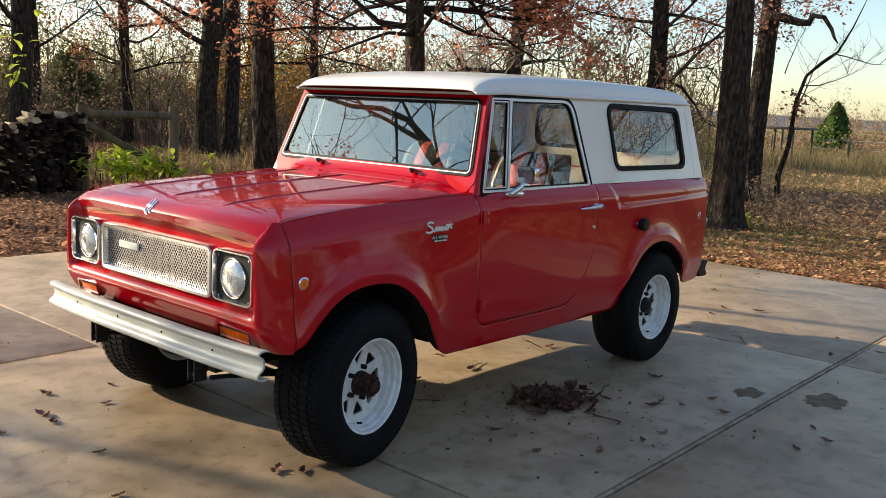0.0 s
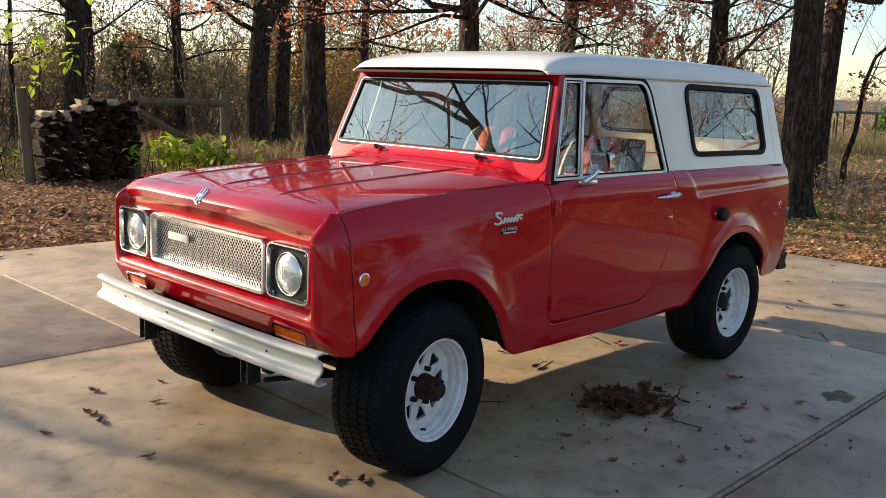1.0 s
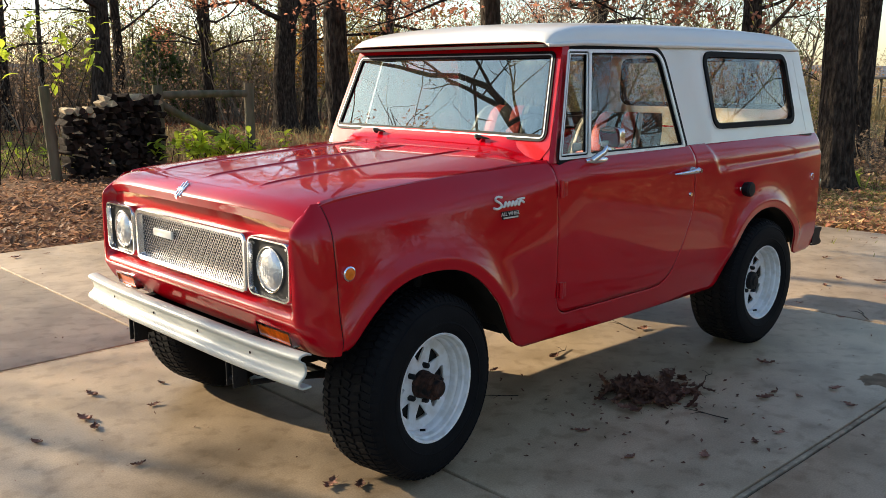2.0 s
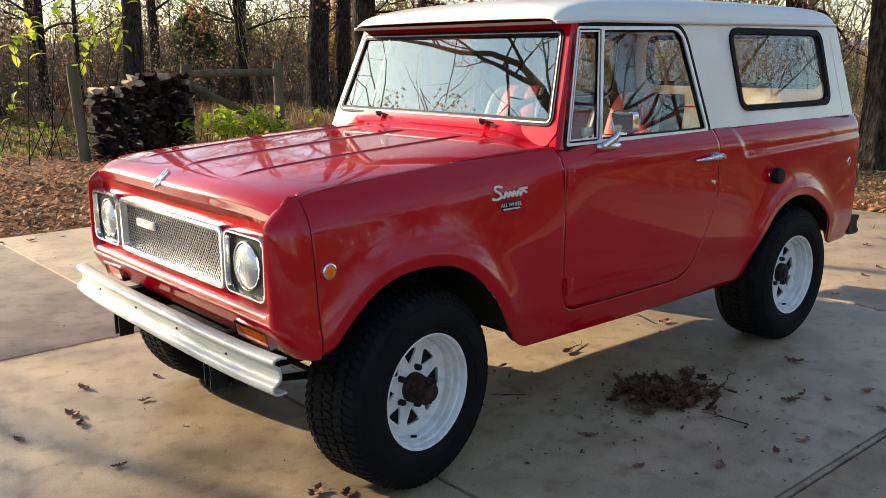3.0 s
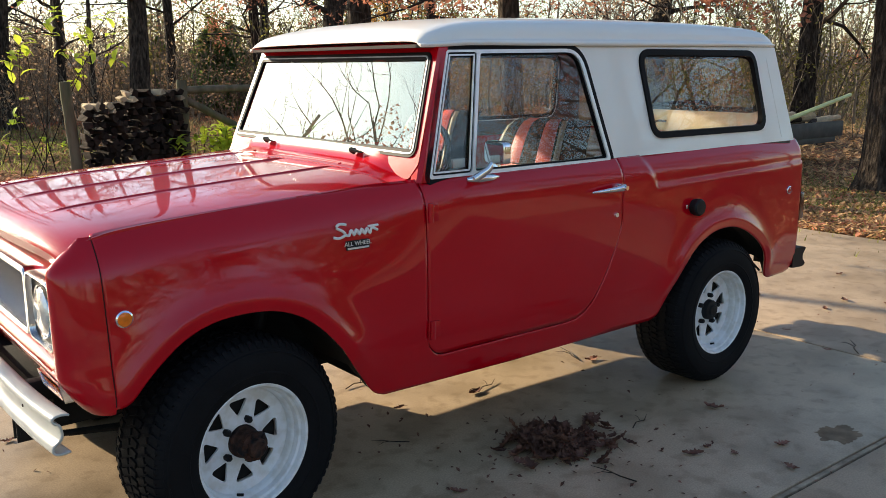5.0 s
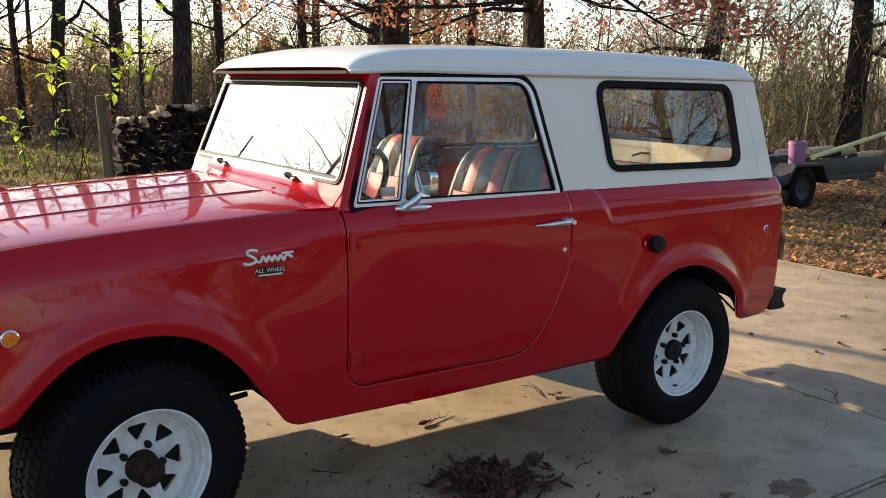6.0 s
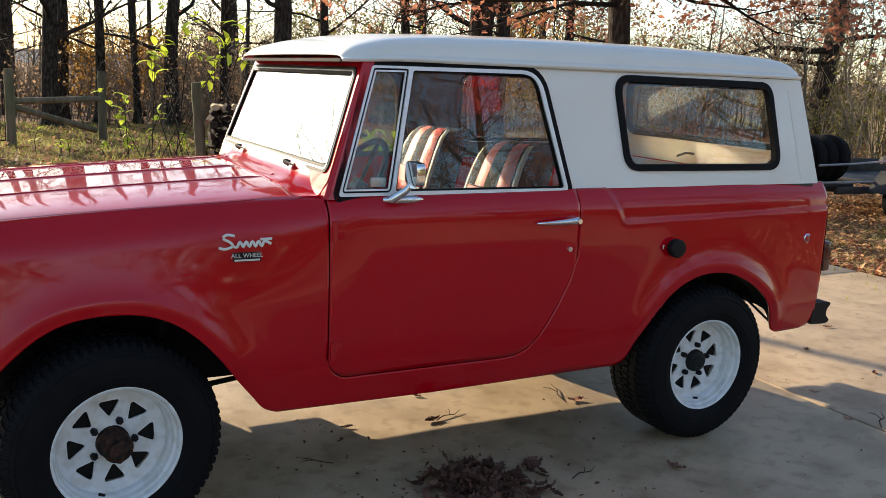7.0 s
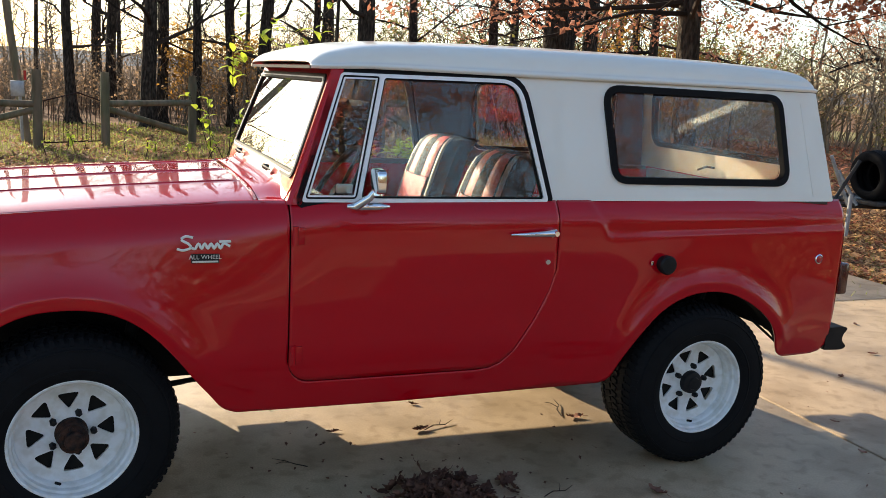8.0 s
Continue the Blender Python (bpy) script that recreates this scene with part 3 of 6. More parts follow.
# hardtop: side walls with rubber-framed windows
QWIN = rounded([(2.045, 1.628), (2.090, 1.243), (2.990, 1.240), (2.948, 1.626)], [0.075, 0.075, 0.075, 0.075], 8)
SIDE_OUT = rounded([(1.805, 1.168), (3.243, 1.170), (3.150, 1.648), (1.20, 1.648), (0.90, 1.645), (0.93, 1.638), (1.683, 1.648)], [0, 0.01, 0.01, 0, 0, 0, 0.12], 6)
for side in (-1, 1):
    p = part("hardtop_side", Buf().plate(SIDE_OUT, [QWIN], cab_map(side, 0.004), 0.02), WHITE, car, "white hardtop wall")
    part("inner_wall", Buf().plate(SIDE_OUT, [inset(QWIN, -0.004)], cab_map(side, -0.018), 0.006), INNER_SHADE, p, "inner wall, its cream toned down to a shaded brown")
    part("window_seal", Buf().plate(grow(QWIN, 0.006), [inset(QWIN, 0.022)], cab_map(side, 0.014), 0.03), RUBBER, p, "thick black rubber window seal")
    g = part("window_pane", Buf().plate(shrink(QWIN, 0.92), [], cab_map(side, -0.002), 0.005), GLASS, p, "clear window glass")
    g.visible_shadow = side < 0
    # seam down the rear corner post
    sm = Buf().tube([(3.06, side * (cab_y(1.6) + 0.004), 1.60), (3.128, side * (cab_y(1.19) + 0.004), 1.19)], 0.0018, 6)
    part("corner_seam", sm, WHITE, p)

# rear wall of the cab: tailgate below, glazed liftgate above
def rear_map(y, z, d):
    return (3.250 - (z - 1.18) * 0.20 - d, y, z)


LIFT_OUT = [(-0.765, 1.175), (0.765, 1.175), (0.675, 1.645), (-0.675, 1.645)]
LIFT_WIN = rounded([(-0.61, 1.315), (0.61, 1.315), (0.56, 1.612), (-0.56, 1.612)], 0.07)
lift = part("liftgate", Buf().plate(LIFT_OUT, [LIFT_WIN], rear_map, 0.025), WHITE, car, "white glazed liftgate")
part("inner_wall", Buf().plate(LIFT_OUT, [inset(LIFT_WIN, -0.003)], lambda y, z, d: rear_map(y, z, d + 0.028), 0.006), INNER_CREAM, lift, "cream inner face")
part("window_seal", Buf().plate(grow(LIFT_WIN, 0.012), [inset(LIFT_WIN, 0.018)], lambda y, z, d: rear_map(y, z, d - 0.008), 0.045), RUBBER, lift, "black rubber window seal")
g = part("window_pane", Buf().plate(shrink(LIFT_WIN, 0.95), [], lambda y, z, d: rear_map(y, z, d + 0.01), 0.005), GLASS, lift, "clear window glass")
g.visible_shadow = False
lt = Buf().tube([(3.19, 0.02, 1.235), (3.17, 0.06, 1.238), (3.17, 0.13, 1.215)], 0.007, 8)
part("latch_handle", lt, BLACK, lift)

# tailgate with rounded rear corners
tg = Buf()
rows = []
for z in np.linspace(0.50, 1.176, 22):
    hw = half_width(3.29, z) - 0.004
    bulge = 0.015 * math.sin(math.pi * (z - 0.5) / 0.68)
    row = []
    for u in np.linspace(-1, 1, 41):
        y = hw * math.copysign(1 - (1 - abs(u)) ** 1.6, u)
        e = abs(y) / hw
        x = 3.305 + 0.035 * (1 - e ** 8) ** 0.5 + bulge - 0.055 * smooth(1.06, 1.18, z) - 0.03 * smooth(0.62, 0.5, z)
        row.append((x, y, z))
    rows.append(row)
part("tailgate", tg.grid(rows), RED, car)
part("inner_tailgate", Buf().box((3.27, 0, 0.85), (0.02, 1.5, 0.62)), INNER_CREAM, car, "cream inner tailgate")

# roof skin
ROOF_PROF = soft([(0.700, 1.640), (0.706, 1.650), (0.700, 1.660), (0.688, 1.668), (0.681, 1.690), (0.668, 1.716), (0.640, 1.738), (0.58, 1.752), (0.40, 1.764), (0.20, 1.770), (0.0, 1.772)], 4)
ROOF_TOP = table(soft([(0.845, 1.660), (0.852, 1.674), (0.875, 1.697), (0.92, 1.716), (1.05, 1.740), (1.35, 1.760), (1.9, 1.771), (2.5, 1.769), (2.9, 1.757), (3.03, 1.748), (3.09, 1.737), (3.135, 1.718), (3.158, 1.694), (3.165, 1.664)], 4))
rows = []
full = [(y, z) for y, z in ROOF_PROF] + [(-y, z) for y, z in ROOF_PROF[-2::-1]]
for x in [0.845, 0.847, 0.85, 0.856, 0.865, 0.875, 0.89, 0.91, 0.94, 0.98, 1.05, 1.15, 1.3] + list(np.linspace(1.5, 2.8, 12)) + [2.9, 2.97, 3.03, 3.07, 3.10, 3.125, 3.145, 3.157, 3.165]:
    h = (ROOF_TOP(x) - 1.645) / 0.127
    k = 1 - 0.035 * max(0, (0.93 - x) / 0.085) ** 2 - 0.03 * max(0, (x - 3.08) / 0.085) ** 2
    k *= 1 - 0.012 * smooth(1.5, 3.1, x)
    rows.append([(x, y * k, 1.640 - 0.010 * (1 - smooth(0.85, 1.1, x)) + 0.010 * smooth(1.0, 3.1, x) * (1 if z < 1.70 else 0.5) + min(z - 1.640, 0.012) + max(0, z - 1.652) * h * 0.127 / 0.120) for y, z in full])
rb = Buf().grid(rows)
roof = part("roof_skin", rb, WHITE, car, "white domed roof panel", sharp=50)
thicken(roof, 0.008)
rf = Buf().plate(rounded([(0.845, -0.665), (0.845, 0.665), (3.16, 0.655), (3.16, -0.655)], 0.02), [], lambda x, y, d: (x, y, 1.6415 + 0.010 * smooth(1.0, 3.1, x) - d), 0.012)
part("roof_lining", rf, HEADLINER, roof, "grey headliner")

# windshield frame leaning back from the cowl
def screen_map(off=0.0):
    def f(y, z, d):
        return (0.780 + (z - 1.25) * 0.36 + off + d, y, z)
    return f


SCREEN_OUT = rounded([(-0.725, 1.160), (0.725, 1.160), (0.760, 1.215), (0.690, 1.652), (-0.690, 1.652), (-0.760, 1.215)], [0.02, 0.02, 0.03, 0.01, 0.01, 0.03], 4)
SCREEN = rounded([(-0.716, 1.252), (0.716, 1.252), (0.655, 1.598), (-0.655, 1.598)], 0.022)
ws = part("windshield_frame", Buf().plate(SCREEN_OUT, [SCREEN], screen_map(), 0.045), RED, car, "red windshield frame")
part("outer_seal", Buf().plate(inset(SCREEN, -0.016), [inset(SCREEN, -0.004)], screen_map(-0.006), 0.012), RUBBER, ws, "black rubber seal")
part("bright_trim", Buf().plate(inset(SCREEN, -0.004), [inset(SCREEN, 0.001)], screen_map(-0.009), 0.016), GALV, ws, "bright metal trim")
part("inner_seal", Buf().plate(inset(SCREEN, 0.0), [inset(SCREEN, 0.012)], screen_map(-0.006), 0.02), RUBBER, ws, "black rubber seal")
g = part("window_pane", Buf().plate(shrink(SCREEN, 0.985), [], screen_map(0.004), 0.006), SCREEN_GLASS, ws, "clear windshield glass")
for y in (0.36, -0.36):
    wp = Buf().tube([(0.755, y, 1.236), (0.733, y, 1.245)], [0.014, 0.010], 12)
    wp.tube([(0.735, y, 1.245), (0.742, y - 0.03, 1.240), (0.750, y - 0.065, 1.236)], [0.008, 0.006, 0.003], 8)
    part("wiper_pivot", wp, BLACK, ws, "black wiper pivot")
    wj = Buf().tube([(0.700, y + 0.01, 1.165), (0.690, y + 0.01, 1.195)], [0.010, 0.006], 8)
    part("washer_jet", wj, RED, ws)
# A pillars between windshield and door frames
for side in (-1, 1):
    rows = []
    for z in np.linspace(1.150, 1.642, 12):
        xf = 0.780 + (z - 1.25) * 0.36
        xr = max(xf + 0.03, 0.806 + (z - 1.16) * 0.333)
        yo = cab_y(z) + 0.010
        rows.append([(xf + 0.002, side * (yo - 0.045), z), (xf + 0.004, side * (yo - 0.014), z), (xf + 0.018, side * yo, z), (xr - 0.004, side * yo, z), (xr, side * (yo - 0.05), z), (xf + 0.002, side * (yo - 0.045), z)])
    part("windshield_pillar", Buf().grid(rows), RED, ws)

# hood
HOOD_C = table(soft([(-0.46, 1.108), (-0.35, 1.124), (-0.2, 1.137), (0.0, 1.151), (0.3, 1.169), (0.70, 1.190)]))
GROOVES = (-0.36, 0.02, 0.40)
ys = sorted(set([round(v, 4) for v in np.linspace(-0.728, 0.728, 57)] + [round(g + d, 4) for g in GROOVES for d in (-0.012, -0.009, -0.006, -0.003, 0.0, 0.003, 0.006, 0.009, 0.012)]))


def hood_z(x, y):
    zc, zs = HOOD_C(x), Z_TOP(x) - 0.004
    e = abs(y) / 0.728
    z = zs + (zc - zs) * (1 - 0.25 * e ** 2 - 0.75 * e ** 7)
    if -0.42 < x < 0.66:
        for g in GROOVES:
            d = abs(y - g)
            if d < 0.012:
                z += 0.0055 * (1 - smooth(0.003, 0.012, d)) * smooth(-0.42, -0.36, x) * (1 - smooth(0.60, 0.66, x))
    return z


rows = []
front = [(-0.470, -0.084), (-0.505, -0.084), (-0.517, -0.080), (-0.522, -0.066), (-0.528, -0.053), (-0.530, -0.047), (-0.527, -0.040), (-0.518, -0.030), (-0.503, -0.017), (-0.483, -0.006), (-0.46, 0.0)]
for x, dz in front:
    rows.append([(x + 0.05 * (abs(y) / 0.728) ** 2.6, y, hood_z(-0.46, y) + dz) for y in ys])
for x in list(np.linspace(-0.43, 0.655, 56)):
    k = max(0, (-0.2 - x) / 0.26) ** 2
    rows.append([(x + 0.05 * k * (abs(y) / 0.728) ** 2.6, y, hood_z(x, y)) for y in ys])
rows = [[(r[0][0], r[0][1] * 1.003, r[0][2] - 0.035)] + r + [(r[-1][0], r[-1][1] * 1.003, r[-1][2] - 0.035)] for r in rows]
hood = thicken(part("hood", Buf().grid(rows), RED, car, "red hood with three pressed ribs"), 0.008)
# emblem of crossed bars on the hood's nose, drawn as plain shapes
em = Buf()
for dy in (-0.018, 0.018):
    em.tube([(-0.535, dy, 1.058), (-0.492, dy, 1.102)], 0.005, 8)
em.box((-0.516, 0, 1.082), (0.016, 0.050, 0.010), 0.003, Matrix.Rotation(radians(-46), 4, "Y"))
em.tube([(-0.540, 0, 1.050), (-0.486, 0, 1.108)], 0.006, 8)
part("emblem", em, CHROME, hood, "chrome emblem")

# cowl
rows = []
for x, dz in ((0.662, -0.012), (0.664, 0.0), (0.70, 0.008), (0.73, 0.014), (0.752, 0.026), (0.764, 0.044), (0.775, 0.070)):
    rows.append([(x, y, (hood_z(0.655, max(-0.72, min(0.72, y))) + dz) * (1 - smooth(0.50, 0.745, abs(y))) + (Z_TOP(x) - 0.006) * smooth(0.50, 0.745, abs(y))) for y in np.linspace(-0.752, 0.752, 61)])
part("cowl", Buf().grid(rows), RED, car)

# nose panel: wraps from seam to seam below the hood
NOSE_X = table(soft([(0.575, -0.445), (0.60, -0.470), (0.64, -0.496), (0.668, -0.512), (0.684, -0.520), (0.695, -0.522), (0.704, -0.520), (0.712, -0.515), (0.719, -0.508), (0.726, -0.498),
                     (0.733, -0.487), (0.740, -0.479), (0.75, -0.475), (0.77, -0.474), (0.97, -0.474), (1.09, -0.466)], 4))
rows = []
zs = [0.575, 0.59, 0.615, 0.64, 0.66] + [round(v, 4) for v in np.linspace(0.672, 0.752, 28)] + [0.77, 0.80, 0.86, 0.92, 0.96, 0.98, 0.995, 1.01, 1.025, 1.04, 1.055, 1.068, 1.078, 1.086]
for z in zs:
    hw = half_width(SEAM_X, z)
    xe = NOSE_X(z) if z < 0.695 else -0.522 + 0.095 * smooth(0.99, 1.10, z) / smooth(0.99, 1.10, 1.086)
    crest = 0.70 + 0.34 * (hw - 0.70)
    half = []
    for y in list(np.linspace(0, 0.70, 15)) + [0.70 + (hw - 0.70) * math.sin(s * math.pi / 2) for s in np.linspace(0, 1, 19)[1:]]:
        if y <= 0.70:
            x = NOSE_X(z)
        elif y < crest:
            x = NOSE_X(z) + (xe - NOSE_X(z)) * smooth(0.70, crest, y)
        else:
            e = min(1.0, (y - crest) / (hw - crest))
            x = xe + (SEAM_X - xe) * (1 - math.sqrt(max(0.0, 1 - e ** 2.2)))
        lid = 1.036 - 0.03 * (y / 0.70) ** 2
        zz = z if z < 0.96 or y > 0.715 else 0.96 + (z - 0.96) * (lid - 0.96) / 0.126 * (1 - smooth(0.69, 0.715, y)) + (z - 0.96) * smooth(0.69, 0.715, y)
        half.append((x, y, zz))
    rows.append([(x, -y, q) for x, y, q in half[::-1]] + half[1:])
nose = part("nose_panel", Buf().grid(rows), RED, car)
# dark gap line where nose meets fender
for side in (-1, 1):
    sl = Buf().tube([(SEAM_X - 0.0005, side * (half_width(SEAM_X, z) + 0.0005), z) for z in np.linspace(0.60, 1.086, 22)], 0.0014, 6)
    part("fender_seam", sl, UNDER, nose)

# grille: bright frame, black backing and a woven grid
GR = rounded([(-0.438, 0.742), (0.438, 0.742), (0.438, 0.963), (-0.438, 0.963)], 0.034)


def face(off):
    def f(y, z, d):
        return (-0.462 + off + d, y, z)
    return f


grille = part("grille", Buf().plate(inset(GR, 0.004), [], face(-0.020), 0.01), MESH_DARK, car, "bright woven-mesh grille")
gf = [[face(off)(y, z, 0) for y, z in inset(GR, d)] for d, off in ((0.0, -0.004), (0.001, -0.044), (0.005, -0.050), (0.017, -0.050), (0.021, -0.047), (0.027, -0.024))]
part("grille_frame", Buf().grid(gf, close=True), POLISHED, grille, "polished aluminium frame")
gm = Buf()
z0, z1, lo, hi = 0.764, 0.941, -0.413, 0.413
for k in range(-10, 54):
    for s in (1, -1):
        # slanting strands, clipped at the frame's sides
        ya = -0.42 + k * 0.0185
        yb = ya + s * (z1 - z0) * 0.80
        t1, t2 = (lo - ya) / (yb - ya), (hi - ya) / (yb - ya)
        ta, tb = max(0, min(t1, t2)), min(1, max(t1, t2))
        if tb <= ta:
            continue
        gm.tube([(-0.488 - 0.001 * s, ya + (yb - ya) * t, z0 + (z1 - z0) * t) for t in (ta, tb)], 0.0027, 4, False)
part("mesh_screen", gm, POLISHED, grille, "bright diagonal wire mesh", sharp=0)
bar = Buf().box((-0.497, 0.215, 0.878), (0.012, 0.16, 0.032), 0.004)
part("name_plate", bar, WHITE, grille, "white name plate with dark edge")

# headlamps in black bezels with bright rims
for side in (-1, 1):
    BZ = rounded([(side * 0.452, 0.750), (side * 0.718, 0.750), (side * 0.722, 0.964), (side * 0.456, 0.964)], 0.042)
    lampc = (side * 0.580, 0.853)
    circ = [(lampc[0] + 0.083 * math.cos(a), lampc[1] + 0.083 * math.sin(a)) for a in np.linspace(0, 2 * math.pi, 41)[:-1]]
    hl = part("headlamp", Buf().plate(inset(BZ, 0.010), [circ], face(-0.036), 0.03), BLACK, car, "round headlamp in a black bezel")
    bz = [[face(off)(y, z, 0) for y, z in inset(BZ, d)] for d, off in ((0.0, 0.0), (0.0, -0.048), (0.003, -0.054), (0.009, -0.054), (0.013, -0.034))]
    part("bezel_rim", Buf().grid(bz, close=True), POLISHED, hl, "bright metal rim")
    lens = Buf().lathe([(0.0001, -0.040), (0.026, -0.0385), (0.047, -0.034), (0.064, -0.027), (0.074, -0.018), (0.076, 0.0)], (0, 0, 0), 40)
    lens.move(Matrix.Translation((-0.482, lampc[0], lampc[1])) @ Matrix.Rotation(radians(-90), 4, "Z"))
    part("lens", lens, LAMP_GLASS, hl, "ribbed clear glass lens")
    rib = Buf()
    for k in range(-5, 6):
        w = math.sqrt(max(0.0, 0.067 ** 2 - (k * 0.012) ** 2))
        rib.tube([(-0.482 - 0.0405 + 0.012 * ((t * w) ** 2 + (k * 0.012) ** 2) / 0.0027, lampc[0] + k * 0.012, lampc[1] + t * w) for t in np.linspace(-0.95, 0.95, 9)], 0.0016, 4, False)
    part("lens_ribs", rib, LAMP_GLASS, hl)
    ring = Buf().lathe([(0.075, -0.004), (0.077, -0.020), (0.081, -0.021), (0.084, -0.010), (0.084, 0.004)], (0, 0, 0), 40)
    ring.move(Matrix.Translation((-0.484, lampc[0], lampc[1])) @ Matrix.Rotation(radians(-90), 4, "Z"))
    part("retaining_ring", ring, CHROME, hl, "chrome ring")
    for sx, sz in ((-1, 1), (1, 1), (-1, -1), (1, -1)):
        sc = Buf().tube([(-0.492, lampc[0] + sx * 0.098, lampc[1] + sz * 0.083), (-0.501, lampc[0] + sx * 0.098, lampc[1] + sz * 0.083)], 0.005, 8)
        part("screw", sc, CHROME, hl)
    # parking lamps below
    PK = rounded([(side * 0.488, 0.594), (side * 0.690, 0.590), (side * 0.690, 0.652), (side * 0.492, 0.656)], 0.008)

    def pk_map(off):
        def f(y, z, d):
            return (-0.486 - (z - 0.62) * 0.25 + off + d + 0.10 * max(0, abs(y) - 0.62), y, z)
        return f
    pk = part("parking_lamp", Buf().plate(PK, [inset(PK, 0.009)], pk_map(-0.018), 0.03), CHROME, car, "amber lens in a chrome frame")
    part("lens", Buf().plate(inset(PK, 0.006), [], pk_map(-0.011), 0.02), AMBER_DEEP, pk, "amber lens")
    # side markers
    for mx, mz, r0, mat, nm in ((-0.340, 0.852, 0.026, AMBER, "amber side marker"), (3.168, 0.913, 0.022, REDLENS, "red side marker")):
        y0 = half_width(mx, mz)
        mk = Buf().lathe([(r0, 0.004), (r0, -0.006), (r0 * 0.82, -0.009), (r0 * 0.80, -0.004)], (0, 0, 0), 28)
        mm = Matrix.Translation((mx, side * y0, mz)) @ Matrix.Scale(-side, 4, (0, 1, 0))
        mo = part("side_marker", mk.move(mm), CHROME, car, nm + " in a chrome ring")
        ln = Buf().lathe([(0.0001, -0.010), (r0 * 0.5, -0.009), (r0 * 0.8, -0.006), (r0 * 0.8, 0.002)], (0, 0, 0), 28)
        part("lens", ln.move(mm), mat, mo, nm)

# front bumper: rolled channel in cream white
BP = soft([(-0.548, 0.616), (-0.566, 0.620), (-0.588, 0.617), (-0.598, 0.606), (-0.592, 0.594), (-0.579, 0.586), (-0.575, 0.570), (-0.574, 0.556), (-0.582, 0.542), (-0.598, 0.530), (-0.602, 0.514), (-0.592, 0.502), (-0.574, 0.499), (-0.552, 0.502)], 3)
rows = []
for y in [-0.842, -0.836] + list(np.linspace(-0.79, 0.79, 17)) + [0.836, 0.842]:
    bow = 0.030 * (y / 0.86) ** 4
    rows.append([(x + bow, y, z) for x, z in BP])
bumper = thicken(part("front_bumper", Buf().grid(rows), CREAM, car, "cream white channel bumper"), 0.006)
for y in (-0.55, -0.18, 0.18, 0.55):
    part("bumper_bolt", Buf().lathe([(0.0001, -0.004), (0.004, -0.003), (0.0055, 0.0)], (0, 0, 0), 10).move(Matrix.Translation((-0.575, y, 0.566)) @ Matrix.Rotation(radians(-90), 4, "Z")), RUST, bumper)
for y in (-0.40, 0.40):
    bk = Buf().box((-0.50, y, 0.555), (0.14, 0.05, 0.07), 0.005)
    for dy in (-0.022, 0.022):
        bk.box((-0.545, y + dy, 0.455), (0.06, 0.008, 0.11), 0.002)
    bk.tube([(-0.555, y - 0.03, 0.430), (-0.555, y + 0.03, 0.430)], 0.011, 8)
    part("tow_bracket", bk, BLACK, car, "black steel tow bracket")

# rear bumperettes and tail lamps
for side in (-1, 1):
    rbp = soft([(3.26, 0.60), (3.36, 0.602), (3.385, 0.590), (3.365, 0.565), (3.362, 0.535), (3.385, 0.508), (3.36, 0.492), (3.26, 0.495)], 3)
    part("rear_bumperette", Buf().plate([(x + 0.038, z - 0.026) for x, z in rbp], [], lambda u, v, d: (u, side * (0.79 - d), v), 0.24), BLACK, car, "black rear bumper end")
    tl = Buf().box((3.37, side * 0.735, 0.805), (0.06, 0.085, 0.15), 0.012)
    part("tail_lamp", tl, TAIL, car, "dark red box tail lamp")

# fuel cap
y0 = half_width(2.325, 0.91)
fc = Buf().lathe([(0.036, 0.01), (0.036, -0.012), (0.040, -0.014), (0.040, -0.034), (0.034, -0.042), (0.0001, -0.044)], (2.325, -y0, 0.912), 24)
fuel = part("fuel_cap", fc, BLACK, car, "black plastic fuel cap")
part("cap_tab", Buf().box((2.262, -y0 - 0.008, 0.918), (0.012, 0.006, 0.018), 0.002), CHROME, fuel)

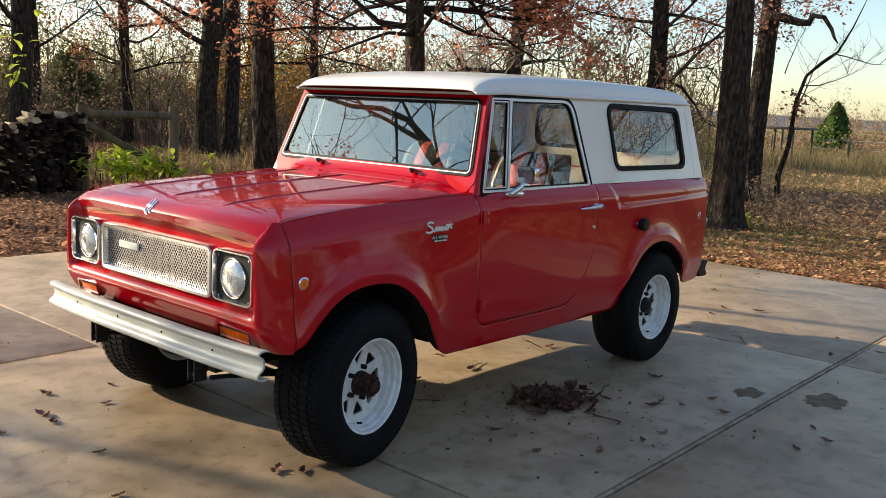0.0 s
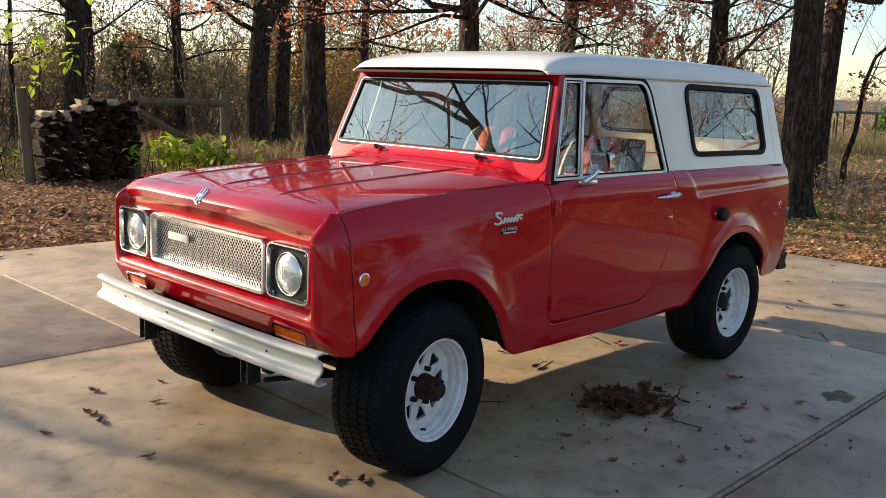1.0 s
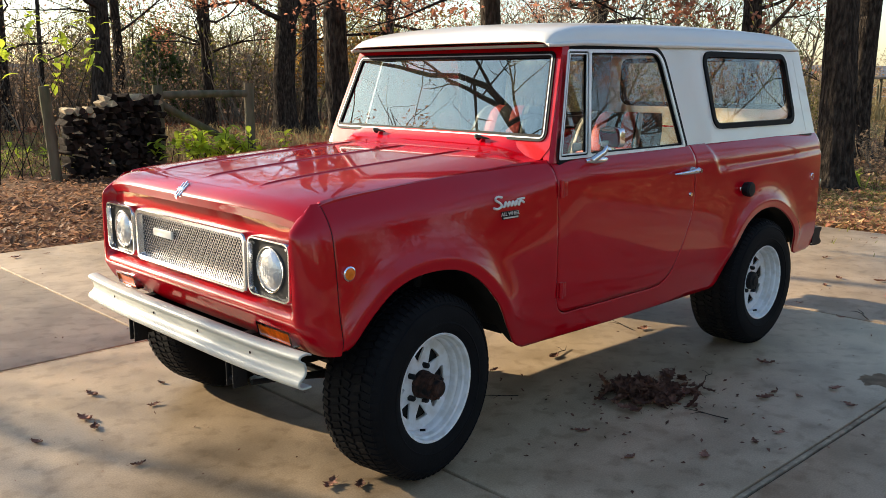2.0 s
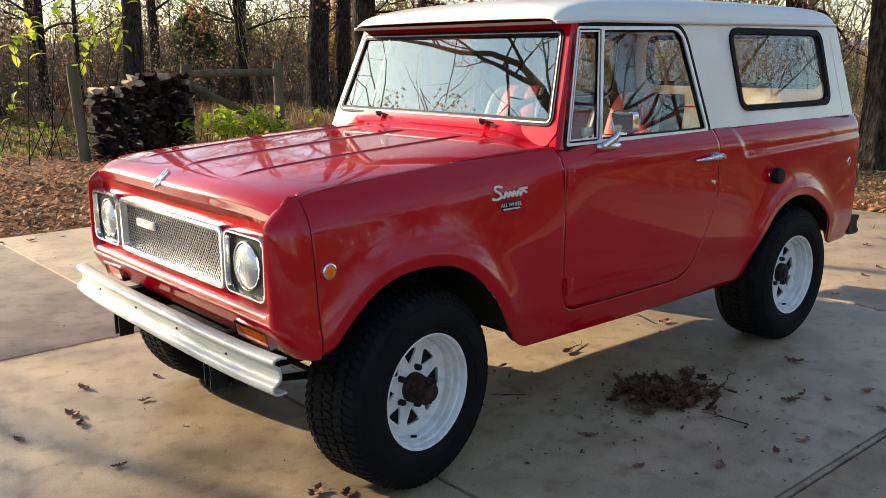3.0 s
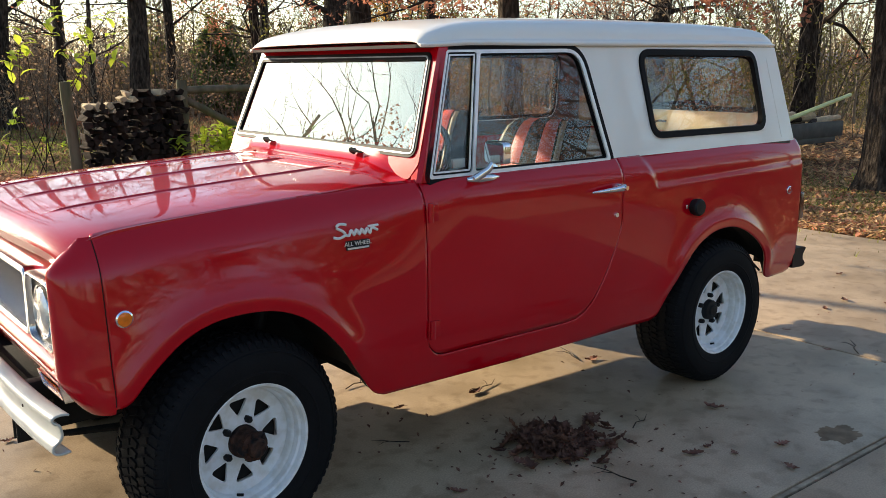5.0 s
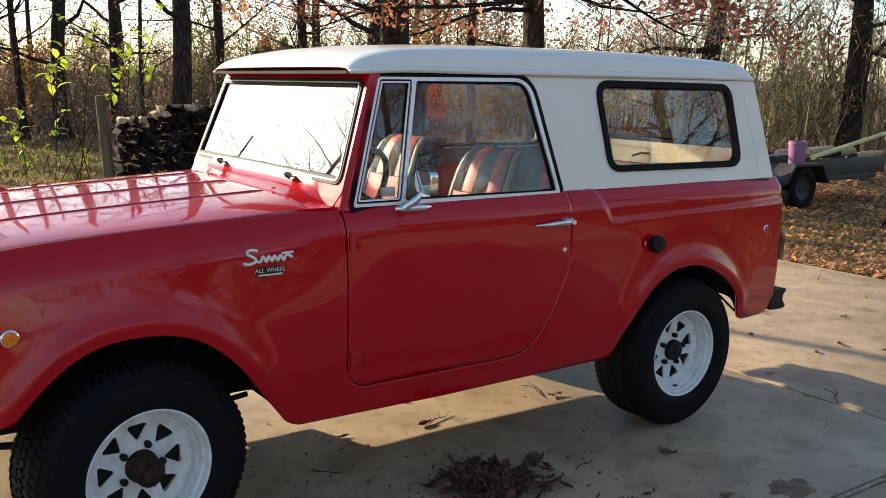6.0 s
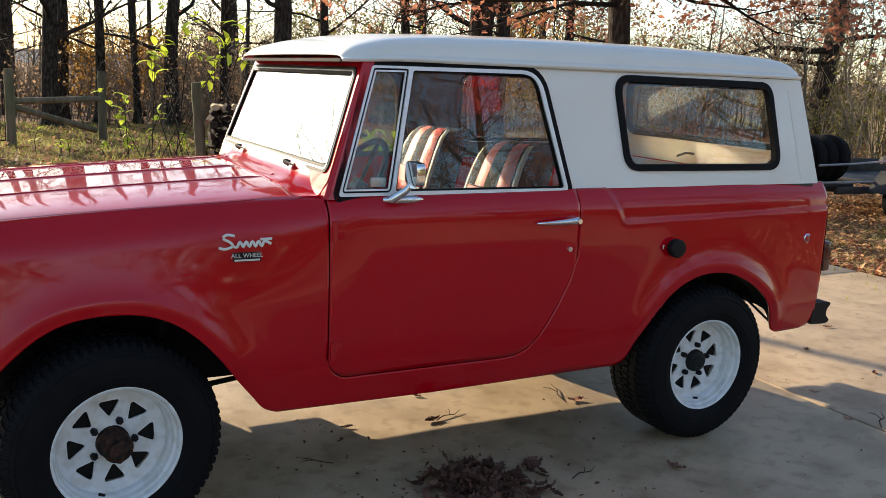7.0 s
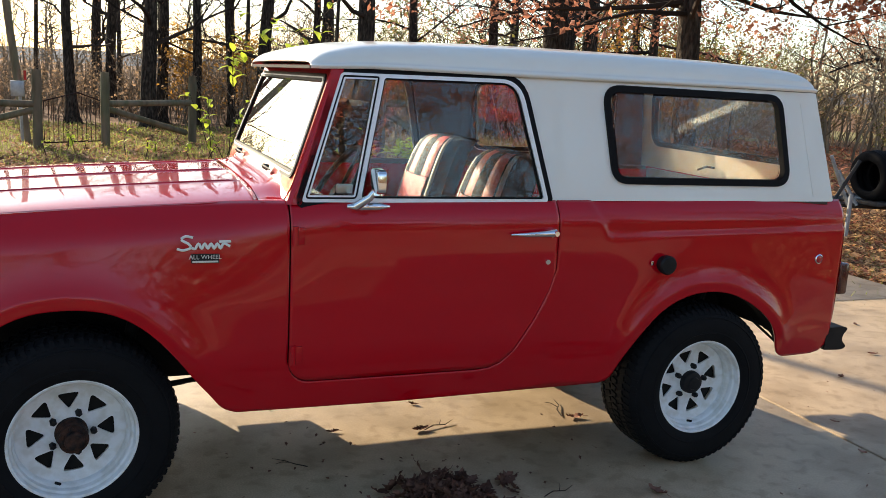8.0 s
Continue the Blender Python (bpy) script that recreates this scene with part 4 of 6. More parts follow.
# badges on the front fenders, as plain strokes and a plate with words
for side in (-1, 1):
    def on(x, z, off=0.006):
        return (x, side * (half_width(x, z) + off), z)
    sb = Buf()
    strokes = [[(0.402, 1.036), (0.372, 1.040), (0.356, 1.029), (0.384, 1.015), (0.392, 1.002), (0.362, 0.994), (0.338, 0.999)],
               [(0.395, 1.002)] + [(0.410 + 0.0125 * k, 1.016 if k % 2 else 0.999) for k in range(10)] + [(0.548, 1.006)], [(0.505, 1.022), (0.552, 1.023)]]
    for s in strokes:
        q = soft([(0.548 - (0.548 - x) * 0.84, z + 0.004) for x, z in s], 4)
        sb.tube([on(x, z) for x, z in q], 0.0050, 6)
    part("script_badge", sb, WHITE, car, "white flowing script-like badge")
    pl = Buf().plate(rounded([(0.418, 0.953), (0.512, 0.953), (0.512, 0.984), (0.418, 0.984)], 0.002, 2), [], lambda x, z, d: (x, side * (half_width(x, z) + 0.005 - d), z), 0.008)
    plate = part("drive_plate", pl, BLACK, car, "small dark plate with bright lettering")
    tx = bpy.data.curves.new("lettering", "FONT")
    tx.body, tx.size, tx.align_x, tx.align_y, tx.extrude = "ALL WHEEL", 0.021, "CENTER", "CENTER", 0.001
    to = bpy.data.objects.new("lettering", tx)
    scene.collection.objects.link(to)
    bpy.context.view_layer.update()
    me = bpy.data.meshes.new_from_object(to)
    bpy.data.objects.remove(to)
    me.materials.clear()
    me.materials.append(ALUMINIUM)
    lo = part("lettering", me, None, plate, "bright lettering")
    lo.location = (0.465, side * (half_width(0.465, 0.973) + 0.0065), 0.9735)
    lo.rotation_euler = (radians(90), 0, 0 if side < 0 else radians(180))
    part("plate_bar", Buf().box((0.465, side * (half_width(0.465, 0.96) + 0.006), 0.9585), (0.086, 0.003, 0.006)), ALUMINIUM, plate)

# wheel wells, floor, chassis
for side in (-1, 1):
    for arch, x0, x1 in ((ARCH_F, -0.46, 0.60), (ARCH_R, 2.06, 3.10)):
        prof = [(arch[0][0] - 0.02, arch[0][1] - 0.02)] + [(x, z + 0.006) for x, z in arch] + [(arch[-1][0] + 0.02, arch[-1][1] + 0.012)]
        rows = [[(x, side * min(y, half_width(x, z) - 0.013), z + (0.05 if y < 0.7 else 0.002)) for x, z in prof] for y in (0.90, 0.76, 0.69, 0.42)]
        if arch is ARCH_R:
            # cut short behind the wheel, with an upright inner wall
            rows = [rows[0]] + [[(x, y, max(z, 0.58) if x > 2.7 else z) for x, y, z in row] for row in rows[1:]]
            rows.append([(x, y, 0.575 if x > 2.2 else z) for x, y, z in rows[-1]])
        w = Buf().grid(rows)
        part("wheel_well", w, UNDER, car, "black inner wheel well")
    part("frame_rail", Buf().box((1.35, side * 0.36, 0.46), (3.6, 0.06, 0.11), 0.008), UNDER, car)
    for ax in (0.0, 2.54):
        sp = Buf()
        for k in range(4):
            L = 0.52 - 0.09 * k
            sp.tube([(ax - L, side * 0.46, 0.42 - 0.012 * k), (ax, side * 0.46, 0.36 - 0.012 * k), (ax + L, side * 0.46, 0.42 - 0.012 * k)], 0.011, 6)
        part("leaf_spring", sp, UNDER, car)
        part("shock_absorber", Buf().tube([(ax + 0.16, side * 0.50, 0.34), (ax + 0.26, side * 0.50, 0.74)], 0.024, 10), BLACK, car)
# shields, boxes and inner fenders added to keep sun off the ground beneath
for side in (-1, 1):
    part("splash_shield", Buf().box((0.53, side * 0.52, 0.545), (0.012, 0.40, 0.20), 0.004), UNDER, car)
part("battery_box", Buf().box((0.60, 0.60, 0.40), (0.34, 0.30, 0.30), 0.01), UNDER, car)
part("transfer_case", Buf().box((0.95, 0.05, 0.40), (0.62, 0.34, 0.22), 0.04), UNDER, car)
part("bell_housing", Buf().box((0.55, 0.02, 0.50), (0.36, 0.40, 0.26), 0.05), UNDER, car)
for side in (-1, 1):
    part("inner_fender", Buf().box((0.10, side * 0.43, 0.72), (1.06, 0.012, 0.42)), UNDER, car)
part("oil_pan", Buf().box((0.15, 0.0, 0.46), (0.55, 0.30, 0.16), 0.04), UNDER, car)
fl = Buf().box((1.38, 0, 0.53), (1.50, 1.56, 0.03)).box((2.6, 0, 0.60), (1.36, 0.83, 0.03)).box((-0.05, 0, 0.52), (0.86, 0.72, 0.03))
part("floor_pan", fl, UNDER, car, "dark floor pan")
part("firewall", Buf().box((0.64, 0, 0.82), (0.03, 1.5, 0.62)), UNDER, car)
for ax in (0.0, 2.54):
    a = Buf().tube([(ax, -0.66, 0.360), (ax, 0.66, 0.360)], 0.042, 12)
    a.tube([(ax, 0.02, 0.360), (ax, 0.10, 0.360), (ax, 0.18, 0.360), (ax, 0.26, 0.360)], [0.06, 0.13, 0.13, 0.06], 14)
    part("axle", a, UNDER, car)
part("drive_shaft", Buf().tube([(0.1, 0.12, 0.40), (1.2, 0.08, 0.47), (2.4, 0.14, 0.40)], 0.032, 10), UNDER, car)
part("tie_rod", Buf().tube([(-0.16, -0.62, 0.36), (-0.16, 0.62, 0.36)], 0.016, 8), BLACK, car)
part("exhaust_pipe", Buf().tube([(0.6, -0.25, 0.45), (1.6, -0.28, 0.44), (2.2, -0.20, 0.47), (3.0, -0.22, 0.50), (3.22, -0.22, 0.50)], 0.026, 10), RUST, car)
part("stay_rod", Buf().tube([(2.915, -0.70, 0.62), (3.12, -0.70, 0.468)], 0.006, 6), BLACK, car)


# wheels: tyre with tread blocks, white spoked rim, hub
def ring_pts(r, n, ph=0.0):
    return [(r * math.cos(2 * math.pi * k / n + ph), r * math.sin(2 * math.pi * k / n + ph)) for k in range(n)]


def build_wheel(front):
    """Built round the origin with its outer side towards -y."""
    w = part("wheel", Buf().lathe([(0.06, 0.02), (0.15, 0.02), (0.15, 0.03), (0.06, 0.03)], (0, 0, 0), 24, True), BLACK, car, "white spoked steel wheel with a chunky tyre")
    prof = soft([(0.198, -0.118), (0.208, -0.131), (0.235, -0.143), (0.272, -0.147), (0.308, -0.142), (0.334, -0.129), (0.348, -0.110), (0.3525, -0.09)], 4)
    prof = prof + [(0.3525, 0.0)] + [(r, -y) for r, y in prof[::-1]]
    tyre = part("tyre", Buf().lathe(prof + [(0.201, 0.11), (0.201, -0.11)], (0, 0, 0), 72, True), TYRE, w, "black all-terrain tyre")
    tb = Buf()
    n = 72
    for k in range(n):
        for lane, (y, wd, ph) in enumerate(((-0.098, 0.040, 0.0), (-0.049, 0.040, 0.5), (0.0, 0.036, 0.2), (0.049, 0.040, 0.5), (0.098, 0.040, 0.0))):
            a = 2 * math.pi * (k + ph) / n
            m = Matrix.Rotation(-a, 4, "Y") @ Matrix.Translation((0.3545 - (0.004 if abs(y) > 0.09 else 0), y, 0)) @ Matrix.Rotation(radians(18 if lane % 2 else -14), 4, "X") @ Matrix.Rotation(radians(0 if abs(y) < 0.09 else math.copysign(16, y)), 4, "Z")
            c = [(sx * 0.0048, sy * wd / 2, sz * 0.0098) for sx in (-1, 1) for sy in (-1, 1) for sz in (-1, 1)]
            tb.add([m @ Vector(p) for p in c], [(0, 1, 3, 2), (4, 6, 7, 5), (0, 4, 5, 1), (2, 3, 7, 6), (0, 2, 6, 4), (1, 5, 7, 3)])
        # shoulder lugs running down the sidewall
        for s in (-1, 1):
            a = 2 * math.pi * (k + 0.0) / n
            m = Matrix.Rotation(-a, 4, "Y") @ Matrix.Translation((0.3390, s * 0.1225, 0)) @ Matrix.Rotation(radians(s * 50), 4, "Z")
            c = [(sx * 0.0035, sy * 0.015, sz * 0.0074) for sx in (-1, 1) for sy in (-1, 1) for sz in (-1, 1)]
            tb.add([m @ Vector(p) for p in c], [(0, 1, 3, 2), (4, 6, 7, 5), (0, 4, 5, 1), (2, 3, 7, 6), (0, 2, 6, 4), (1, 5, 7, 3)])
    part("tread", tb, TYRE, tyre, sharp=0, fix=False)
    sw = Buf().lathe([(0.245, -0.1435), (0.248, -0.1475), (0.252, -0.1475), (0.255, -0.146)], (0, 0, 0), 72)
    sw.lathe([(0.313, -0.1395), (0.315, -0.1435), (0.319, -0.1415), (0.321, -0.135)], (0, 0, 0), 72)
    part("sidewall_ring", sw, TYRE, tyre)
    rim = Buf().lathe([(0.205, -0.118), (0.213, -0.124), (0.214, -0.130), (0.208, -0.134), (0.201, -0.131), (0.198, -0.122), (0.197, -0.112), (0.190, -0.107), (0.188, -0.100), (0.187, -0.086), (0.1815, -0.081), (0.1795, -0.074), (0.178, -0.02), (0.178, 0.10), (0.200, 0.13), (0.205, 0.12)], (0, 0, 0), 64)
    rimo = part("rim", rim, WHEEL_WHITE, w, "white painted steel rim")
    holes = []
    for k in range(8):
        a = 2 * math.pi * (k + 0.5) / 8
        tri = rounded([(0.080, 0.0), (0.141, -0.039), (0.141, 0.039)], [0.008, 0.010, 0.010], 4)
        holes.append([(r * math.cos(a) - t * math.sin(a), r * math.sin(a) + t * math.cos(a)) for r, t in tri])

    def disc(u, v, d):
        r = math.hypot(u, v)
        return (u, -0.044 - 0.010 * smooth(0.11, 0.165, r) - 0.012 * (1 - smooth(0.05, 0.08, r)) + d, v)
    part("spoke_disc", Buf().plate(ring_pts(0.180, 64), holes + [ring_pts(0.045, 24)], disc, 0.008), WHEEL_WHITE, rimo, "white disc with eight openings")
    part("brake_drum", Buf().lathe([(0.0001, -0.03), (0.145, -0.03), (0.150, -0.02), (0.150, 0.06)], (0, 0, 0), 32), UNDER, w)
    if front:
        hub = Buf().lathe([(0.055, -0.040), (0.054, -0.070), (0.050, -0.075), (0.047, -0.115), (0.049, -0.118), (0.049, -0.126), (0.034, -0.130), (0.031, -0.148), (0.024, -0.152), (0.0001, -0.150)], (0, 0, 0), 24)
        for k in range(6):
            a = 2 * math.pi * k / 6
            hub.tube([(0.040 * math.cos(a), -0.118, 0.040 * math.sin(a)), (0.040 * math.cos(a), -0.134, 0.040 * math.sin(a))], 0.008, 6)
        part("hub", hub, RUST, w, "rusty locking hub")
    else:
        hub = Buf().lathe([(0.052, -0.045), (0.050, -0.072), (0.046, -0.080), (0.030, -0.084), (0.026, -0.092), (0.0001, -0.094)], (0, 0, 0), 24)
        part("hub", hub, BLACK, w, "black axle hub")
    for k in range(5):
        a = 2 * math.pi * (k + 0.25) / 5
        nut = Buf().lathe([(0.012, -0.044), (0.012, -0.066), (0.008, -0.072), (0.0001, -0.073)], (0.072 * math.cos(a), 0, 0.072 * math.sin(a)), 6)
        part("lug_nut", nut, BLACK, w, "black lug nut")
    part("valve", Buf().tube([(0.0, -0.095, -0.168), (0.012, -0.112, -0.163)], 0.005, 8), RUBBER, w)
    return w


WHEEL_Y = 0.715
wheel_f = build_wheel(True)
wheel_r = build_wheel(False)
wheel_f.matrix_basis = pose(0.020, -WHEEL_Y, 0.360, 0, 0, 8) @ pose(0, 0, 0, 0, 20, 0)
wheel_r.matrix_basis = pose(2.568, -WHEEL_Y, 0.360, 0, 8, 0)
copy_thing(wheel_f, pose(0.020, WHEEL_Y, 0.360, 0, 0, 188))
copy_thing(wheel_r, pose(2.568, WHEEL_Y, 0.360, 0, 0, 180))

# cabin
dash = Buf().grid([[(x, y, z) for x, z in ((0.805, 1.165), (0.84, 1.185), (0.90, 1.175), (0.92, 1.14), (0.90, 1.00), (0.86, 0.90))] for y in np.linspace(-0.70, 0.70, 9)])
part("dashboard", dash, RED, car, "red painted dashboard")
sw = Buf()
wc, wa = Vector((1.02, -0.37, 1.15)), radians(58)
m = Matrix.Translation(wc) @ Matrix.Rotation(-wa, 4, "Y")
ringp = [(0.205 * math.cos(a), 0.205 * math.sin(a), 0) for a in np.linspace(0, 2 * math.pi, 37)]
sw.tube([m @ Vector(p) for p in ringp], 0.013, 8, False)
for a in (0.0, 2.1, 4.2):
    sw.tube([m @ Vector((0.03 * math.cos(a), 0.03 * math.sin(a), -0.02)), m @ Vector((0.2 * math.cos(a), 0.2 * math.sin(a), 0))], 0.008, 6)
steer = part("steering_wheel", sw, BLACK, car, "thin black steering wheel")
part("steering_column", Buf().tube([m @ Vector((0, 0, 0)), m @ Vector((0, 0, -0.35))], [0.035, 0.03], 12), BLACK, steer)


def build_seat(y, lift):
    s = part("seat", Buf().box((1.42, y, 0.80), (0.52, 0.50, 0.14), 0.04), VINYL_BLACK, car, "black bucket seat with red and white stripes")
    # backrest: rounded high shell leaning back
    st = [(z + lift, x, w) for z, x, w in ((0.86, 1.58, 0.245), (0.96, 1.61, 0.26), (1.08, 1.645, 0.265), (1.18, 1.675, 0.262), (1.26, 1.705, 0.252), (1.31, 1.73, 0.238), (1.345, 1.76, 0.215), (1.358, 1.795, 0.19))]
    n = 25
    rows, back = [], []
    for z, x, hw in st:
        rows.append([(x - 0.035 * (1 - (abs(u) ** 4)) + 0.03 * abs(u) ** 3, y + hw * u, z) for u in np.linspace(-1, 1, n)])
        back.append([(x + 0.105, y + hw * u * 0.97, z - 0.006) for u in np.linspace(-1, 1, n)])
    sh = Buf()
    loop = [r + b[::-1] for r, b in zip(rows, back)]
    sh.grid(loop, close=True)
    sh.f.append(tuple(range(len(sh.v) - 2 * n, len(sh.v))))
    bk = part("backrest", sh, VINYL_BLACK, s, "high rounded black backrest")

    def strip(u0, u1, z0, z1, mat, nm):
        g = []
        for t in np.linspace(0, 1, 14):
            z = z0 + (z1 - z0) * t + lift
            zz = [q[0] for q in st]
            x = float(np.interp(z, zz, [q[1] for q in st]))
            hw = float(np.interp(z, zz, [q[2] for q in st]))
            g.append([(x - 0.035 * (1 - abs(u) ** 4) + 0.03 * abs(u) ** 3 - 0.008 - 0.004 * math.sin(math.pi * k / 4), y + hw * u, z + 0.004) for k, u in enumerate(np.linspace(u0, u1, 5))])
        part(nm, Buf().grid(g), mat, s)
    strip(-0.66, -0.36, 1.16, 1.357, VINYL_RED, "stripe")
    strip(0.02, 0.32, 1.16, 1.357, VINYL_RED, "stripe")
    strip(-0.34, 0.0, 1.16, 1.357, VINYL_BLACK, "stripe")
    strip(0.34, 0.66, 1.16, 1.357, VINYL_BLACK, "stripe")
    strip(-0.60, 0.60, 0.90, 1.155, VINYL_RED, "lower_cushion")
    strip(-0.80, -0.70, 0.90, 1.352, VINYL_WHITE, "piping")
    strip(0.70, 0.80, 0.90, 1.352, VINYL_WHITE, "piping")
    return s


build_seat(-0.38, -0.035)
build_seat(0.38, -0.02)
bedf = Buf().box((2.55, 0, 0.665), (1.3, 0.83, 0.03)).box((2.60, -0.60, 0.915), (1.1, 0.24, 0.09), 0.01).box((2.60, 0.60, 0.915), (1.1, 0.24, 0.09), 0.01)
part("cargo_bed", bedf, RED, car, "red cargo bed")
for side in (-1, 1):
    part("belt_rail", Buf().box((2.5, side * 0.735, 1.165), (1.44, 0.07, 0.02), 0.004), INNER_SHADE, car, "rail under the hardtop, its cream toned down to a shaded brown")


# ---- trees ----
def branch(buf, p, d, length, r, depth, rng, tips, thin=0.004, kinks=0):
    """A crooked limb that forks into finer ones."""
    k = kinks or (5 if depth > 1 else 4)
    pts, rad = [p.copy()], [r]
    q, v = p.copy(), d.copy()
    for i in range(k):
        v = (v + Vector((rng.gauss(0, 0.22), rng.gauss(0, 0.22), rng.gauss(0.05, 0.16)))).normalized()
        if kinks:
            v = (v + 0.35 * (d - v) + Vector((0, 0, rng.gauss(0, 0.25)))).normalized()
        q = q + v * length / k
        pts.append(q.copy())
        rad.append(r * (1 - 0.82 * (i + 1) / k))
    buf.tube(pts, rad, 5 if depth > 1 else 3, False)
    if depth <= 0:
        tips.append(pts[-1])
        return
    for i in range(rng.randint(4, 6) + (2 if kinks else 0)):
        t = rng.uniform(0.25, 1.0) * k
        j = min(int(t), k - 1)
        c = pts[j].lerp(pts[j + 1], t - j)
        dd = (pts[j + 1] - pts[j]).normalized()
        nd = (dd * 0.7 + Vector((rng.gauss(0, 0.6), rng.gauss(0, 0.6), rng.gauss(0.25, 0.4)))).normalized()
        branch(buf, c, nd, length * rng.uniform(0.38, 0.62), max(thin, rad[j] * 0.55), depth - 1, rng, tips, thin, kinks * 2 // 3)


def leaf_quads(buf, centre, size, rng, curl=0.35):
    a = Vector((rng.gauss(0, 1), rng.gauss(0, 1), rng.gauss(0, 0.7))).normalized()
    b = a.cross(Vector((rng.gauss(0, 1), rng.gauss(0, 1), rng.gauss(0, 1)))).normalized()
    c = a.cross(b)
    s = size * rng.uniform(0.7, 1.3)
    p = [centre - a * s * 0.5, centre - a * s * 0.1 + b * s * 0.3 + c * s * curl * 0.5, centre + a * s * 0.5, centre - a * s * 0.1 - b * s * 0.3 + c * s * curl * 0.5]
    buf.add(p, [(0, 1, 2), (0, 2, 3)])


def build_tree(x, y, dia, height, seed, lean=(0, 0), first=3.0, limbs=11, leaves=0, leaf_mat=None, leaf_low=2.5, label="", fork=None, depth=2, reach=1.0, leaf_high=99.0, last=0.82, droop=0.0, rugged=False):
    rng = random.Random(seed)
    t = thing("tree", label or "bare oak with dark furrowed bark in leaf litter", "tree", (x, y, -0.06), "trees around the yard")
    r0 = dia / 2
    tr = Buf()

    def axis(z):
        return Vector((lean[0] * z + 0.10 * dia * math.sin(z * 0.9 + seed) * 1.5, lean[1] * z + 0.10 * dia * math.cos(z * 0.7 + seed * 2) * 1.5, z))

    def stem(ax, z0, z1, ra, rb, n=18):
        rows = []
        if rugged:
            n = 64
        steps = max(8, int((z1 - z0) / (0.05 if rugged else 0.22)))
        for i in range(steps + 1):
            z = z0 + (z1 - z0) * i / steps
            f = i / steps
            r = ra + (rb - ra) * f
            if z0 == 0:
                r *= 1 + 0.55 * math.exp(-z / 0.22)
            row = []
            for k in range(n):
                a = 2 * math.pi * k / n
                w = 1 + 0.07 * noise.noise((math.cos(a) * 2 + seed, math.sin(a) * 2, z * 0.8)) + 0.05 * noise.noise((math.cos(a) * 6, math.sin(a) * 6 + seed, z * 1.3))
                if rugged:
                    furrow = noise.noise((math.cos(a) * 5.5 + seed, math.sin(a) * 5.5, z * 2.2)) + 0.5 * noise.noise((math.cos(a) * 11, math.sin(a) * 11 + seed, z * 6.0))
                    w += 0.10 * (min(0.5, abs(furrow) * 1.6) - 0.3)
                if z0 == 0:
                    w += 0.25 * math.exp(-z / 0.18) * max(0, math.sin(a * 4 + seed))
                row.append(ax(z) + Vector((math.cos(a), math.sin(a), 0)) * r * w)
            rows.append(row)
        tr.grid(rows, close=True)

    stem(axis, 0, height * 0.85, r0, r0 * 0.28)
    if fork:
        fz, fx, fy, fr = fork
        stem(lambda z: axis(fz) + Vector((fx * (z - fz), fy * (z - fz), z - fz)), fz, fz + height * 0.5, r0 * fr, r0 * fr * 0.3, 12)
    part("trunk", tr, BARK, t, sharp=60, fix=False)
    cr, tips = Buf(), []
    for i in range(limbs):
        z = first + (height * last - first) * (i + rng.random() * 0.7) / limbs
        a = rng.uniform(0, 2 * math.pi)
        f = z / height
        L = reach * height * rng.uniform(0.20, 0.34) * (1.1 - 0.5 * f)
        branch(cr, axis(z), Vector((math.cos(a), math.sin(a), rng.uniform(0.05, 0.7) - droop)).normalized(), L, r0 * (1 - 0.75 * f) * rng.uniform(0.22, 0.42), depth, rng, tips)
    part("crown", cr, TWIG, t, "bare crooked branches", sharp=0, fix=False)
    if leaves:
        lv = Buf()
        low = [p for p in tips if leaf_low < p.z < leaf_high] or tips
        for i in range(int(leaves * 2.2)):
            c = rng.choice(low) + Vector((rng.gauss(0, 0.12), rng.gauss(0, 0.12), rng.gauss(-0.05, 0.12)))
            leaf_quads(lv, c, 0.078, rng)
        part("foliage", lv, leaf_mat or LEAF_RUST, t, "withered brown oak leaves", sharp=0, fix=False)
    return t


# the row behind the vehicle
build_tree(10.1, 2.02, 0.48, 13, 11, (0.012, 0.01), 4.0, 10, 350, LEAF_RUST, rugged=True, label="thick oak with deeply furrowed bark beside the yard")
leaning_oak = build_tree(15.2, 3.70, 0.46, 13, 12, (0.014, -0.008), 4.2, 9, 250, LEAF_RUST, rugged=True, label="oak leaning slightly, patchy sunlit bark")
build_tree(15.6, 6.30, 0.46, 12, 13, (0.01, 0.0), 2.2, 14, 2200, LEAF_RUST, rugged=True, leaf_low=1.8, leaf_high=6, last=0.5, droop=0.3, label="oak with a bark-stripped strip on its trunk")
oak = build_tree(6.66, 5.16, 0.31, 12, 14, (0.0, 0.005), 2.5, 22, 3600, LEAF_RUST, rugged=True, leaf_low=2.3, leaf_high=5.2, label="oak holding rust-brown leaves beside the slab", last=0.36, reach=0.75, droop=0.35)
gn = Buf().tube([(-0.1, -0.1, 3.72), (-0.3, -0.35, 3.66), (-0.3, -0.75, 3.54), (-0.3, -0.93, 3.53), (-0.3, -1.0, 3.66), (-0.3, -1.2, 3.62), (-0.3, -1.36, 3.40), (-0.3, -1.42, 3.25), (-0.3, -1.50, 3.14)], [0.10, 0.085, 0.075, 0.07, 0.055, 0.045, 0.035, 0.028, 0.012], 8)
gn.tube([(-0.3, -0.93, 3.55), (-0.3, -0.94, 3.72)], [0.03, 0.008], 6)
part("dead_limb", gn, BARK, leaning_oak, "gnarled dead limb")
leafy = random.Random(91)
limb, limb_tips = Buf(), []
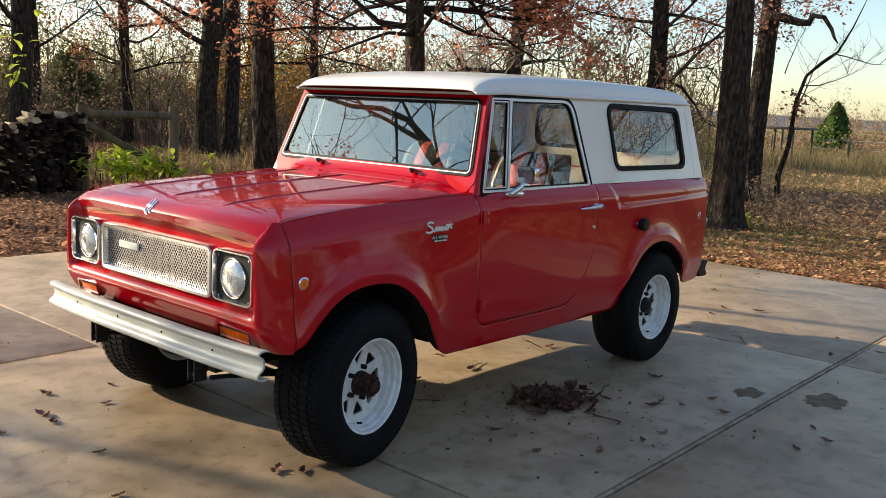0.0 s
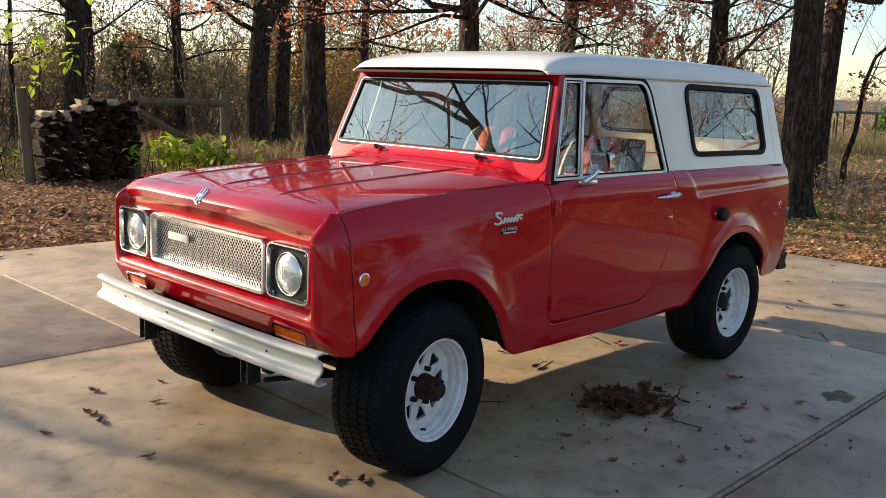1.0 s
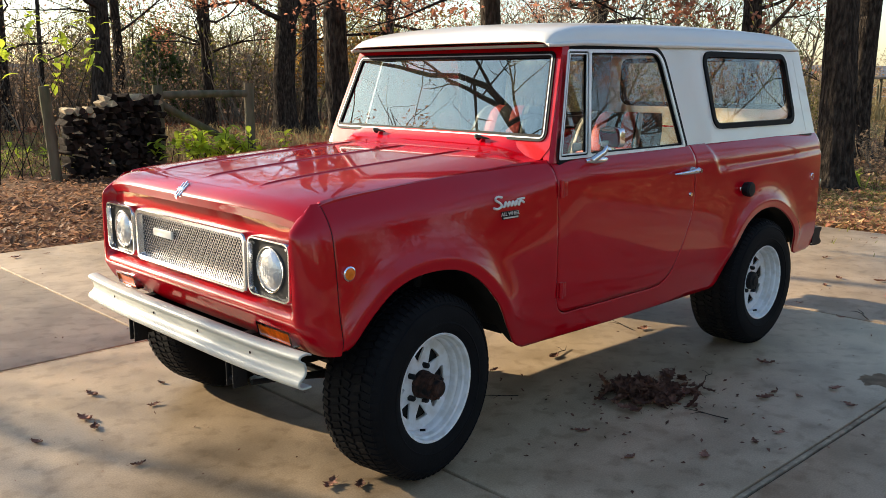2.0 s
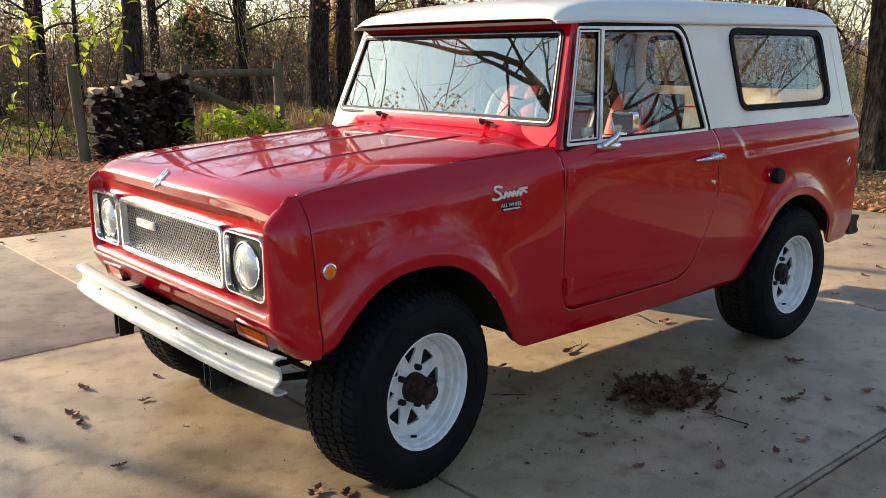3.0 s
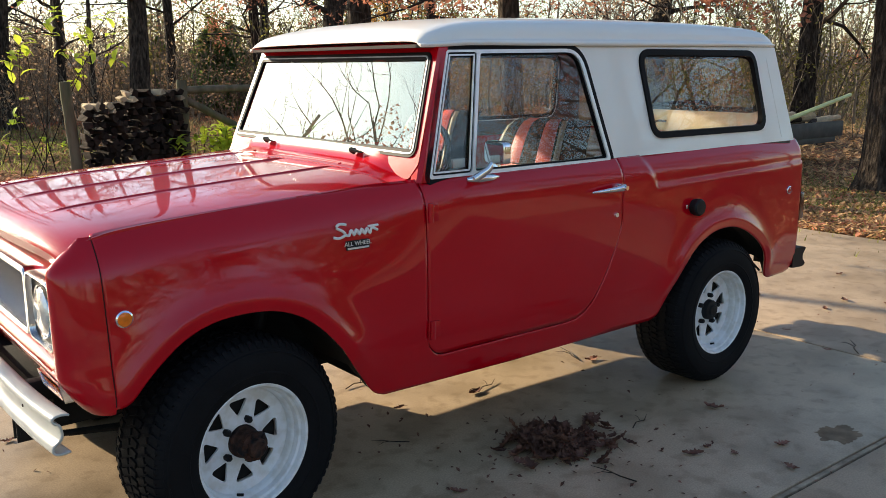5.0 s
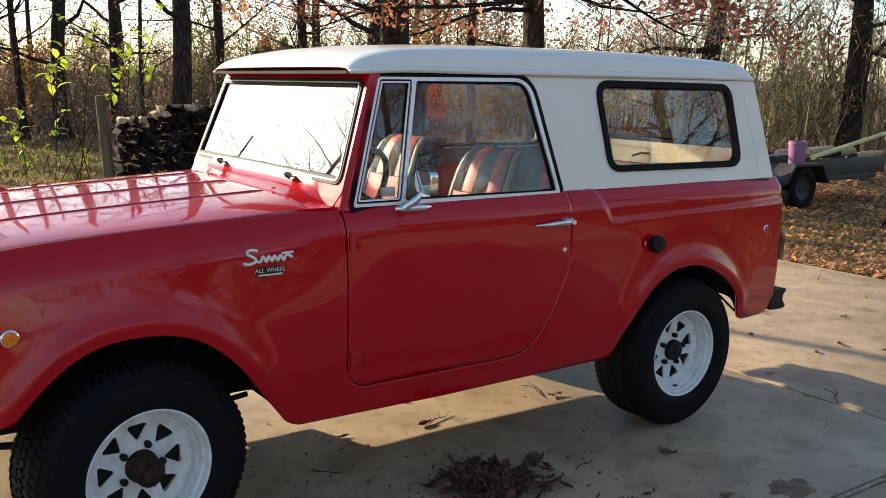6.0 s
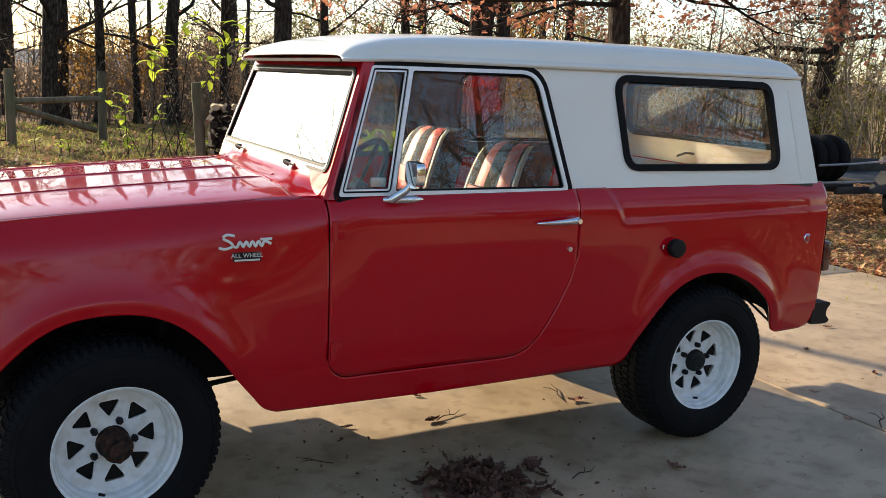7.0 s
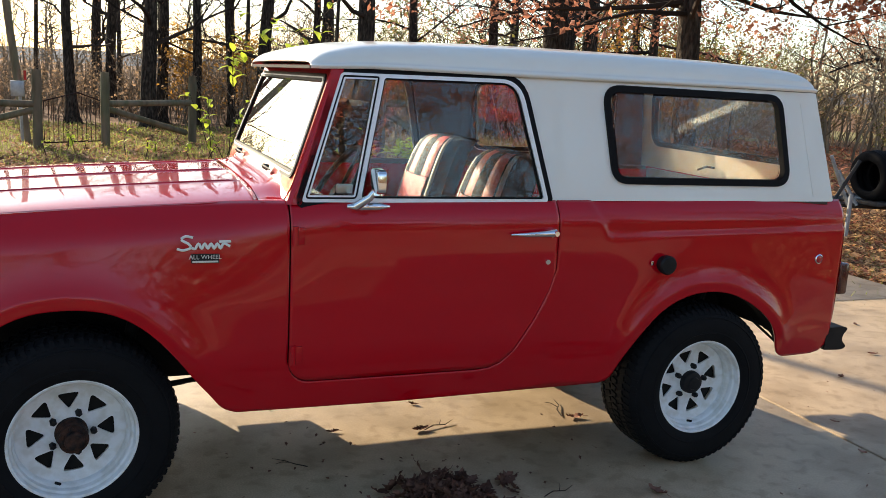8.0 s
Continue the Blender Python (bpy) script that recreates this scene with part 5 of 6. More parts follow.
for k in range(5):
    branch(limb, Vector((0.05, 0.0, 3.1 + 0.22 * k)), Vector((0.75 + leafy.uniform(-0.25, 0.25), -0.66 + leafy.uniform(-0.25, 0.25), leafy.uniform(-0.18, 0.12))).normalized(), leafy.uniform(1.7, 2.5), 0.045, 2, leafy, limb_tips)
part("leafy_limb", limb, TWIG, oak, "low spreading limb", sharp=0, fix=False)
clump = Buf()
for k in range(4200):
    leaf_quads(clump, leafy.choice(limb_tips) + Vector((leafy.gauss(0, 0.13), leafy.gauss(0, 0.13), leafy.gauss(-0.08, 0.14))), 0.09, leafy)
part("leaf_clump", clump, LEAF_RUST, oak, "hanging rust-brown leaves", sharp=0, fix=False)
build_tree(6.75, 8.55, 0.42, 13, 15, (0.0, 0.0), 3.0, 12, 700, LEAF_RUST, rugged=True)
build_tree(11.3, 16.9, 0.62, 15, 16, (0.004, 0.0), 2.8, 13, 900, LEAF_RUST, leaf_high=7, last=0.6, fork=(2.6, 0.55, 0.1, 0.5), label="large forked oak at the wood's edge")
build_tree(12.0, 16.9, 0.46, 14, 17, (0.004, 0.0), 5.0, 9, 200, LEAF_RUST)
build_tree(5.3, 14.4, 0.43, 13, 18, (0.0, 0.0), 2.8, 11, 350, LEAF_RUST)
build_tree(8.7, 21.3, 0.32, 12, 19, (0.0, 0.0), 2.4, 12, 900, LEAF_RUST)
build_tree(10.9, 20.4, 0.33, 12, 20, (0.0, 0.0), 1.8, 15, 2000, LEAF_RUST, leaf_low=1.8, leaf_high=6.5, last=0.55, droop=0.3)
build_tree(10.9, 12.2, 0.23, 10, 21, (0.01, 0.0), 2.0, 15, 1900, LEAF_RUST, leaf_low=2.0, leaf_high=5.5, last=0.5, droop=0.3, label="slim young oak with some brown leaves")
build_tree(24.4, 16.8, 0.75, 14, 22, (0.0, 0.0), 2.2, 14, 2600, LEAF_RUST, leaf_low=2, leaf_high=7, last=0.5, droop=0.3)
# crooked sapling at the edge of the field
sap = thing("tree", "crooked bare sapling at the field's edge", "tree", (16.9, 3.78, -0.06), "trees around the yard")
part("trunk", Buf().tube([(0, 0, 0), (0.0, 0.02, 0.5), (0.0, -0.14, 1.15), (0.02, -0.16, 1.6), (0, -0.20, 2.1), (0, -0.36, 2.65)], [0.075, 0.060, 0.052, 0.048, 0.042, 0.034], 10), BARK, sap)
srng, stips, sbr = random.Random(23), [], Buf()
for p0, p1, r1 in (((0, -0.17, 1.62), (0, 0.24, 3.3), 0.022), ((0, -0.55, 2.8), (0, -1.3, 3.25), 0.016), ((0, -0.3, 2.45), (0, -1.9, 2.75), 0.014), ((0, -0.28, 2.3), (0.1, -1.1, 1.9), 0.012), ((0, 0.1, 2.7), (0.2, -0.5, 3.9), 0.014), ((0, -0.9, 3.1), (-0.2, -2.1, 3.0), 0.014)):
    branch(sbr, Vector(p0), (Vector(p1) - Vector(p0)).normalized(), (Vector(p1) - Vector(p0)).length, r1, 2, srng, stips, 0.004)
sbr.tube([(0, -0.36, 2.65), (0.02, -0.64, 2.93), (0, -0.95, 3.15), (0.03, -1.18, 3.62), (0, -1.45, 4.3)], [0.034, 0.030, 0.024, 0.016, 0.006], 6, False)
part("crown", sbr, TWIG, sap, "thin crooked twigs", sharp=0, fix=False)
slv = Buf()
for k in range(60):
    leaf_quads(slv, Vector((srng.gauss(0, 0.12), -0.25 + srng.gauss(0, 0.16), 2.1 + srng.gauss(0, 0.16))), 0.11, srng)
part("foliage", slv, LEAF_RUST, sap, "few withered leaves", sharp=0, fix=False)
# wood to the front of the vehicle
WOOD = [(-0.5, 22, 0.30, 11), (0.6, 26, 0.34, 13), (1.45, 21.0, 0.42, 13), (1.9, 23.5, 0.34, 13), (2.7, 22.2, 0.28, 12), (3.7, 22.5, 0.2, 11), (4.4, 26.5, 0.24, 12), (4.55, 21.8, 0.42, 13),
        (6.3, 23.0, 0.26, 12), (9.1, 33.0, 0.5, 14), (14.5, 27, 0.4, 13), (18, 24, 0.35, 13), (21, 30, 0.4, 13), (0.2, 32, 0.4, 14), (-1.6, 27, 0.16, 9), (0.9, 29, 0.18, 10), (2.2, 30, 0.15, 9), (3.1, 26, 0.14, 9), (5.2, 29, 0.2, 10), (6.0, 19.5, 0.14, 8), (7.4, 27, 0.2, 10), (-3.2, 30, 0.22, 10)]
for i, (x, y, d, h) in enumerate(WOOD):
    build_tree(x, y, d, h, 40 + i, (random.uniform(-0.03, 0.03), 0), 1.8, 12, 30, LEAF_RUST, label="bare woodland tree with a slender dark trunk", reach=0.9)
# trees off to the sides, mirrored in the glass and paint
SIDE = [(-6.2, 14.2, 0.22, 7.2), (-9.0, 14.5, 0.20, 6.0), (-14, 6, 0.45, 12), (-7.5, 23, 0.20, 7.6), (-17, 11, 0.4, 8), (23, -15, 0.22, 13), (15, -21, 0.22, 8), (3, -18, 0.2, 6)]
for i, (x, y, d, h) in enumerate(SIDE):
    build_tree(x, y, d, h, 80 + i, (0, 0), 2.6, 15, 0, LEAF_RUST, label="bare oak standing across the yard", reach=1.2)

for i, (x, y, d, h) in enumerate(((8.6, -12.6, 0.30, 8.5), (4.4, -13.4, 0.28, 7.5), (14.5, -10.8, 0.36, 12), (6.0, -16.0, 0.2, 5.0), (19, -10.5, 0.36, 13), (12, -17, 0.25, 6.0), (19.5, -15, 0.4, 13), (24, -9, 0.4, 13))):
    build_tree(x, y, d, h, 120 + i, (0, 0), 2.4, 24, 3600, LEAF_RUST, leaf_low=2.0, label="oak keeping some brown leaves across the yard", reach=1.15)
# small oaks out of view, added to dapple the concrete before the nose
for i, (x, y, h) in enumerate(((-5.5, 7.7, 4.7), (-7.2, 6.7, 4.7), (-6.4, 9.3, 5.0), (-6.1, 5.8, 4.5), (-8.6, 8.8, 5.0))):
    build_tree(x, y, 0.15, h, 140 + i, (0, 0), 1.4, 18, 2600, LEAF_RUST, leaf_low=1.2, label="unseen leafy oak added to shade the yard before the vehicle", reach=1.4)
# broad oak across the yard, its long crooked limbs mirrored in the windshield
broad = build_tree(-7.9, 6.5, 0.55, 11, 97, (0, 0), 4.0, 5, 0, LEAF_RUST, label="broad bare oak with long crooked limbs across the yard", reach=1.1)
limbs, limb_ends, lr = Buf(), [], random.Random(17)
for z, dx, dy, dz, length, r0 in ((4.2, 0.60, 0.80, 0.22, 5.6, 0.13), (5.0, 0.50, 0.86, 0.30, 5.2, 0.12), (5.7, 0.62, 0.78, 0.12, 5.6, 0.11), (6.4, 0.45, 0.88, 0.20, 4.8, 0.10)):
    branch(limbs, Vector((0, 0, z)), Vector((dx, dy, dz)).normalized(), length, r0, 2, lr, limb_ends, 0.005, 10)
part("long_limbs", limbs, TWIG, broad, "long crooked limbs", sharp=0, fix=False)


# ---- thickets and far woods ----
def build_thicket(name, label, spots, mat, seed, stems=11, leaf_mat=None, leaf_n=0, leaf_size=0.09):
    rng = random.Random(seed)
    b, lv = Buf(), Buf()
    for x, y, h, w in spots:
        for s in range(stems):
            p = Vector((x + rng.gauss(0, 0.25 * w), y + rng.gauss(0, 0.25 * w), -0.08))
            d = Vector((rng.gauss(0, 0.32), rng.gauss(0, 0.32), 1)).normalized()
            L = h * rng.uniform(0.55, 1.1)
            pts, k = [p], 4
            v = d
            for i in range(k):
                v = (v + Vector((rng.gauss(0, 0.12), rng.gauss(0, 0.12), 0.02))).normalized()
                pts.append(pts[-1] + v * L / k)
            r = 0.008 + 0.006 * h * rng.random()
            b.tube(pts, [r * (1 - 0.8 * i / k) for i in range(k + 1)], 3, False)
            for j in range(7):
                i = rng.randint(1, k - 1)
                c = pts[i].lerp(pts[i + 1], rng.random())
                e = c + (v * 0.6 + Vector((rng.gauss(0, 0.6), rng.gauss(0, 0.6), rng.gauss(0.3, 0.3)))).normalized() * L * rng.uniform(0.12, 0.3)
                mid = c.lerp(e, 0.5) + Vector((rng.gauss(0, 0.04), rng.gauss(0, 0.04), rng.gauss(0, 0.04)))
                b.tube([c, mid, e], [r * 0.45, r * 0.3, r * 0.12], 3, False)
                for q in range(leaf_n):
                    leaf_quads(lv, c.lerp(e, rng.random()) + Vector((rng.gauss(0, 0.05), rng.gauss(0, 0.05), rng.gauss(0, 0.05))), leaf_size, rng)
    ob = thing(name, label, "bushes", kind="stuff")
    part("stems", b, mat, ob, sharp=0, fix=False)
    if leaf_n:
        part("foliage", lv, leaf_mat, ob, sharp=0, fix=False)


def build_far_wood(name, label, spots, seed, leaves=0, leaf_mat=None):
    """Many small bare trees, too far off to count."""
    r = random.Random(seed)
    b, lv = Buf(), Buf()
    for x, y, h in spots:
        base = Vector((x, y, -0.1))
        lean = Vector((r.gauss(0, 0.06), r.gauss(0, 0.06), 1))
        rad = 0.012 * h * r.uniform(0.7, 1.4)
        n = 6
        pts = [base + lean * h * k / n + Vector((r.gauss(0, 0.06), r.gauss(0, 0.06), 0)) for k in range(n + 1)]
        b.tube(pts, [rad * (1 - 0.85 * k / n) for k in range(n + 1)], 5, False)
        tips = []
        for k in range(9):
            t = r.uniform(0.18, 0.95) * n
            j = min(int(t), n - 1)
            a = r.uniform(0, 2 * math.pi)
            branch(b, pts[j].lerp(pts[j + 1], t - j), Vector((math.cos(a), math.sin(a), r.uniform(0.3, 1.3))).normalized(), h * r.uniform(0.18, 0.38), max(0.018, rad * 0.5), 1, r, tips, 0.009)
        for k in range(leaves):
            leaf_quads(lv, r.choice(tips) + Vector((r.gauss(0, 0.2), r.gauss(0, 0.2), r.gauss(0, 0.2))), 0.12 + 0.012 * max(0, h - 4), r)
    ob = thing(name, label, "woods", kind="stuff")
    part("stems", b, BRUSH, ob, sharp=0, fix=False)
    if leaves:
        part("foliage", lv, leaf_mat, ob, sharp=0, fix=False)


rng = random.Random(5)
build_far_wood("far_wood", "grey-brown bare wood filling the distance behind the trunks", [(rng.uniform(6, 32), rng.uniform(26, 46), rng.uniform(2.2, 4.4)) for _ in range(140)] + [(rng.uniform(-16, 6), rng.uniform(36, 48), rng.uniform(3.0, 5.0)) for _ in range(45)], 61, 60, LEAF_TAN)
build_far_wood("ochre_wood", "young trees with ochre and olive leaves in the wood", [(rng.uniform(8, 30), rng.uniform(22, 34), rng.uniform(3.0, 5.5)) for _ in range(22)], 62, 420, LEAF_OLIVE)
build_far_wood("ochre_bushes", "young trees with bright ochre leaves behind the trunks", [(rng.uniform(13, 18), rng.uniform(18, 23), rng.uniform(2.2, 4.2)) for _ in range(9)] + [(3.4 + rng.uniform(-1, 1), 24 + rng.uniform(-1, 1), 2.4) for _ in range(4)], 65, 420, LEAF_OCHRE)
build_far_wood("sapling_clump", "tan bare saplings crowding behind the trailer", [(x, -3.5 + (x + 2.6) * rng.uniform(0.46, 0.95), rng.uniform(2.6, 5.2)) for x in [rng.uniform(18, 34) for _ in range(75)]], 63, 60, LEAF_TAN)
far = [(rng.uniform(5, 40), rng.uniform(24, 40), rng.uniform(1.8, 3.8), rng.uniform(1, 3)) for _ in range(150)] + [(rng.uniform(-12, 6), rng.uniform(26, 40), rng.uniform(0.8, 1.8), 2) for _ in range(60)]
build_thicket("far_thicket", "dense grey-brown bare thicket filling the wood behind the trunks", far, BRUSH, 6, 9, LEAF_TAN, 1, 0.11)
low = [(rng.uniform(-12, 6), rng.uniform(22, 36), rng.uniform(1.4, 3.0), 2) for _ in range(120)]
build_thicket("low_brush", "low tan brush behind the clearing", low, BRUSH, 13, 10, LEAF_TAN, 1, 0.1)
mid = [(rng.uniform(3, 26), rng.uniform(18, 28), rng.uniform(1.0, 3.2), rng.uniform(1, 2)) for _ in range(95)]
build_thicket("bare_brush", "brown tangled undergrowth between the trunks", mid, BRUSH, 7, 9, LEAF_TAN, 2, 0.09)
olive = [(rng.uniform(9, 30), rng.uniform(19, 30), rng.uniform(2.5, 5.0), 1.5) for _ in range(26)]
build_thicket("olive_bushes", "olive and ochre leaved bushes in the wood", olive, BRUSH, 8, 10, LEAF_OLIVE, 3, 0.12)
east = [(x, -3.5 + (x + 2.6) * rng.uniform(0.44, 0.8), rng.uniform(1.2, 2.6), 1.4) for x in [rng.uniform(19, 30) for _ in range(44)]]
build_thicket("olive_brush", "olive-brown leafy brush behind the trailer", [(16.9 + rng.gauss(0, 1.1), 7.9 + rng.gauss(0, 0.9), rng.uniform(2.6, 4.2), 1.2) for _ in range(12)], BRUSH, 15, 12, LEAF_OLIVE, 3, 0.085)
build_thicket("sapling_brush", "tan brush with dry leaves behind the trailer", east, BRUSH, 9, 10, LEAF_OLIVE, 2, 0.09)
hedge = [(rng.uniform(37, 62), rng.uniform(-6, 26), rng.uniform(0.7, 2.0), 2.2) for _ in range(210)]
build_thicket("field_hedge", "dry brown scrub along the field", hedge, BRUSH, 10, 9, LEAF_TAN, 2, 0.16)
north = [(rng.uniform(-40, 60), rng.uniform(52, 80), rng.uniform(3.5, 6.5)) for _ in range(190)]
build_far_wood("north_treeline", "hazy bare wood along the skyline", north, 64, 40, LEAF_TAN)
line = [(rng.uniform(90, 190), rng.uniform(-20, 120), rng.uniform(3, 6.5), 5) for _ in range(170)]
build_thicket("far_treeline", "hazy bare tree line beyond the field", line, BRUSH, 11, 9, LEAF_TAN, 2, 0.26)
behind = [(rng.uniform(-25, 40), rng.uniform(-42, -26), rng.uniform(3, 6.5), 3) for _ in range(60)]
# woods and bushes behind the viewpoint, unseen, added to darken the car's reflections
build_far_wood("yard_side_wood", "unseen tall woods added across the yard to darken reflections", [(rng.uniform(-16, 34), rng.uniform(-28, -19), rng.uniform(4.5, 7.0)) for _ in range(85)], 66, 200, LEAF_OLIVE)
screen = [(rng.uniform(2, 27), rng.uniform(-17.5, -14.5), rng.uniform(3.2, 4.8), 1.8) for _ in range(64)]
build_thicket("yard_side_bushes", "unseen leafy bushes added across the yard to darken reflections", screen, BRUSH, 16, 10, LEAF_OLIVE, 3, 0.17)
build_thicket("yard_side_thicket", "bare brown woods across the yard", behind, BRUSH, 12, 10, LEAF_TAN, 1, 0.2)


# juniper in the field
def build_juniper(x, y, h, w, seed, label="conical green juniper standing in the field"):
    r = random.Random(seed)
    t = thing("juniper_tree", label, "tree", (x, y, -0.05))
    part("trunk", Buf().tube([(0, 0, 0), (0.02, 0, h * 0.5), (0, 0, h * 0.95)], [0.12, 0.07, 0.01], 8), BARK, t)
    f = Buf()
    for i in range(5200):
        u = r.random() ** 1.4
        z = 0.25 + (h - 0.25) * u
        R = w * (1 - u) ** 0.8 * (0.75 + 0.35 * noise.noise((z * 1.4, r.random() * 0.1, seed)))
        a = r.uniform(0, 2 * math.pi)
        R *= (0.75 + 0.25 * math.sin(a * 3 + z * 2.2))
        q = r.uniform(0.55, 1.0)
        leaf_quads(f, Vector((R * q * math.cos(a), R * q * math.sin(a), z)), 0.20, r)
    part("foliage", f, LEAF_EVERGREEN, t, sharp=0, fix=False)


build_juniper(12.2, 26.0, 3.1, 2.6, 4, "dark green cedar standing among the bare trees")
build_juniper(40.5, 10.2, 2.7, 1.9, 3)
for cx, cy, ch in ((13.5, 29.5, 3.0), (15.2, 31.0, 3.4), (11.0, 28.0, 2.6), (16.8, 30.5, 2.8)):
    build_juniper(cx, cy, ch, 1.9, int(cx * 7), "dark green cedar standing among the bare trees")


# ---- fences ----
def post(parent, x, y, h, r, tilt=(0, 0)):
    b = Buf()
    pts = [(x + tilt[0] * z, y + tilt[1] * z, z) for z in np.linspace(-0.08, h, 7)]
    b.tube(pts, [r * (1 + 0.05 * math.sin(z * 9)) for z in range(6)] + [r * 0.92], 14)
    return part("post", b, WOOD_POST, parent, "weathered round wooden post")


brace = thing("wooden_fence_brace", "weathered H-brace of round posts with a top rail", "fence", group="fence braces")
post(brace, 4.52, 10.45, 1.36, 0.085)
post(brace, 6.25, 10.55, 1.38, 0.085)
part("rail", Buf().tube([(4.55, 10.45, 1.20), (5.4, 10.5, 1.21), (6.25, 10.55, 1.20)], 0.062, 12), WOOD_POST, brace)
part("diagonal", Buf().tube([(4.58, 10.45, 1.05), (5.4, 10.5, 0.62), (6.2, 10.55, 0.18)], 0.06, 12), WOOD_POST, brace)
brace2 = thing("wooden_fence_brace", "weathered H-brace of round posts beside a wire gate", "fence", group="fence braces")
post(brace2, 0.28, 14.9, 1.42, 0.085)
post(brace2, 2.05, 16.2, 1.42, 0.085)
part("rail", Buf().tube([(0.28, 14.9, 0.82), (2.05, 16.2, 0.86)], 0.062, 12), WOOD_POST, brace2)
part("diagonal", Buf().tube([(0.32, 14.95, 0.72), (1.9, 16.1, 0.22)], 0.06, 12), WOOD_POST, brace2)
brace3 = thing("wooden_fence_brace", "weathered gate post with rail and slanting brace", "fence", group="fence braces")
post(brace3, -0.88, 14.0, 1.42, 0.085)
post(brace3, -2.9, 13.6, 1.42, 0.085)
part("rail", Buf().tube([(-0.88, 14.0, 0.80), (-2.9, 13.6, 0.80)], 0.062, 12), WOOD_POST, brace3)
part("diagonal", Buf().tube([(-0.95, 14.0, 0.70), (-2.8, 13.6, 0.15)], 0.06, 12), WOOD_POST, brace3)
gate = thing("wire_gate", "rusty narrow wire gate between the wooden posts", "gate")
part("gate_frame", Buf().tube([(-0.78, 14.08, 0.10), (-0.78, 14.08, 0.86), (-0.2, 14.5, 1.02), (0.18, 14.82, 0.88), (0.18, 14.82, 0.10), (-0.78, 14.08, 0.10)], 0.014, 8), RUST, gate)
for k in range(1, 12):
    t = k / 12
    part("gate_wire", Buf().tube([(-0.78 + 0.96 * t, 14.08 + 0.74 * t, 0.10), (-0.78 + 0.96 * t, 14.08 + 0.74 * t, 0.86 + 0.10 * math.sin(math.pi * t))], 0.006, 5), RUST, gate)
pole = thing("utility_pole", "grey leaning utility pole with a meter box", "pole")
part("shaft", Buf().tube([(-1.15, 15.6, -0.1), (-1.42, 15.6, 2.2), (-1.85, 15.6, 6.5)], [0.078, 0.074, 0.062], 14), WOOD_POST, pole, "weathered grey pole")
part("meter_box", Buf().box((-1.30, 15.45, 1.02), (0.24, 0.12, 0.30), 0.01), GALV, pole, "grey metal meter box")
part("conduit", Buf().tube([(-1.24, 15.45, 0.0), (-1.26, 15.45, 0.9)], 0.03, 8), GALV, pole)
part("marker_flag", Buf().box((-1.16, 15.42, 1.28), (0.05, 0.01, 0.18)), REDLENS, pole, "red marker strip")
fl = thing("field_fence", "thin wire fence with posts along the field", "fence")
for k in range(9):
    x, y = 33.0 + 0.4 * k, -2 + 3.2 * k
    part("post", Buf().tube([(x, y, -0.05), (x, y, 1.15)], 0.05, 8), WOOD_POST, fl)
for h in (0.35, 0.7, 1.05):
    part("wire", Buf().tube([(33.0, -2, h), (34.6, 10.8, h), (36.2, 23.6, h)], 0.012, 4), GALV, fl)

shed = thing("pole_shed", "low open pole shed with a dark flat roof in the field", "shed", (33.0, 9.6, 0))
part("roof", Buf().box((0, 0, 1.42), (2.4, 1.5, 0.10), 0.01), TRAILER_STEEL, shed, "dark flat roof")
for px, py in ((-1.05, -0.6), (-1.05, 0.1), (-1.05, 0.6), (1.05, -0.6), (1.05, 0.6)):
    part("post", Buf().tube([(px, py, -0.1), (px, py, 1.38)], 0.05, 8), WOOD_POST, shed)

# ---- firewood ----
stack = thing("firewood_stack", "tall stack of dark split firewood between posts", "firewood")
rng = random.Random(21)
post(stack, 2.78, 10.28, 1.36, 0.08, (-0.06, 0))
LX0, LX1 = 2.92, 4.38
shapes = []
for s in range(8):
    n = rng.randint(3, 6)
    o = [(math.cos(a + rng.uniform(-0.25, 0.25)) * rng.uniform(0.75, 1.0), math.sin(a + rng.uniform(-0.2, 0.2)) * rng.uniform(0.75, 1.0)) for a in np.linspace(0, 2 * math.pi, n + 1)[:-1]]
    o = rounded(o, 0.15, 2)
    for mat, nm in ((LOG_END, "dark"), (LOG_PALE, "pale")):
        b = Buf().plate(o, [], lambda u, v, d: (u * 0.072, d - 0.17, v * 0.066), 0.34)
        shapes.append((nm, b.mesh("log", mat, 25)))
dark = [m for n, m in shapes if n == "dark"]
pale = [m for n, m in shapes if n == "pale"]
z, row = 0.03, 0
while z < 1.26:
    x = LX0 + (0.03 if row % 2 else 0.0)
    while x < LX1:
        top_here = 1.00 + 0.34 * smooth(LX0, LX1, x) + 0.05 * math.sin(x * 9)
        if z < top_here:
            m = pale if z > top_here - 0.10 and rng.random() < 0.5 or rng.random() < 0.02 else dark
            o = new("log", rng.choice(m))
            o.parent = stack
            o.location = (x + rng.uniform(-0.015, 0.015), 10.22 + rng.uniform(-0.09, 0.09), z + rng.uniform(-0.012, 0.012))
            o.rotation_euler = (rng.uniform(-0.08, 0.08), rng.uniform(0, 6.28), rng.uniform(-0.25, 0.25))
            q = rng.uniform(0.8, 1.2)
            o.scale = (q, rng.uniform(0.85, 1.15), q * rng.uniform(0.85, 1.15))
        x += rng.uniform(0.095, 0.122)
    z += 0.088
    row += 1

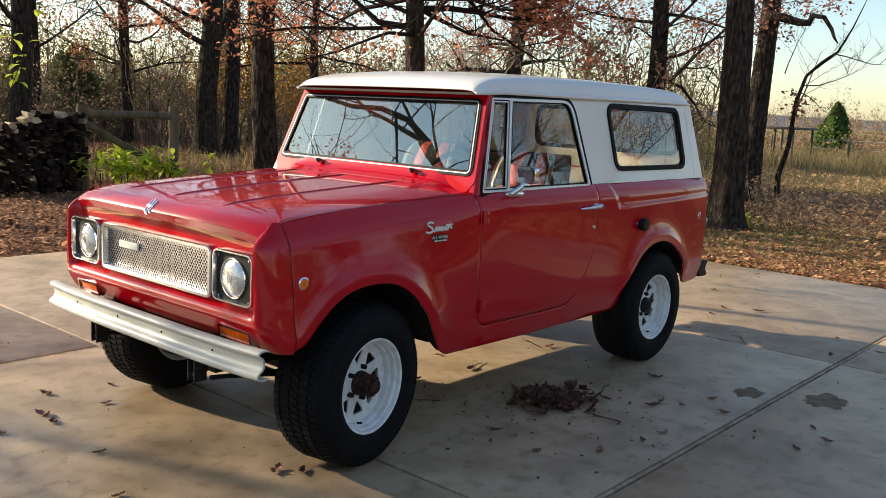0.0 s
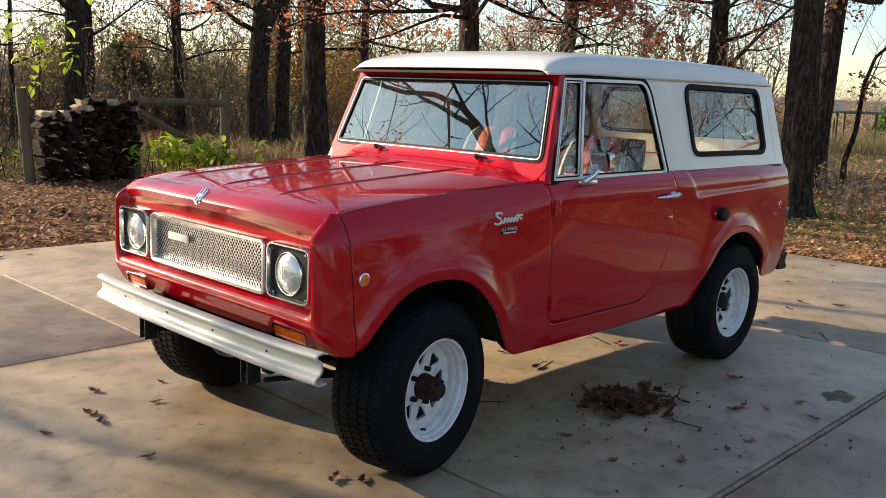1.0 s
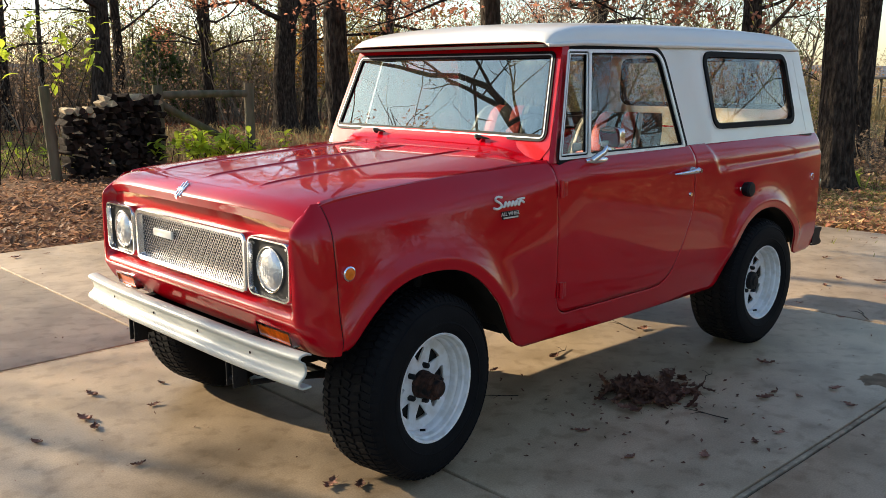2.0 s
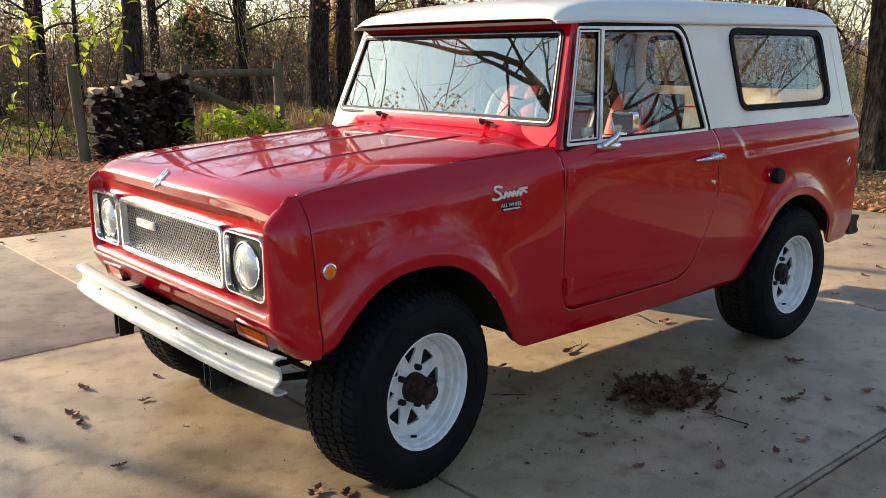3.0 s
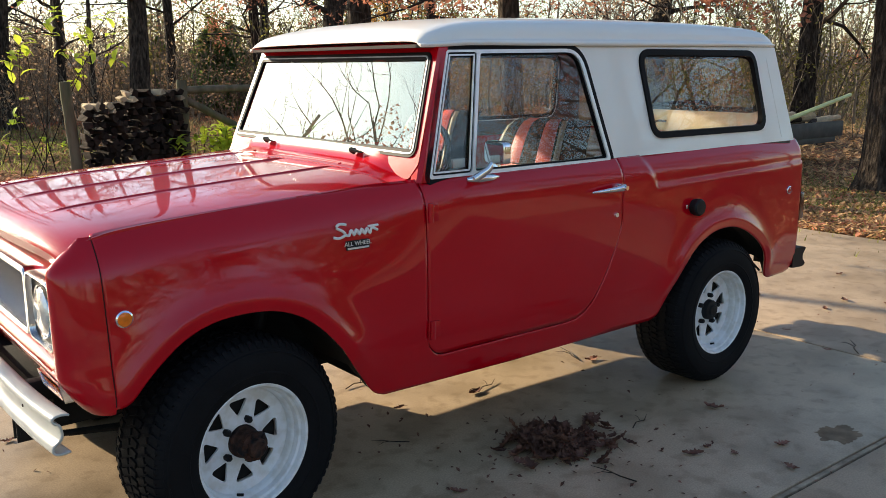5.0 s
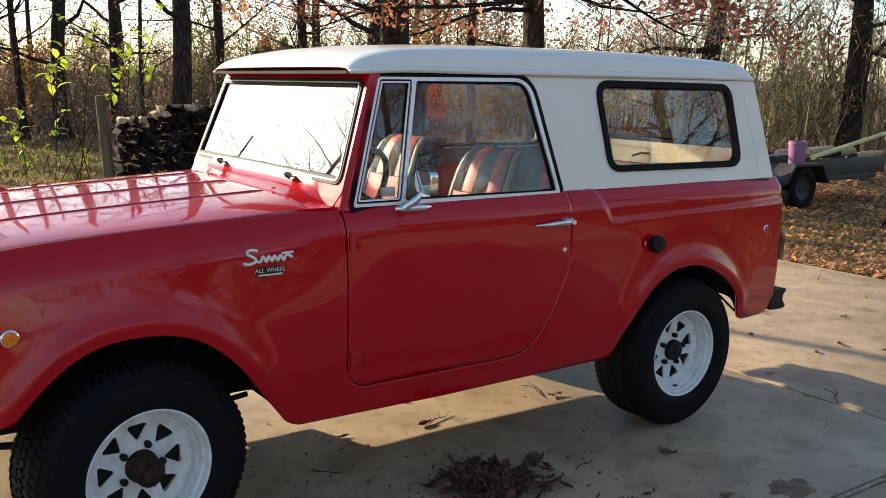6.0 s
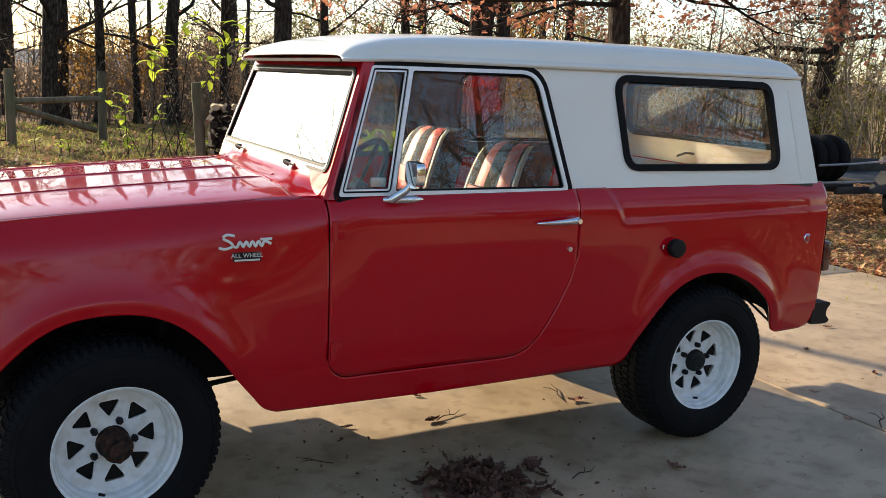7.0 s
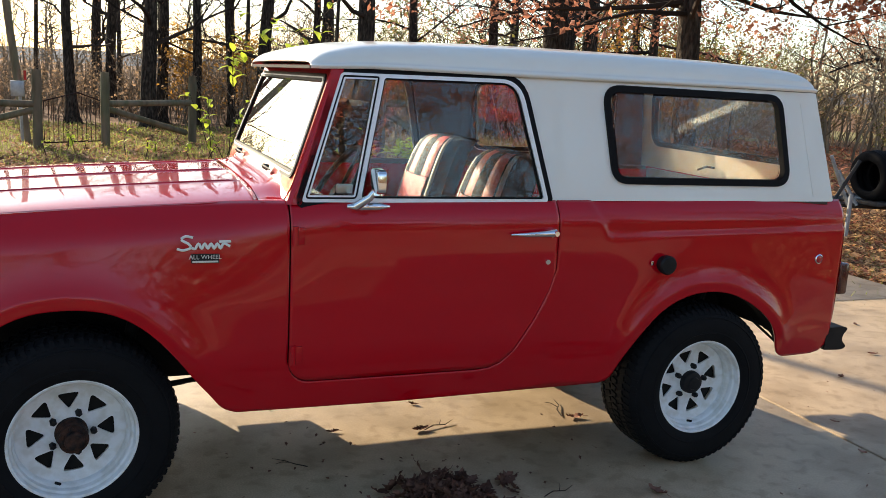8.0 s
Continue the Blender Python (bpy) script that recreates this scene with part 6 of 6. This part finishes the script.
# ---- trailer ----
trailer = thing("utility_trailer", "black steel utility trailer loaded with timber scraps", "trailer", (10.60, 4.00, -0.03))
trailer.scale = (0.92, 0.92, 0.92)
part("bed", Buf().box((1.15, 0.80, 0.52), (2.9, 1.5, 0.06), 0.008), TRAILER_STEEL, trailer, "dark steel bed")
part("side_board", Buf().box((1.35, 0.06, 0.62), (2.5, 0.03, 0.26), 0.006), TRAILER_STEEL, trailer)
part("side_board", Buf().box((1.35, 1.54, 0.62), (2.5, 0.03, 0.26), 0.006), TRAILER_STEEL, trailer)
part("frame_rail", Buf().box((0.6, 0.10, 0.44), (3.6, 0.06, 0.10), 0.006), TRAILER_STEEL, trailer)
part("frame_rail", Buf().box((0.6, 1.50, 0.44), (3.6, 0.06, 0.10), 0.006), TRAILER_STEEL, trailer)
fo = [(-0.62, 0.42), (-0.36, 0.72), (0.36, 0.72), (0.58, 0.40), (0.54, 0.40), (0.34, 0.685), (-0.34, 0.685), (-0.58, 0.42)]
part("fender", Buf().plate(fo, [], lambda u, v, d: (u, -0.24 + d, v), 0.30), TRAILER_STEEL, trailer, "angular sheet steel fender")
tw = Buf().lathe(soft([(0.19, -0.08), (0.22, -0.10), (0.28, -0.10), (0.33, -0.08), (0.345, -0.04), (0.345, 0.04), (0.33, 0.08), (0.22, 0.10)], 3), (0, -0.08, 0.345), 36)
tyre_t = part("wheel", tw, TYRE, trailer, "dusty black tyre")
part("rim", Buf().lathe([(0.0001, -0.05), (0.05, -0.06), (0.08, -0.04), (0.15, -0.05), (0.19, -0.07), (0.195, -0.09), (0.20, -0.08)], (0, -0.08, 0.345), 28), TRAILER_STEEL, tyre_t, "dark steel rim")
part("tongue", Buf().tube([(-0.5, 0.10, 0.44), (-2.6, 0.75, 0.46)], 0.04, 4), TRAILER_STEEL, trailer)
part("tongue", Buf().tube([(-0.5, 1.50, 0.44), (-2.6, 0.85, 0.46)], 0.04, 4), TRAILER_STEEL, trailer)
part("jack", Buf().tube([(-2.1, 0.42, 0.0), (-2.1, 0.42, 0.62)], 0.028, 10), GALV, trailer, "galvanised jack stand")
part("guard_rail", Buf().tube([(-1.6, 0.10, 0.80), (-0.9, 0.08, 0.82), (-0.2, 0.05, 0.86)], 0.016, 8), GALV, trailer, "thin galvanised rail")
part("guard_rail", Buf().tube([(-1.6, 0.10, 0.56), (-0.9, 0.08, 0.56), (-0.5, 0.05, 0.56)], 0.016, 8), GALV, trailer)
for k, (x0, z0, x1, z1) in enumerate(((-2.35, 0.45, -1.95, 1.05), (-2.05, 0.45, -2.35, 1.10), (-1.9, 0.45, -2.1, 0.9))):
    part("stand_leg", Buf().tube([(x0, 0.5, z0), (x1, 0.5 + 0.1 * k, z1)], 0.025, 6), GALV if k else TRAILER_STEEL, trailer)
part("load_rack", Buf().box((-1.28, 0.52, 0.50), (1.15, 0.62, 0.05), 0.006), TRAILER_STEEL, trailer, "dark steel rack over the tongue")
for k in range(4):
    st = thing("spare_tyre", "worn black tyre standing in a row on the trailer", "tyre", (10.60 + 0.92 * (-1.66 + 0.235 * k), 4.00 + 0.92 * 0.52, 0.755), "spare tyres on the trailer")
    wall = soft([(0.185, -0.080), (0.20, -0.095), (0.245, -0.102), (0.285, -0.092), (0.305, -0.070)], 3)
    ribs = [(r, c + e) for c in (-0.047, -0.016, 0.016, 0.047) for r, e in ((0.302, -0.0135), (0.312, -0.0115), (0.312, 0.0115), (0.302, 0.0135))]
    tb = Buf().lathe(wall + ribs + [(r, -a) for r, a in wall[::-1]], (0, 0, 0), 40)
    part("carcass", tb.move(Matrix.Rotation(radians(90 + 5 * (k % 2)), 4, "Z") @ Matrix.Rotation(radians(4 * k - 5), 4, "X")), TYRE, st)

bucket = thing("bucket", "faded purple plastic bucket standing on the trailer fender", "bucket", (10.42, 3.88, 0.634))
bucket.scale = (0.82, 0.82, 0.86)
part("body", Buf().lathe([(0.0001, 0), (0.125, 0), (0.13, 0.01), (0.150, 0.30), (0.158, 0.305), (0.158, 0.335), (0.150, 0.34), (0.152, 0.37), (0.146, 0.37), (0.140, 0.30), (0.12, 0.02)], (0, 0, 0), 32).move(Matrix.Rotation(radians(90), 4, "X")), PURPLE, bucket)
part("rim_band", Buf().lathe([(0.153, 0.315), (0.163, 0.318), (0.163, 0.330), (0.153, 0.333)], (0, 0, 0), 32).move(Matrix.Rotation(radians(90), 4, "X")), PURPLE, bucket)
pipe = thing("long_pipe", "long pale yellow pipe lying across the trailer load", "pipe", (0, 0, 0))
part("shaft", Buf().tube([(10.95, 3.98, 0.70), (14.4, 4.7, 1.02)], 0.034, 14), PIPE_YELLOW, pipe)
rng = random.Random(33)
for k in range(9):
    lg = thing("timber_scrap", "short weathered timber offcut on the trailer bed", "wood", (11.5 + 0.2 * k, 4.25 + rng.uniform(0, 0.5), 0.57 + rng.uniform(0.0, 0.10)), "timber scraps on the trailer")
    a = rng.uniform(-0.5, 0.5)
    L = rng.uniform(0.25, 0.5)
    part("piece", Buf().tube([(-L * math.cos(a), -L * math.sin(a), 0.03), (L * math.cos(a), L * math.sin(a), 0.08)], rng.uniform(0.04, 0.07), 8), LOG_PALE if k % 3 else LOG_END, lg)


# ---- plants ----
def big_leaf(buf, base, d, size, rng):
    """A broad leaf with a folded midrib, in six faces."""
    d = d.normalized()
    s = d.cross(Vector((0, 0, 1)))
    s = s.normalized() if s.length > 0.05 else Vector((1, 0, 0))
    n = s.cross(d)
    mid = [base, base + d * size * 0.35 + n * size * 0.08, base + d * size * 0.7 + n * size * 0.04, base + d * size - n * size * 0.12]
    w = [0, 0.26, 0.22, 0]
    v, f = [], []
    for p, k in zip(mid, w):
        v += [p - s * size * k + n * size * 0.05 * (k > 0), p, p + s * size * k + n * size * 0.05 * (k > 0)]
    for i in range(3):
        f += [(3 * i, 3 * i + 1, 3 * i + 4, 3 * i + 3), (3 * i + 1, 3 * i + 2, 3 * i + 5, 3 * i + 4)]
    buf.add(v, f)


def build_weed(x, y, h, stems, leaves, seed, label, size=0.16, spread=0.35, name="leafy_weed", low=0.35):
    r = random.Random(seed)
    t = thing(name, label, "plant", (x, y, -0.05))
    for s in range(stems):
        st, lv = Buf(), Buf()
        p = Vector((r.gauss(0, spread), r.gauss(0, spread * 0.5), 0))
        e = p + Vector((r.gauss(0, 0.25) * h, r.gauss(0, 0.2) * h, h * r.uniform(0.6, 1.05)))
        m = p.lerp(e, 0.5) + Vector((r.gauss(0, 0.06), r.gauss(0, 0.06), 0.05))
        st.tube([p, m, e], [0.008, 0.006, 0.003], 5, False)
        for k in range(leaves):
            u = r.uniform(low, 1.0)
            c = p.lerp(m, u * 2) if u < 0.5 else m.lerp(e, u * 2 - 1)
            big_leaf(lv, c, Vector((r.gauss(0, 1), r.gauss(0, 1), r.gauss(0.1, 0.5))), size * r.uniform(0.6, 1.25), r)
        stem = part("stem", st, TWIG, t, sharp=0, fix=False)
        part("foliage", lv, LEAF_GREEN, stem, "yellow-green broad leaves", sharp=40, fix=False)


build_weed(5.1, 10.1, 0.62, 13, 10, 1, "yellow-green broad-leaved weed under the fence rail", 0.2)
build_weed(5.75, 10.15, 0.6, 13, 10, 2, "yellow-green broad-leaved weed under the fence rail", 0.2)
build_weed(5.4, 10.3, 0.8, 6, 7, 3, "tall yellow-green weed under the fence rail", 0.22)
build_weed(2.5, 10.8, 3.0, 6, 8, 4, "tall vine with yellow-green leaves behind the firewood", 0.20, 0.45, "climbing_vine", 0.68)
build_weed(3.4, 10.9, 2.9, 5, 7, 5, "tall vine with yellow-green leaves behind the firewood", 0.20, 0.45, "climbing_vine", 0.68)
build_weed(4.35, 10.7, 1.6, 2, 4, 6, "vine sprig with yellow-green leaves at the post", 0.24, 0.1, "climbing_vine")
build_weed(2.1, 12.7, 1.35, 4, 8, 7, "small sapling with yellow-green leaves in grass", 0.2, 0.15)
build_weed(0.6, 12.9, 0.5, 10, 6, 12, "low yellow-green weeds in the clearing", 0.12, 0.9)
build_weed(3.0, 12.4, 0.45, 10, 6, 13, "low yellow-green weeds in the clearing", 0.12, 0.9)
iris = thing("iris_clump", "clump of green strap leaves at the foot of an oak", "plant", (10.38, 1.95, -0.05))
r = random.Random(14)
for k in range(4):
    bl = Buf()
    for i in range(12):
        a, q = r.uniform(0, 6.28), r.uniform(0.15, 0.4)
        o = Vector((r.gauss(0, 0.12), r.gauss(0, 0.16), 0))
        w = Vector((-math.sin(a), math.cos(a), 0)) * 0.014
        m, e = o + Vector((math.cos(a) * q * 0.4, math.sin(a) * q * 0.4, 0.22)), o + Vector((math.cos(a) * q, math.sin(a) * q, r.uniform(0.16, 0.36)))
        bl.add([o - w, o + w, m + w, m - w, e], [(0, 1, 2, 3), (3, 2, 4)])
    part("blades", bl, LEAF_GREEN, iris, sharp=40, fix=False)
build_thicket("dry_weeds", "dry brown weeds around the feet of the oaks", [(11.0, 1.4, 0.45, 0.9), (11.8, 1.7, 0.5, 1.0), (12.6, 2.2, 0.6, 1.0), (13.6, 2.9, 0.7, 1.1), (14.4, 3.1, 0.7, 1.0)], BRUSH, 71, 10, LEAF_TAN, 1, 0.07)

# ---- litter, grass and leaves ----
def litter(name, label, n, area, seed, mat, size, z=-0.02, zj=0.02, kind_cat="leaves"):
    r = random.Random(seed)
    b = Buf()
    for i in range(n):
        x, y = area(r)
        a = r.uniform(0, 2 * math.pi)
        s = size * r.uniform(0.6, 1.3)
        tilt, c = r.gauss(0, 0.35), r.uniform(0.1, 0.5)
        d = Vector((math.cos(a), math.sin(a), tilt))
        e = Vector((-math.sin(a), math.cos(a), r.gauss(0, 0.3)))
        o = Vector((x, y, z + abs(r.gauss(0, zj)) + 0.25 * s * abs(tilt)))
        b.add([o - d * s * 0.5, o + e * s * 0.28 + Vector((0, 0, s * c * 0.35)), o + d * s * 0.5, o - e * s * 0.28 + Vector((0, 0, s * c * 0.35))], [(0, 1, 2), (0, 2, 3)])
    return tagged(part(name, b, mat, sharp=0, fix=False), label, kind_cat, kind="stuff")


def yard_back(r):
    return r.uniform(-6, 8), 5.02 + abs(r.gauss(0, 1)) * 3.2


def yard_east(r):
    return 6.92 + abs(r.gauss(0, 1)) * 3.2, r.uniform(-6, 7)


def woods(r):
    return r.uniform(4.5, 26), r.uniform(9, 24)


litter("leaf_litter", "rust-brown oak leaves carpeting the ground behind the slab", 21000, yard_back, 1, LEAF_LITTER, 0.085)
litter("leaf_litter", "oak leaves carpeting the ground beside the slab, their rust-brown brightened as if sunlit", 36000, yard_east, 2, LEAF_SUNNY, 0.066)
litter("leaf_litter", "dark red-brown fallen oak leaves", 14000, yard_east, 3, LEAF_RUST, 0.066)
litter("leaf_litter", "dark red-brown fallen oak leaves in the wood", 12000, woods, 4, LEAF_RUST, 0.14)

litter("leaf_litter", "brown leaves in a sunlit-bright tone thinning out towards the field", 15000, lambda r: (r.uniform(11, 31), r.uniform(-5, 11)), 11, LEAF_SUNNY, 0.13)


def grass(name, label, n, area, seed, mat, h):
    r = random.Random(seed)
    b = Buf()
    for i in range(n):
        x, y = area(r)
        a = r.uniform(0, 2 * math.pi)
        L = h * r.uniform(0.4, 1.2)
        w = 0.006 + 0.004 * r.random() + 0.01 * h
        lx, ly = r.gauss(0, 0.35) * L, r.gauss(0, 0.35) * L
        s = Vector((math.cos(a) * w, math.sin(a) * w, 0))
        p = Vector((x, y, -0.06))
        m = p + Vector((lx * 0.35, ly * 0.35, L * 0.6))
        b.add([p - s, p + s, m + s * 0.6, m - s * 0.6, p + Vector((lx, ly, L))], [(0, 1, 2, 3), (3, 2, 4)])
    return tagged(part(name, b, mat, sharp=0, fix=False), label, "grass", kind="stuff")


litter("leaf_litter", "brown leaves scattered through the grass of the clearing", 9000, lambda r: (r.uniform(-8, 6.5), r.uniform(10.5, 21)), 17, LEAF_LITTER, 0.10)
grass("grass", "short yellow-green grass in the sunlit clearing", 28000, lambda r: (r.uniform(-8, 6.5), r.uniform(11.2, 22)), 5, GRASS, 0.13)
grass("grass", "thin green grass tufts among the leaves", 9000, lambda r: (r.gauss(9.5, 1.2), r.gauss(1.6, 1.2)), 6, GRASS, 0.10)
grass("dry_grass", "tall straw-coloured dry grass along the field", 15000, lambda r: (r.uniform(29, 40), r.uniform(-6, 22)), 7, STRAW, 0.75)
grass("dry_grass", "low straw-coloured grass before the field", 9000, lambda r: (r.uniform(19, 31), r.uniform(-6, 14)), 16, STRAW, 0.22)
grass("dry_grass", "tall straw-coloured dry grass at the wood's edge", 6000, lambda r: (r.uniform(4.5, 16), r.uniform(11, 20)), 8, STRAW, 0.32)


# leaves lying on the concrete
def dead_leaf_mesh(seed):
    r = random.Random(seed)
    rows = []
    L = 0.075
    for i in range(12):
        t = i / 11
        w = L * (0.04 + 0.46 * math.sin(math.pi * min(1, t * 1.03)) * (1 + 0.42 * math.cos(i * math.pi)))
        bend = 0.016 * (2 * t - 1) ** 2 + r.uniform(-0.003, 0.003)
        lift_l, lift_r = r.uniform(0.2, 1.0), r.uniform(0.2, 1.0)
        rows.append([((t - 0.5) * L * 2 + r.uniform(-0.003, 0.003), w * u, 0.004 + bend + 0.020 * abs(u) ** 1.5 * (lift_l if u < 0 else lift_r) + r.uniform(0, 0.006)) for u in (-1, -0.5, 0, 0.5, 1)])
    b = Buf().grid(rows)
    b.tube([(-L, 0, 0.018), (-L * 1.25, 0.004, 0.016), (-L * 1.5, 0.012, 0.02)], 0.0018, 4, False)
    return b.mesh("leaf_blade", LEAF_DRY, 45, False)


leaf_meshes = [dead_leaf_mesh(s) for s in range(6)]
rng = random.Random(77)
SPOTS = [(-0.23, 0.88), (-0.70, 0.67), (-0.74, 0.05), (1.415, -1.125), (1.395, -1.543), (4.69, -0.713), (1.515, -0.201), (1.112, -0.133), (2.323, -0.225), (3.469, -0.936),
         (-0.30, -0.62), (-0.22, -0.70), (-0.95, 0.55), (-0.55, 0.95), (-0.40, 0.62), (1.75, -1.30), (1.95, -1.62), (2.25, -1.05), (0.80, -0.95), (0.95, -1.45), (0.72, -1.25), (-0.9, -0.4), (1.7, -2.1)]
for i in range(110):
    SPOTS.append((rng.uniform(-3.5, 6.6), rng.uniform(-3.0, 4.8)))
for x, y in SPOTS:
    o = new("fallen_leaf", rng.choice(leaf_meshes))
    s = rng.uniform(0.30, 0.62)
    o.matrix_basis = pose(x, y, 0.001, 0, 0, rng.uniform(0, 360)) @ Matrix.Diagonal((s, s, s, 1))
    tagged(o, "curled dry brown leaf lying on the concrete", "leaf", "leaves on the concrete")
for x, y, turn_by, size in ((1.62, -0.18, 20, 1.0), (2.30, -0.10, 70, 1.2), (0.86, -0.42, 140, 0.9), (1.15, 0.25, 10, 1.1), (2.05, 0.32, 95, 1.0), (3.62, -1.02, 35, 1.2), (1.36, -1.22, 100, 1.1), (1.85, -0.95, 15, 0.9)):
    tw = Buf().tube([(-0.09, 0, 0.004), (-0.03, 0.012, 0.010), (0.03, -0.006, 0.006), (0.09, 0.010, 0.012)], [0.0026, 0.0024, 0.002, 0.001], 5)
    tw.tube([(0.0, 0.002, 0.008), (0.03, 0.03, 0.014), (0.05, 0.055, 0.010)], [0.0018, 0.0014, 0.0008], 4)
    o = part("twig", tw, TWIG, sharp=0)
    o.matrix_basis = pose(x, y, 0.001, 0, 0, turn_by) @ Matrix.Scale(size, 4)
    tagged(o, "thin dry brown twig lying on the concrete", "twig", "twigs on the concrete")
pile = Buf()
r = random.Random(8)
lp = thing("leaf_pile", "small heap of dark crumpled oak leaves on the concrete", "leaves", (1.33, -0.90, 0), kind="stuff")
for i in range(200):
    a, q = r.uniform(0, 2 * math.pi), abs(r.gauss(0, 0.5))
    x, y = 0.34 * q * math.cos(a) + 0.12 * q, 0.20 * q * math.sin(a) - 0.08 * q * math.cos(a)
    z = 0.032 * max(0, 1 - q) * r.random() + 0.012
    me = r.choice(leaf_meshes)
    m = Matrix.Translation((x, y, z)) @ Euler((r.gauss(0, 0.4), r.gauss(0, 0.4), r.uniform(0, 6.28))).to_matrix().to_4x4() @ Matrix.Scale(r.uniform(0.45, 0.75), 4)
    pile.add([m @ v.co for v in me.vertices], [tuple(p.vertices) for p in me.polygons])
part("leaves", pile, LEAF_DRY, lp, sharp=45, fix=False)
litter("leaf_crumbs", "brown crumbs of dry leaf scattered over the concrete", 900, lambda q: (q.uniform(-4, 6.8), q.uniform(-3.6, 4.9)), 9, LEAF_DRY, 0.015, 0.001, 0.001)
litter("leaf_crumbs", "dark leaf crumbs around the heap", 160, lambda q: (1.33 + q.gauss(0, 0.5), -0.9 + q.gauss(0, 0.4)), 10, LEAF_DRY, 0.022, 0.001, 0.001)
for x, y, w in ((2.42, -1.56, 0.10), (2.62, -1.93, 0.14)):
    o = Buf()
    edge = [(a, 1 + 0.4 * noise.noise((1.7 * math.cos(a), 1.7 * math.sin(a), x)) + 0.3 * noise.noise((6 * math.cos(a), 6 * math.sin(a), y)) + 0.18 * noise.noise((17 * math.cos(a), 17 * math.sin(a), w))) for a in np.linspace(0, 2 * math.pi, 97)[:-1]]
    ring = [(x + w * k * math.cos(a), y + 0.7 * w * k * math.sin(a)) for a, k in edge]
    o.plate(ring, [], lambda u, v, d: (u, v, 0.0008 - d), 0.0006)
    tagged(part("oil_stain", o, STAIN), "dark oil stain soaked into the concrete", "stain", "oil stains")
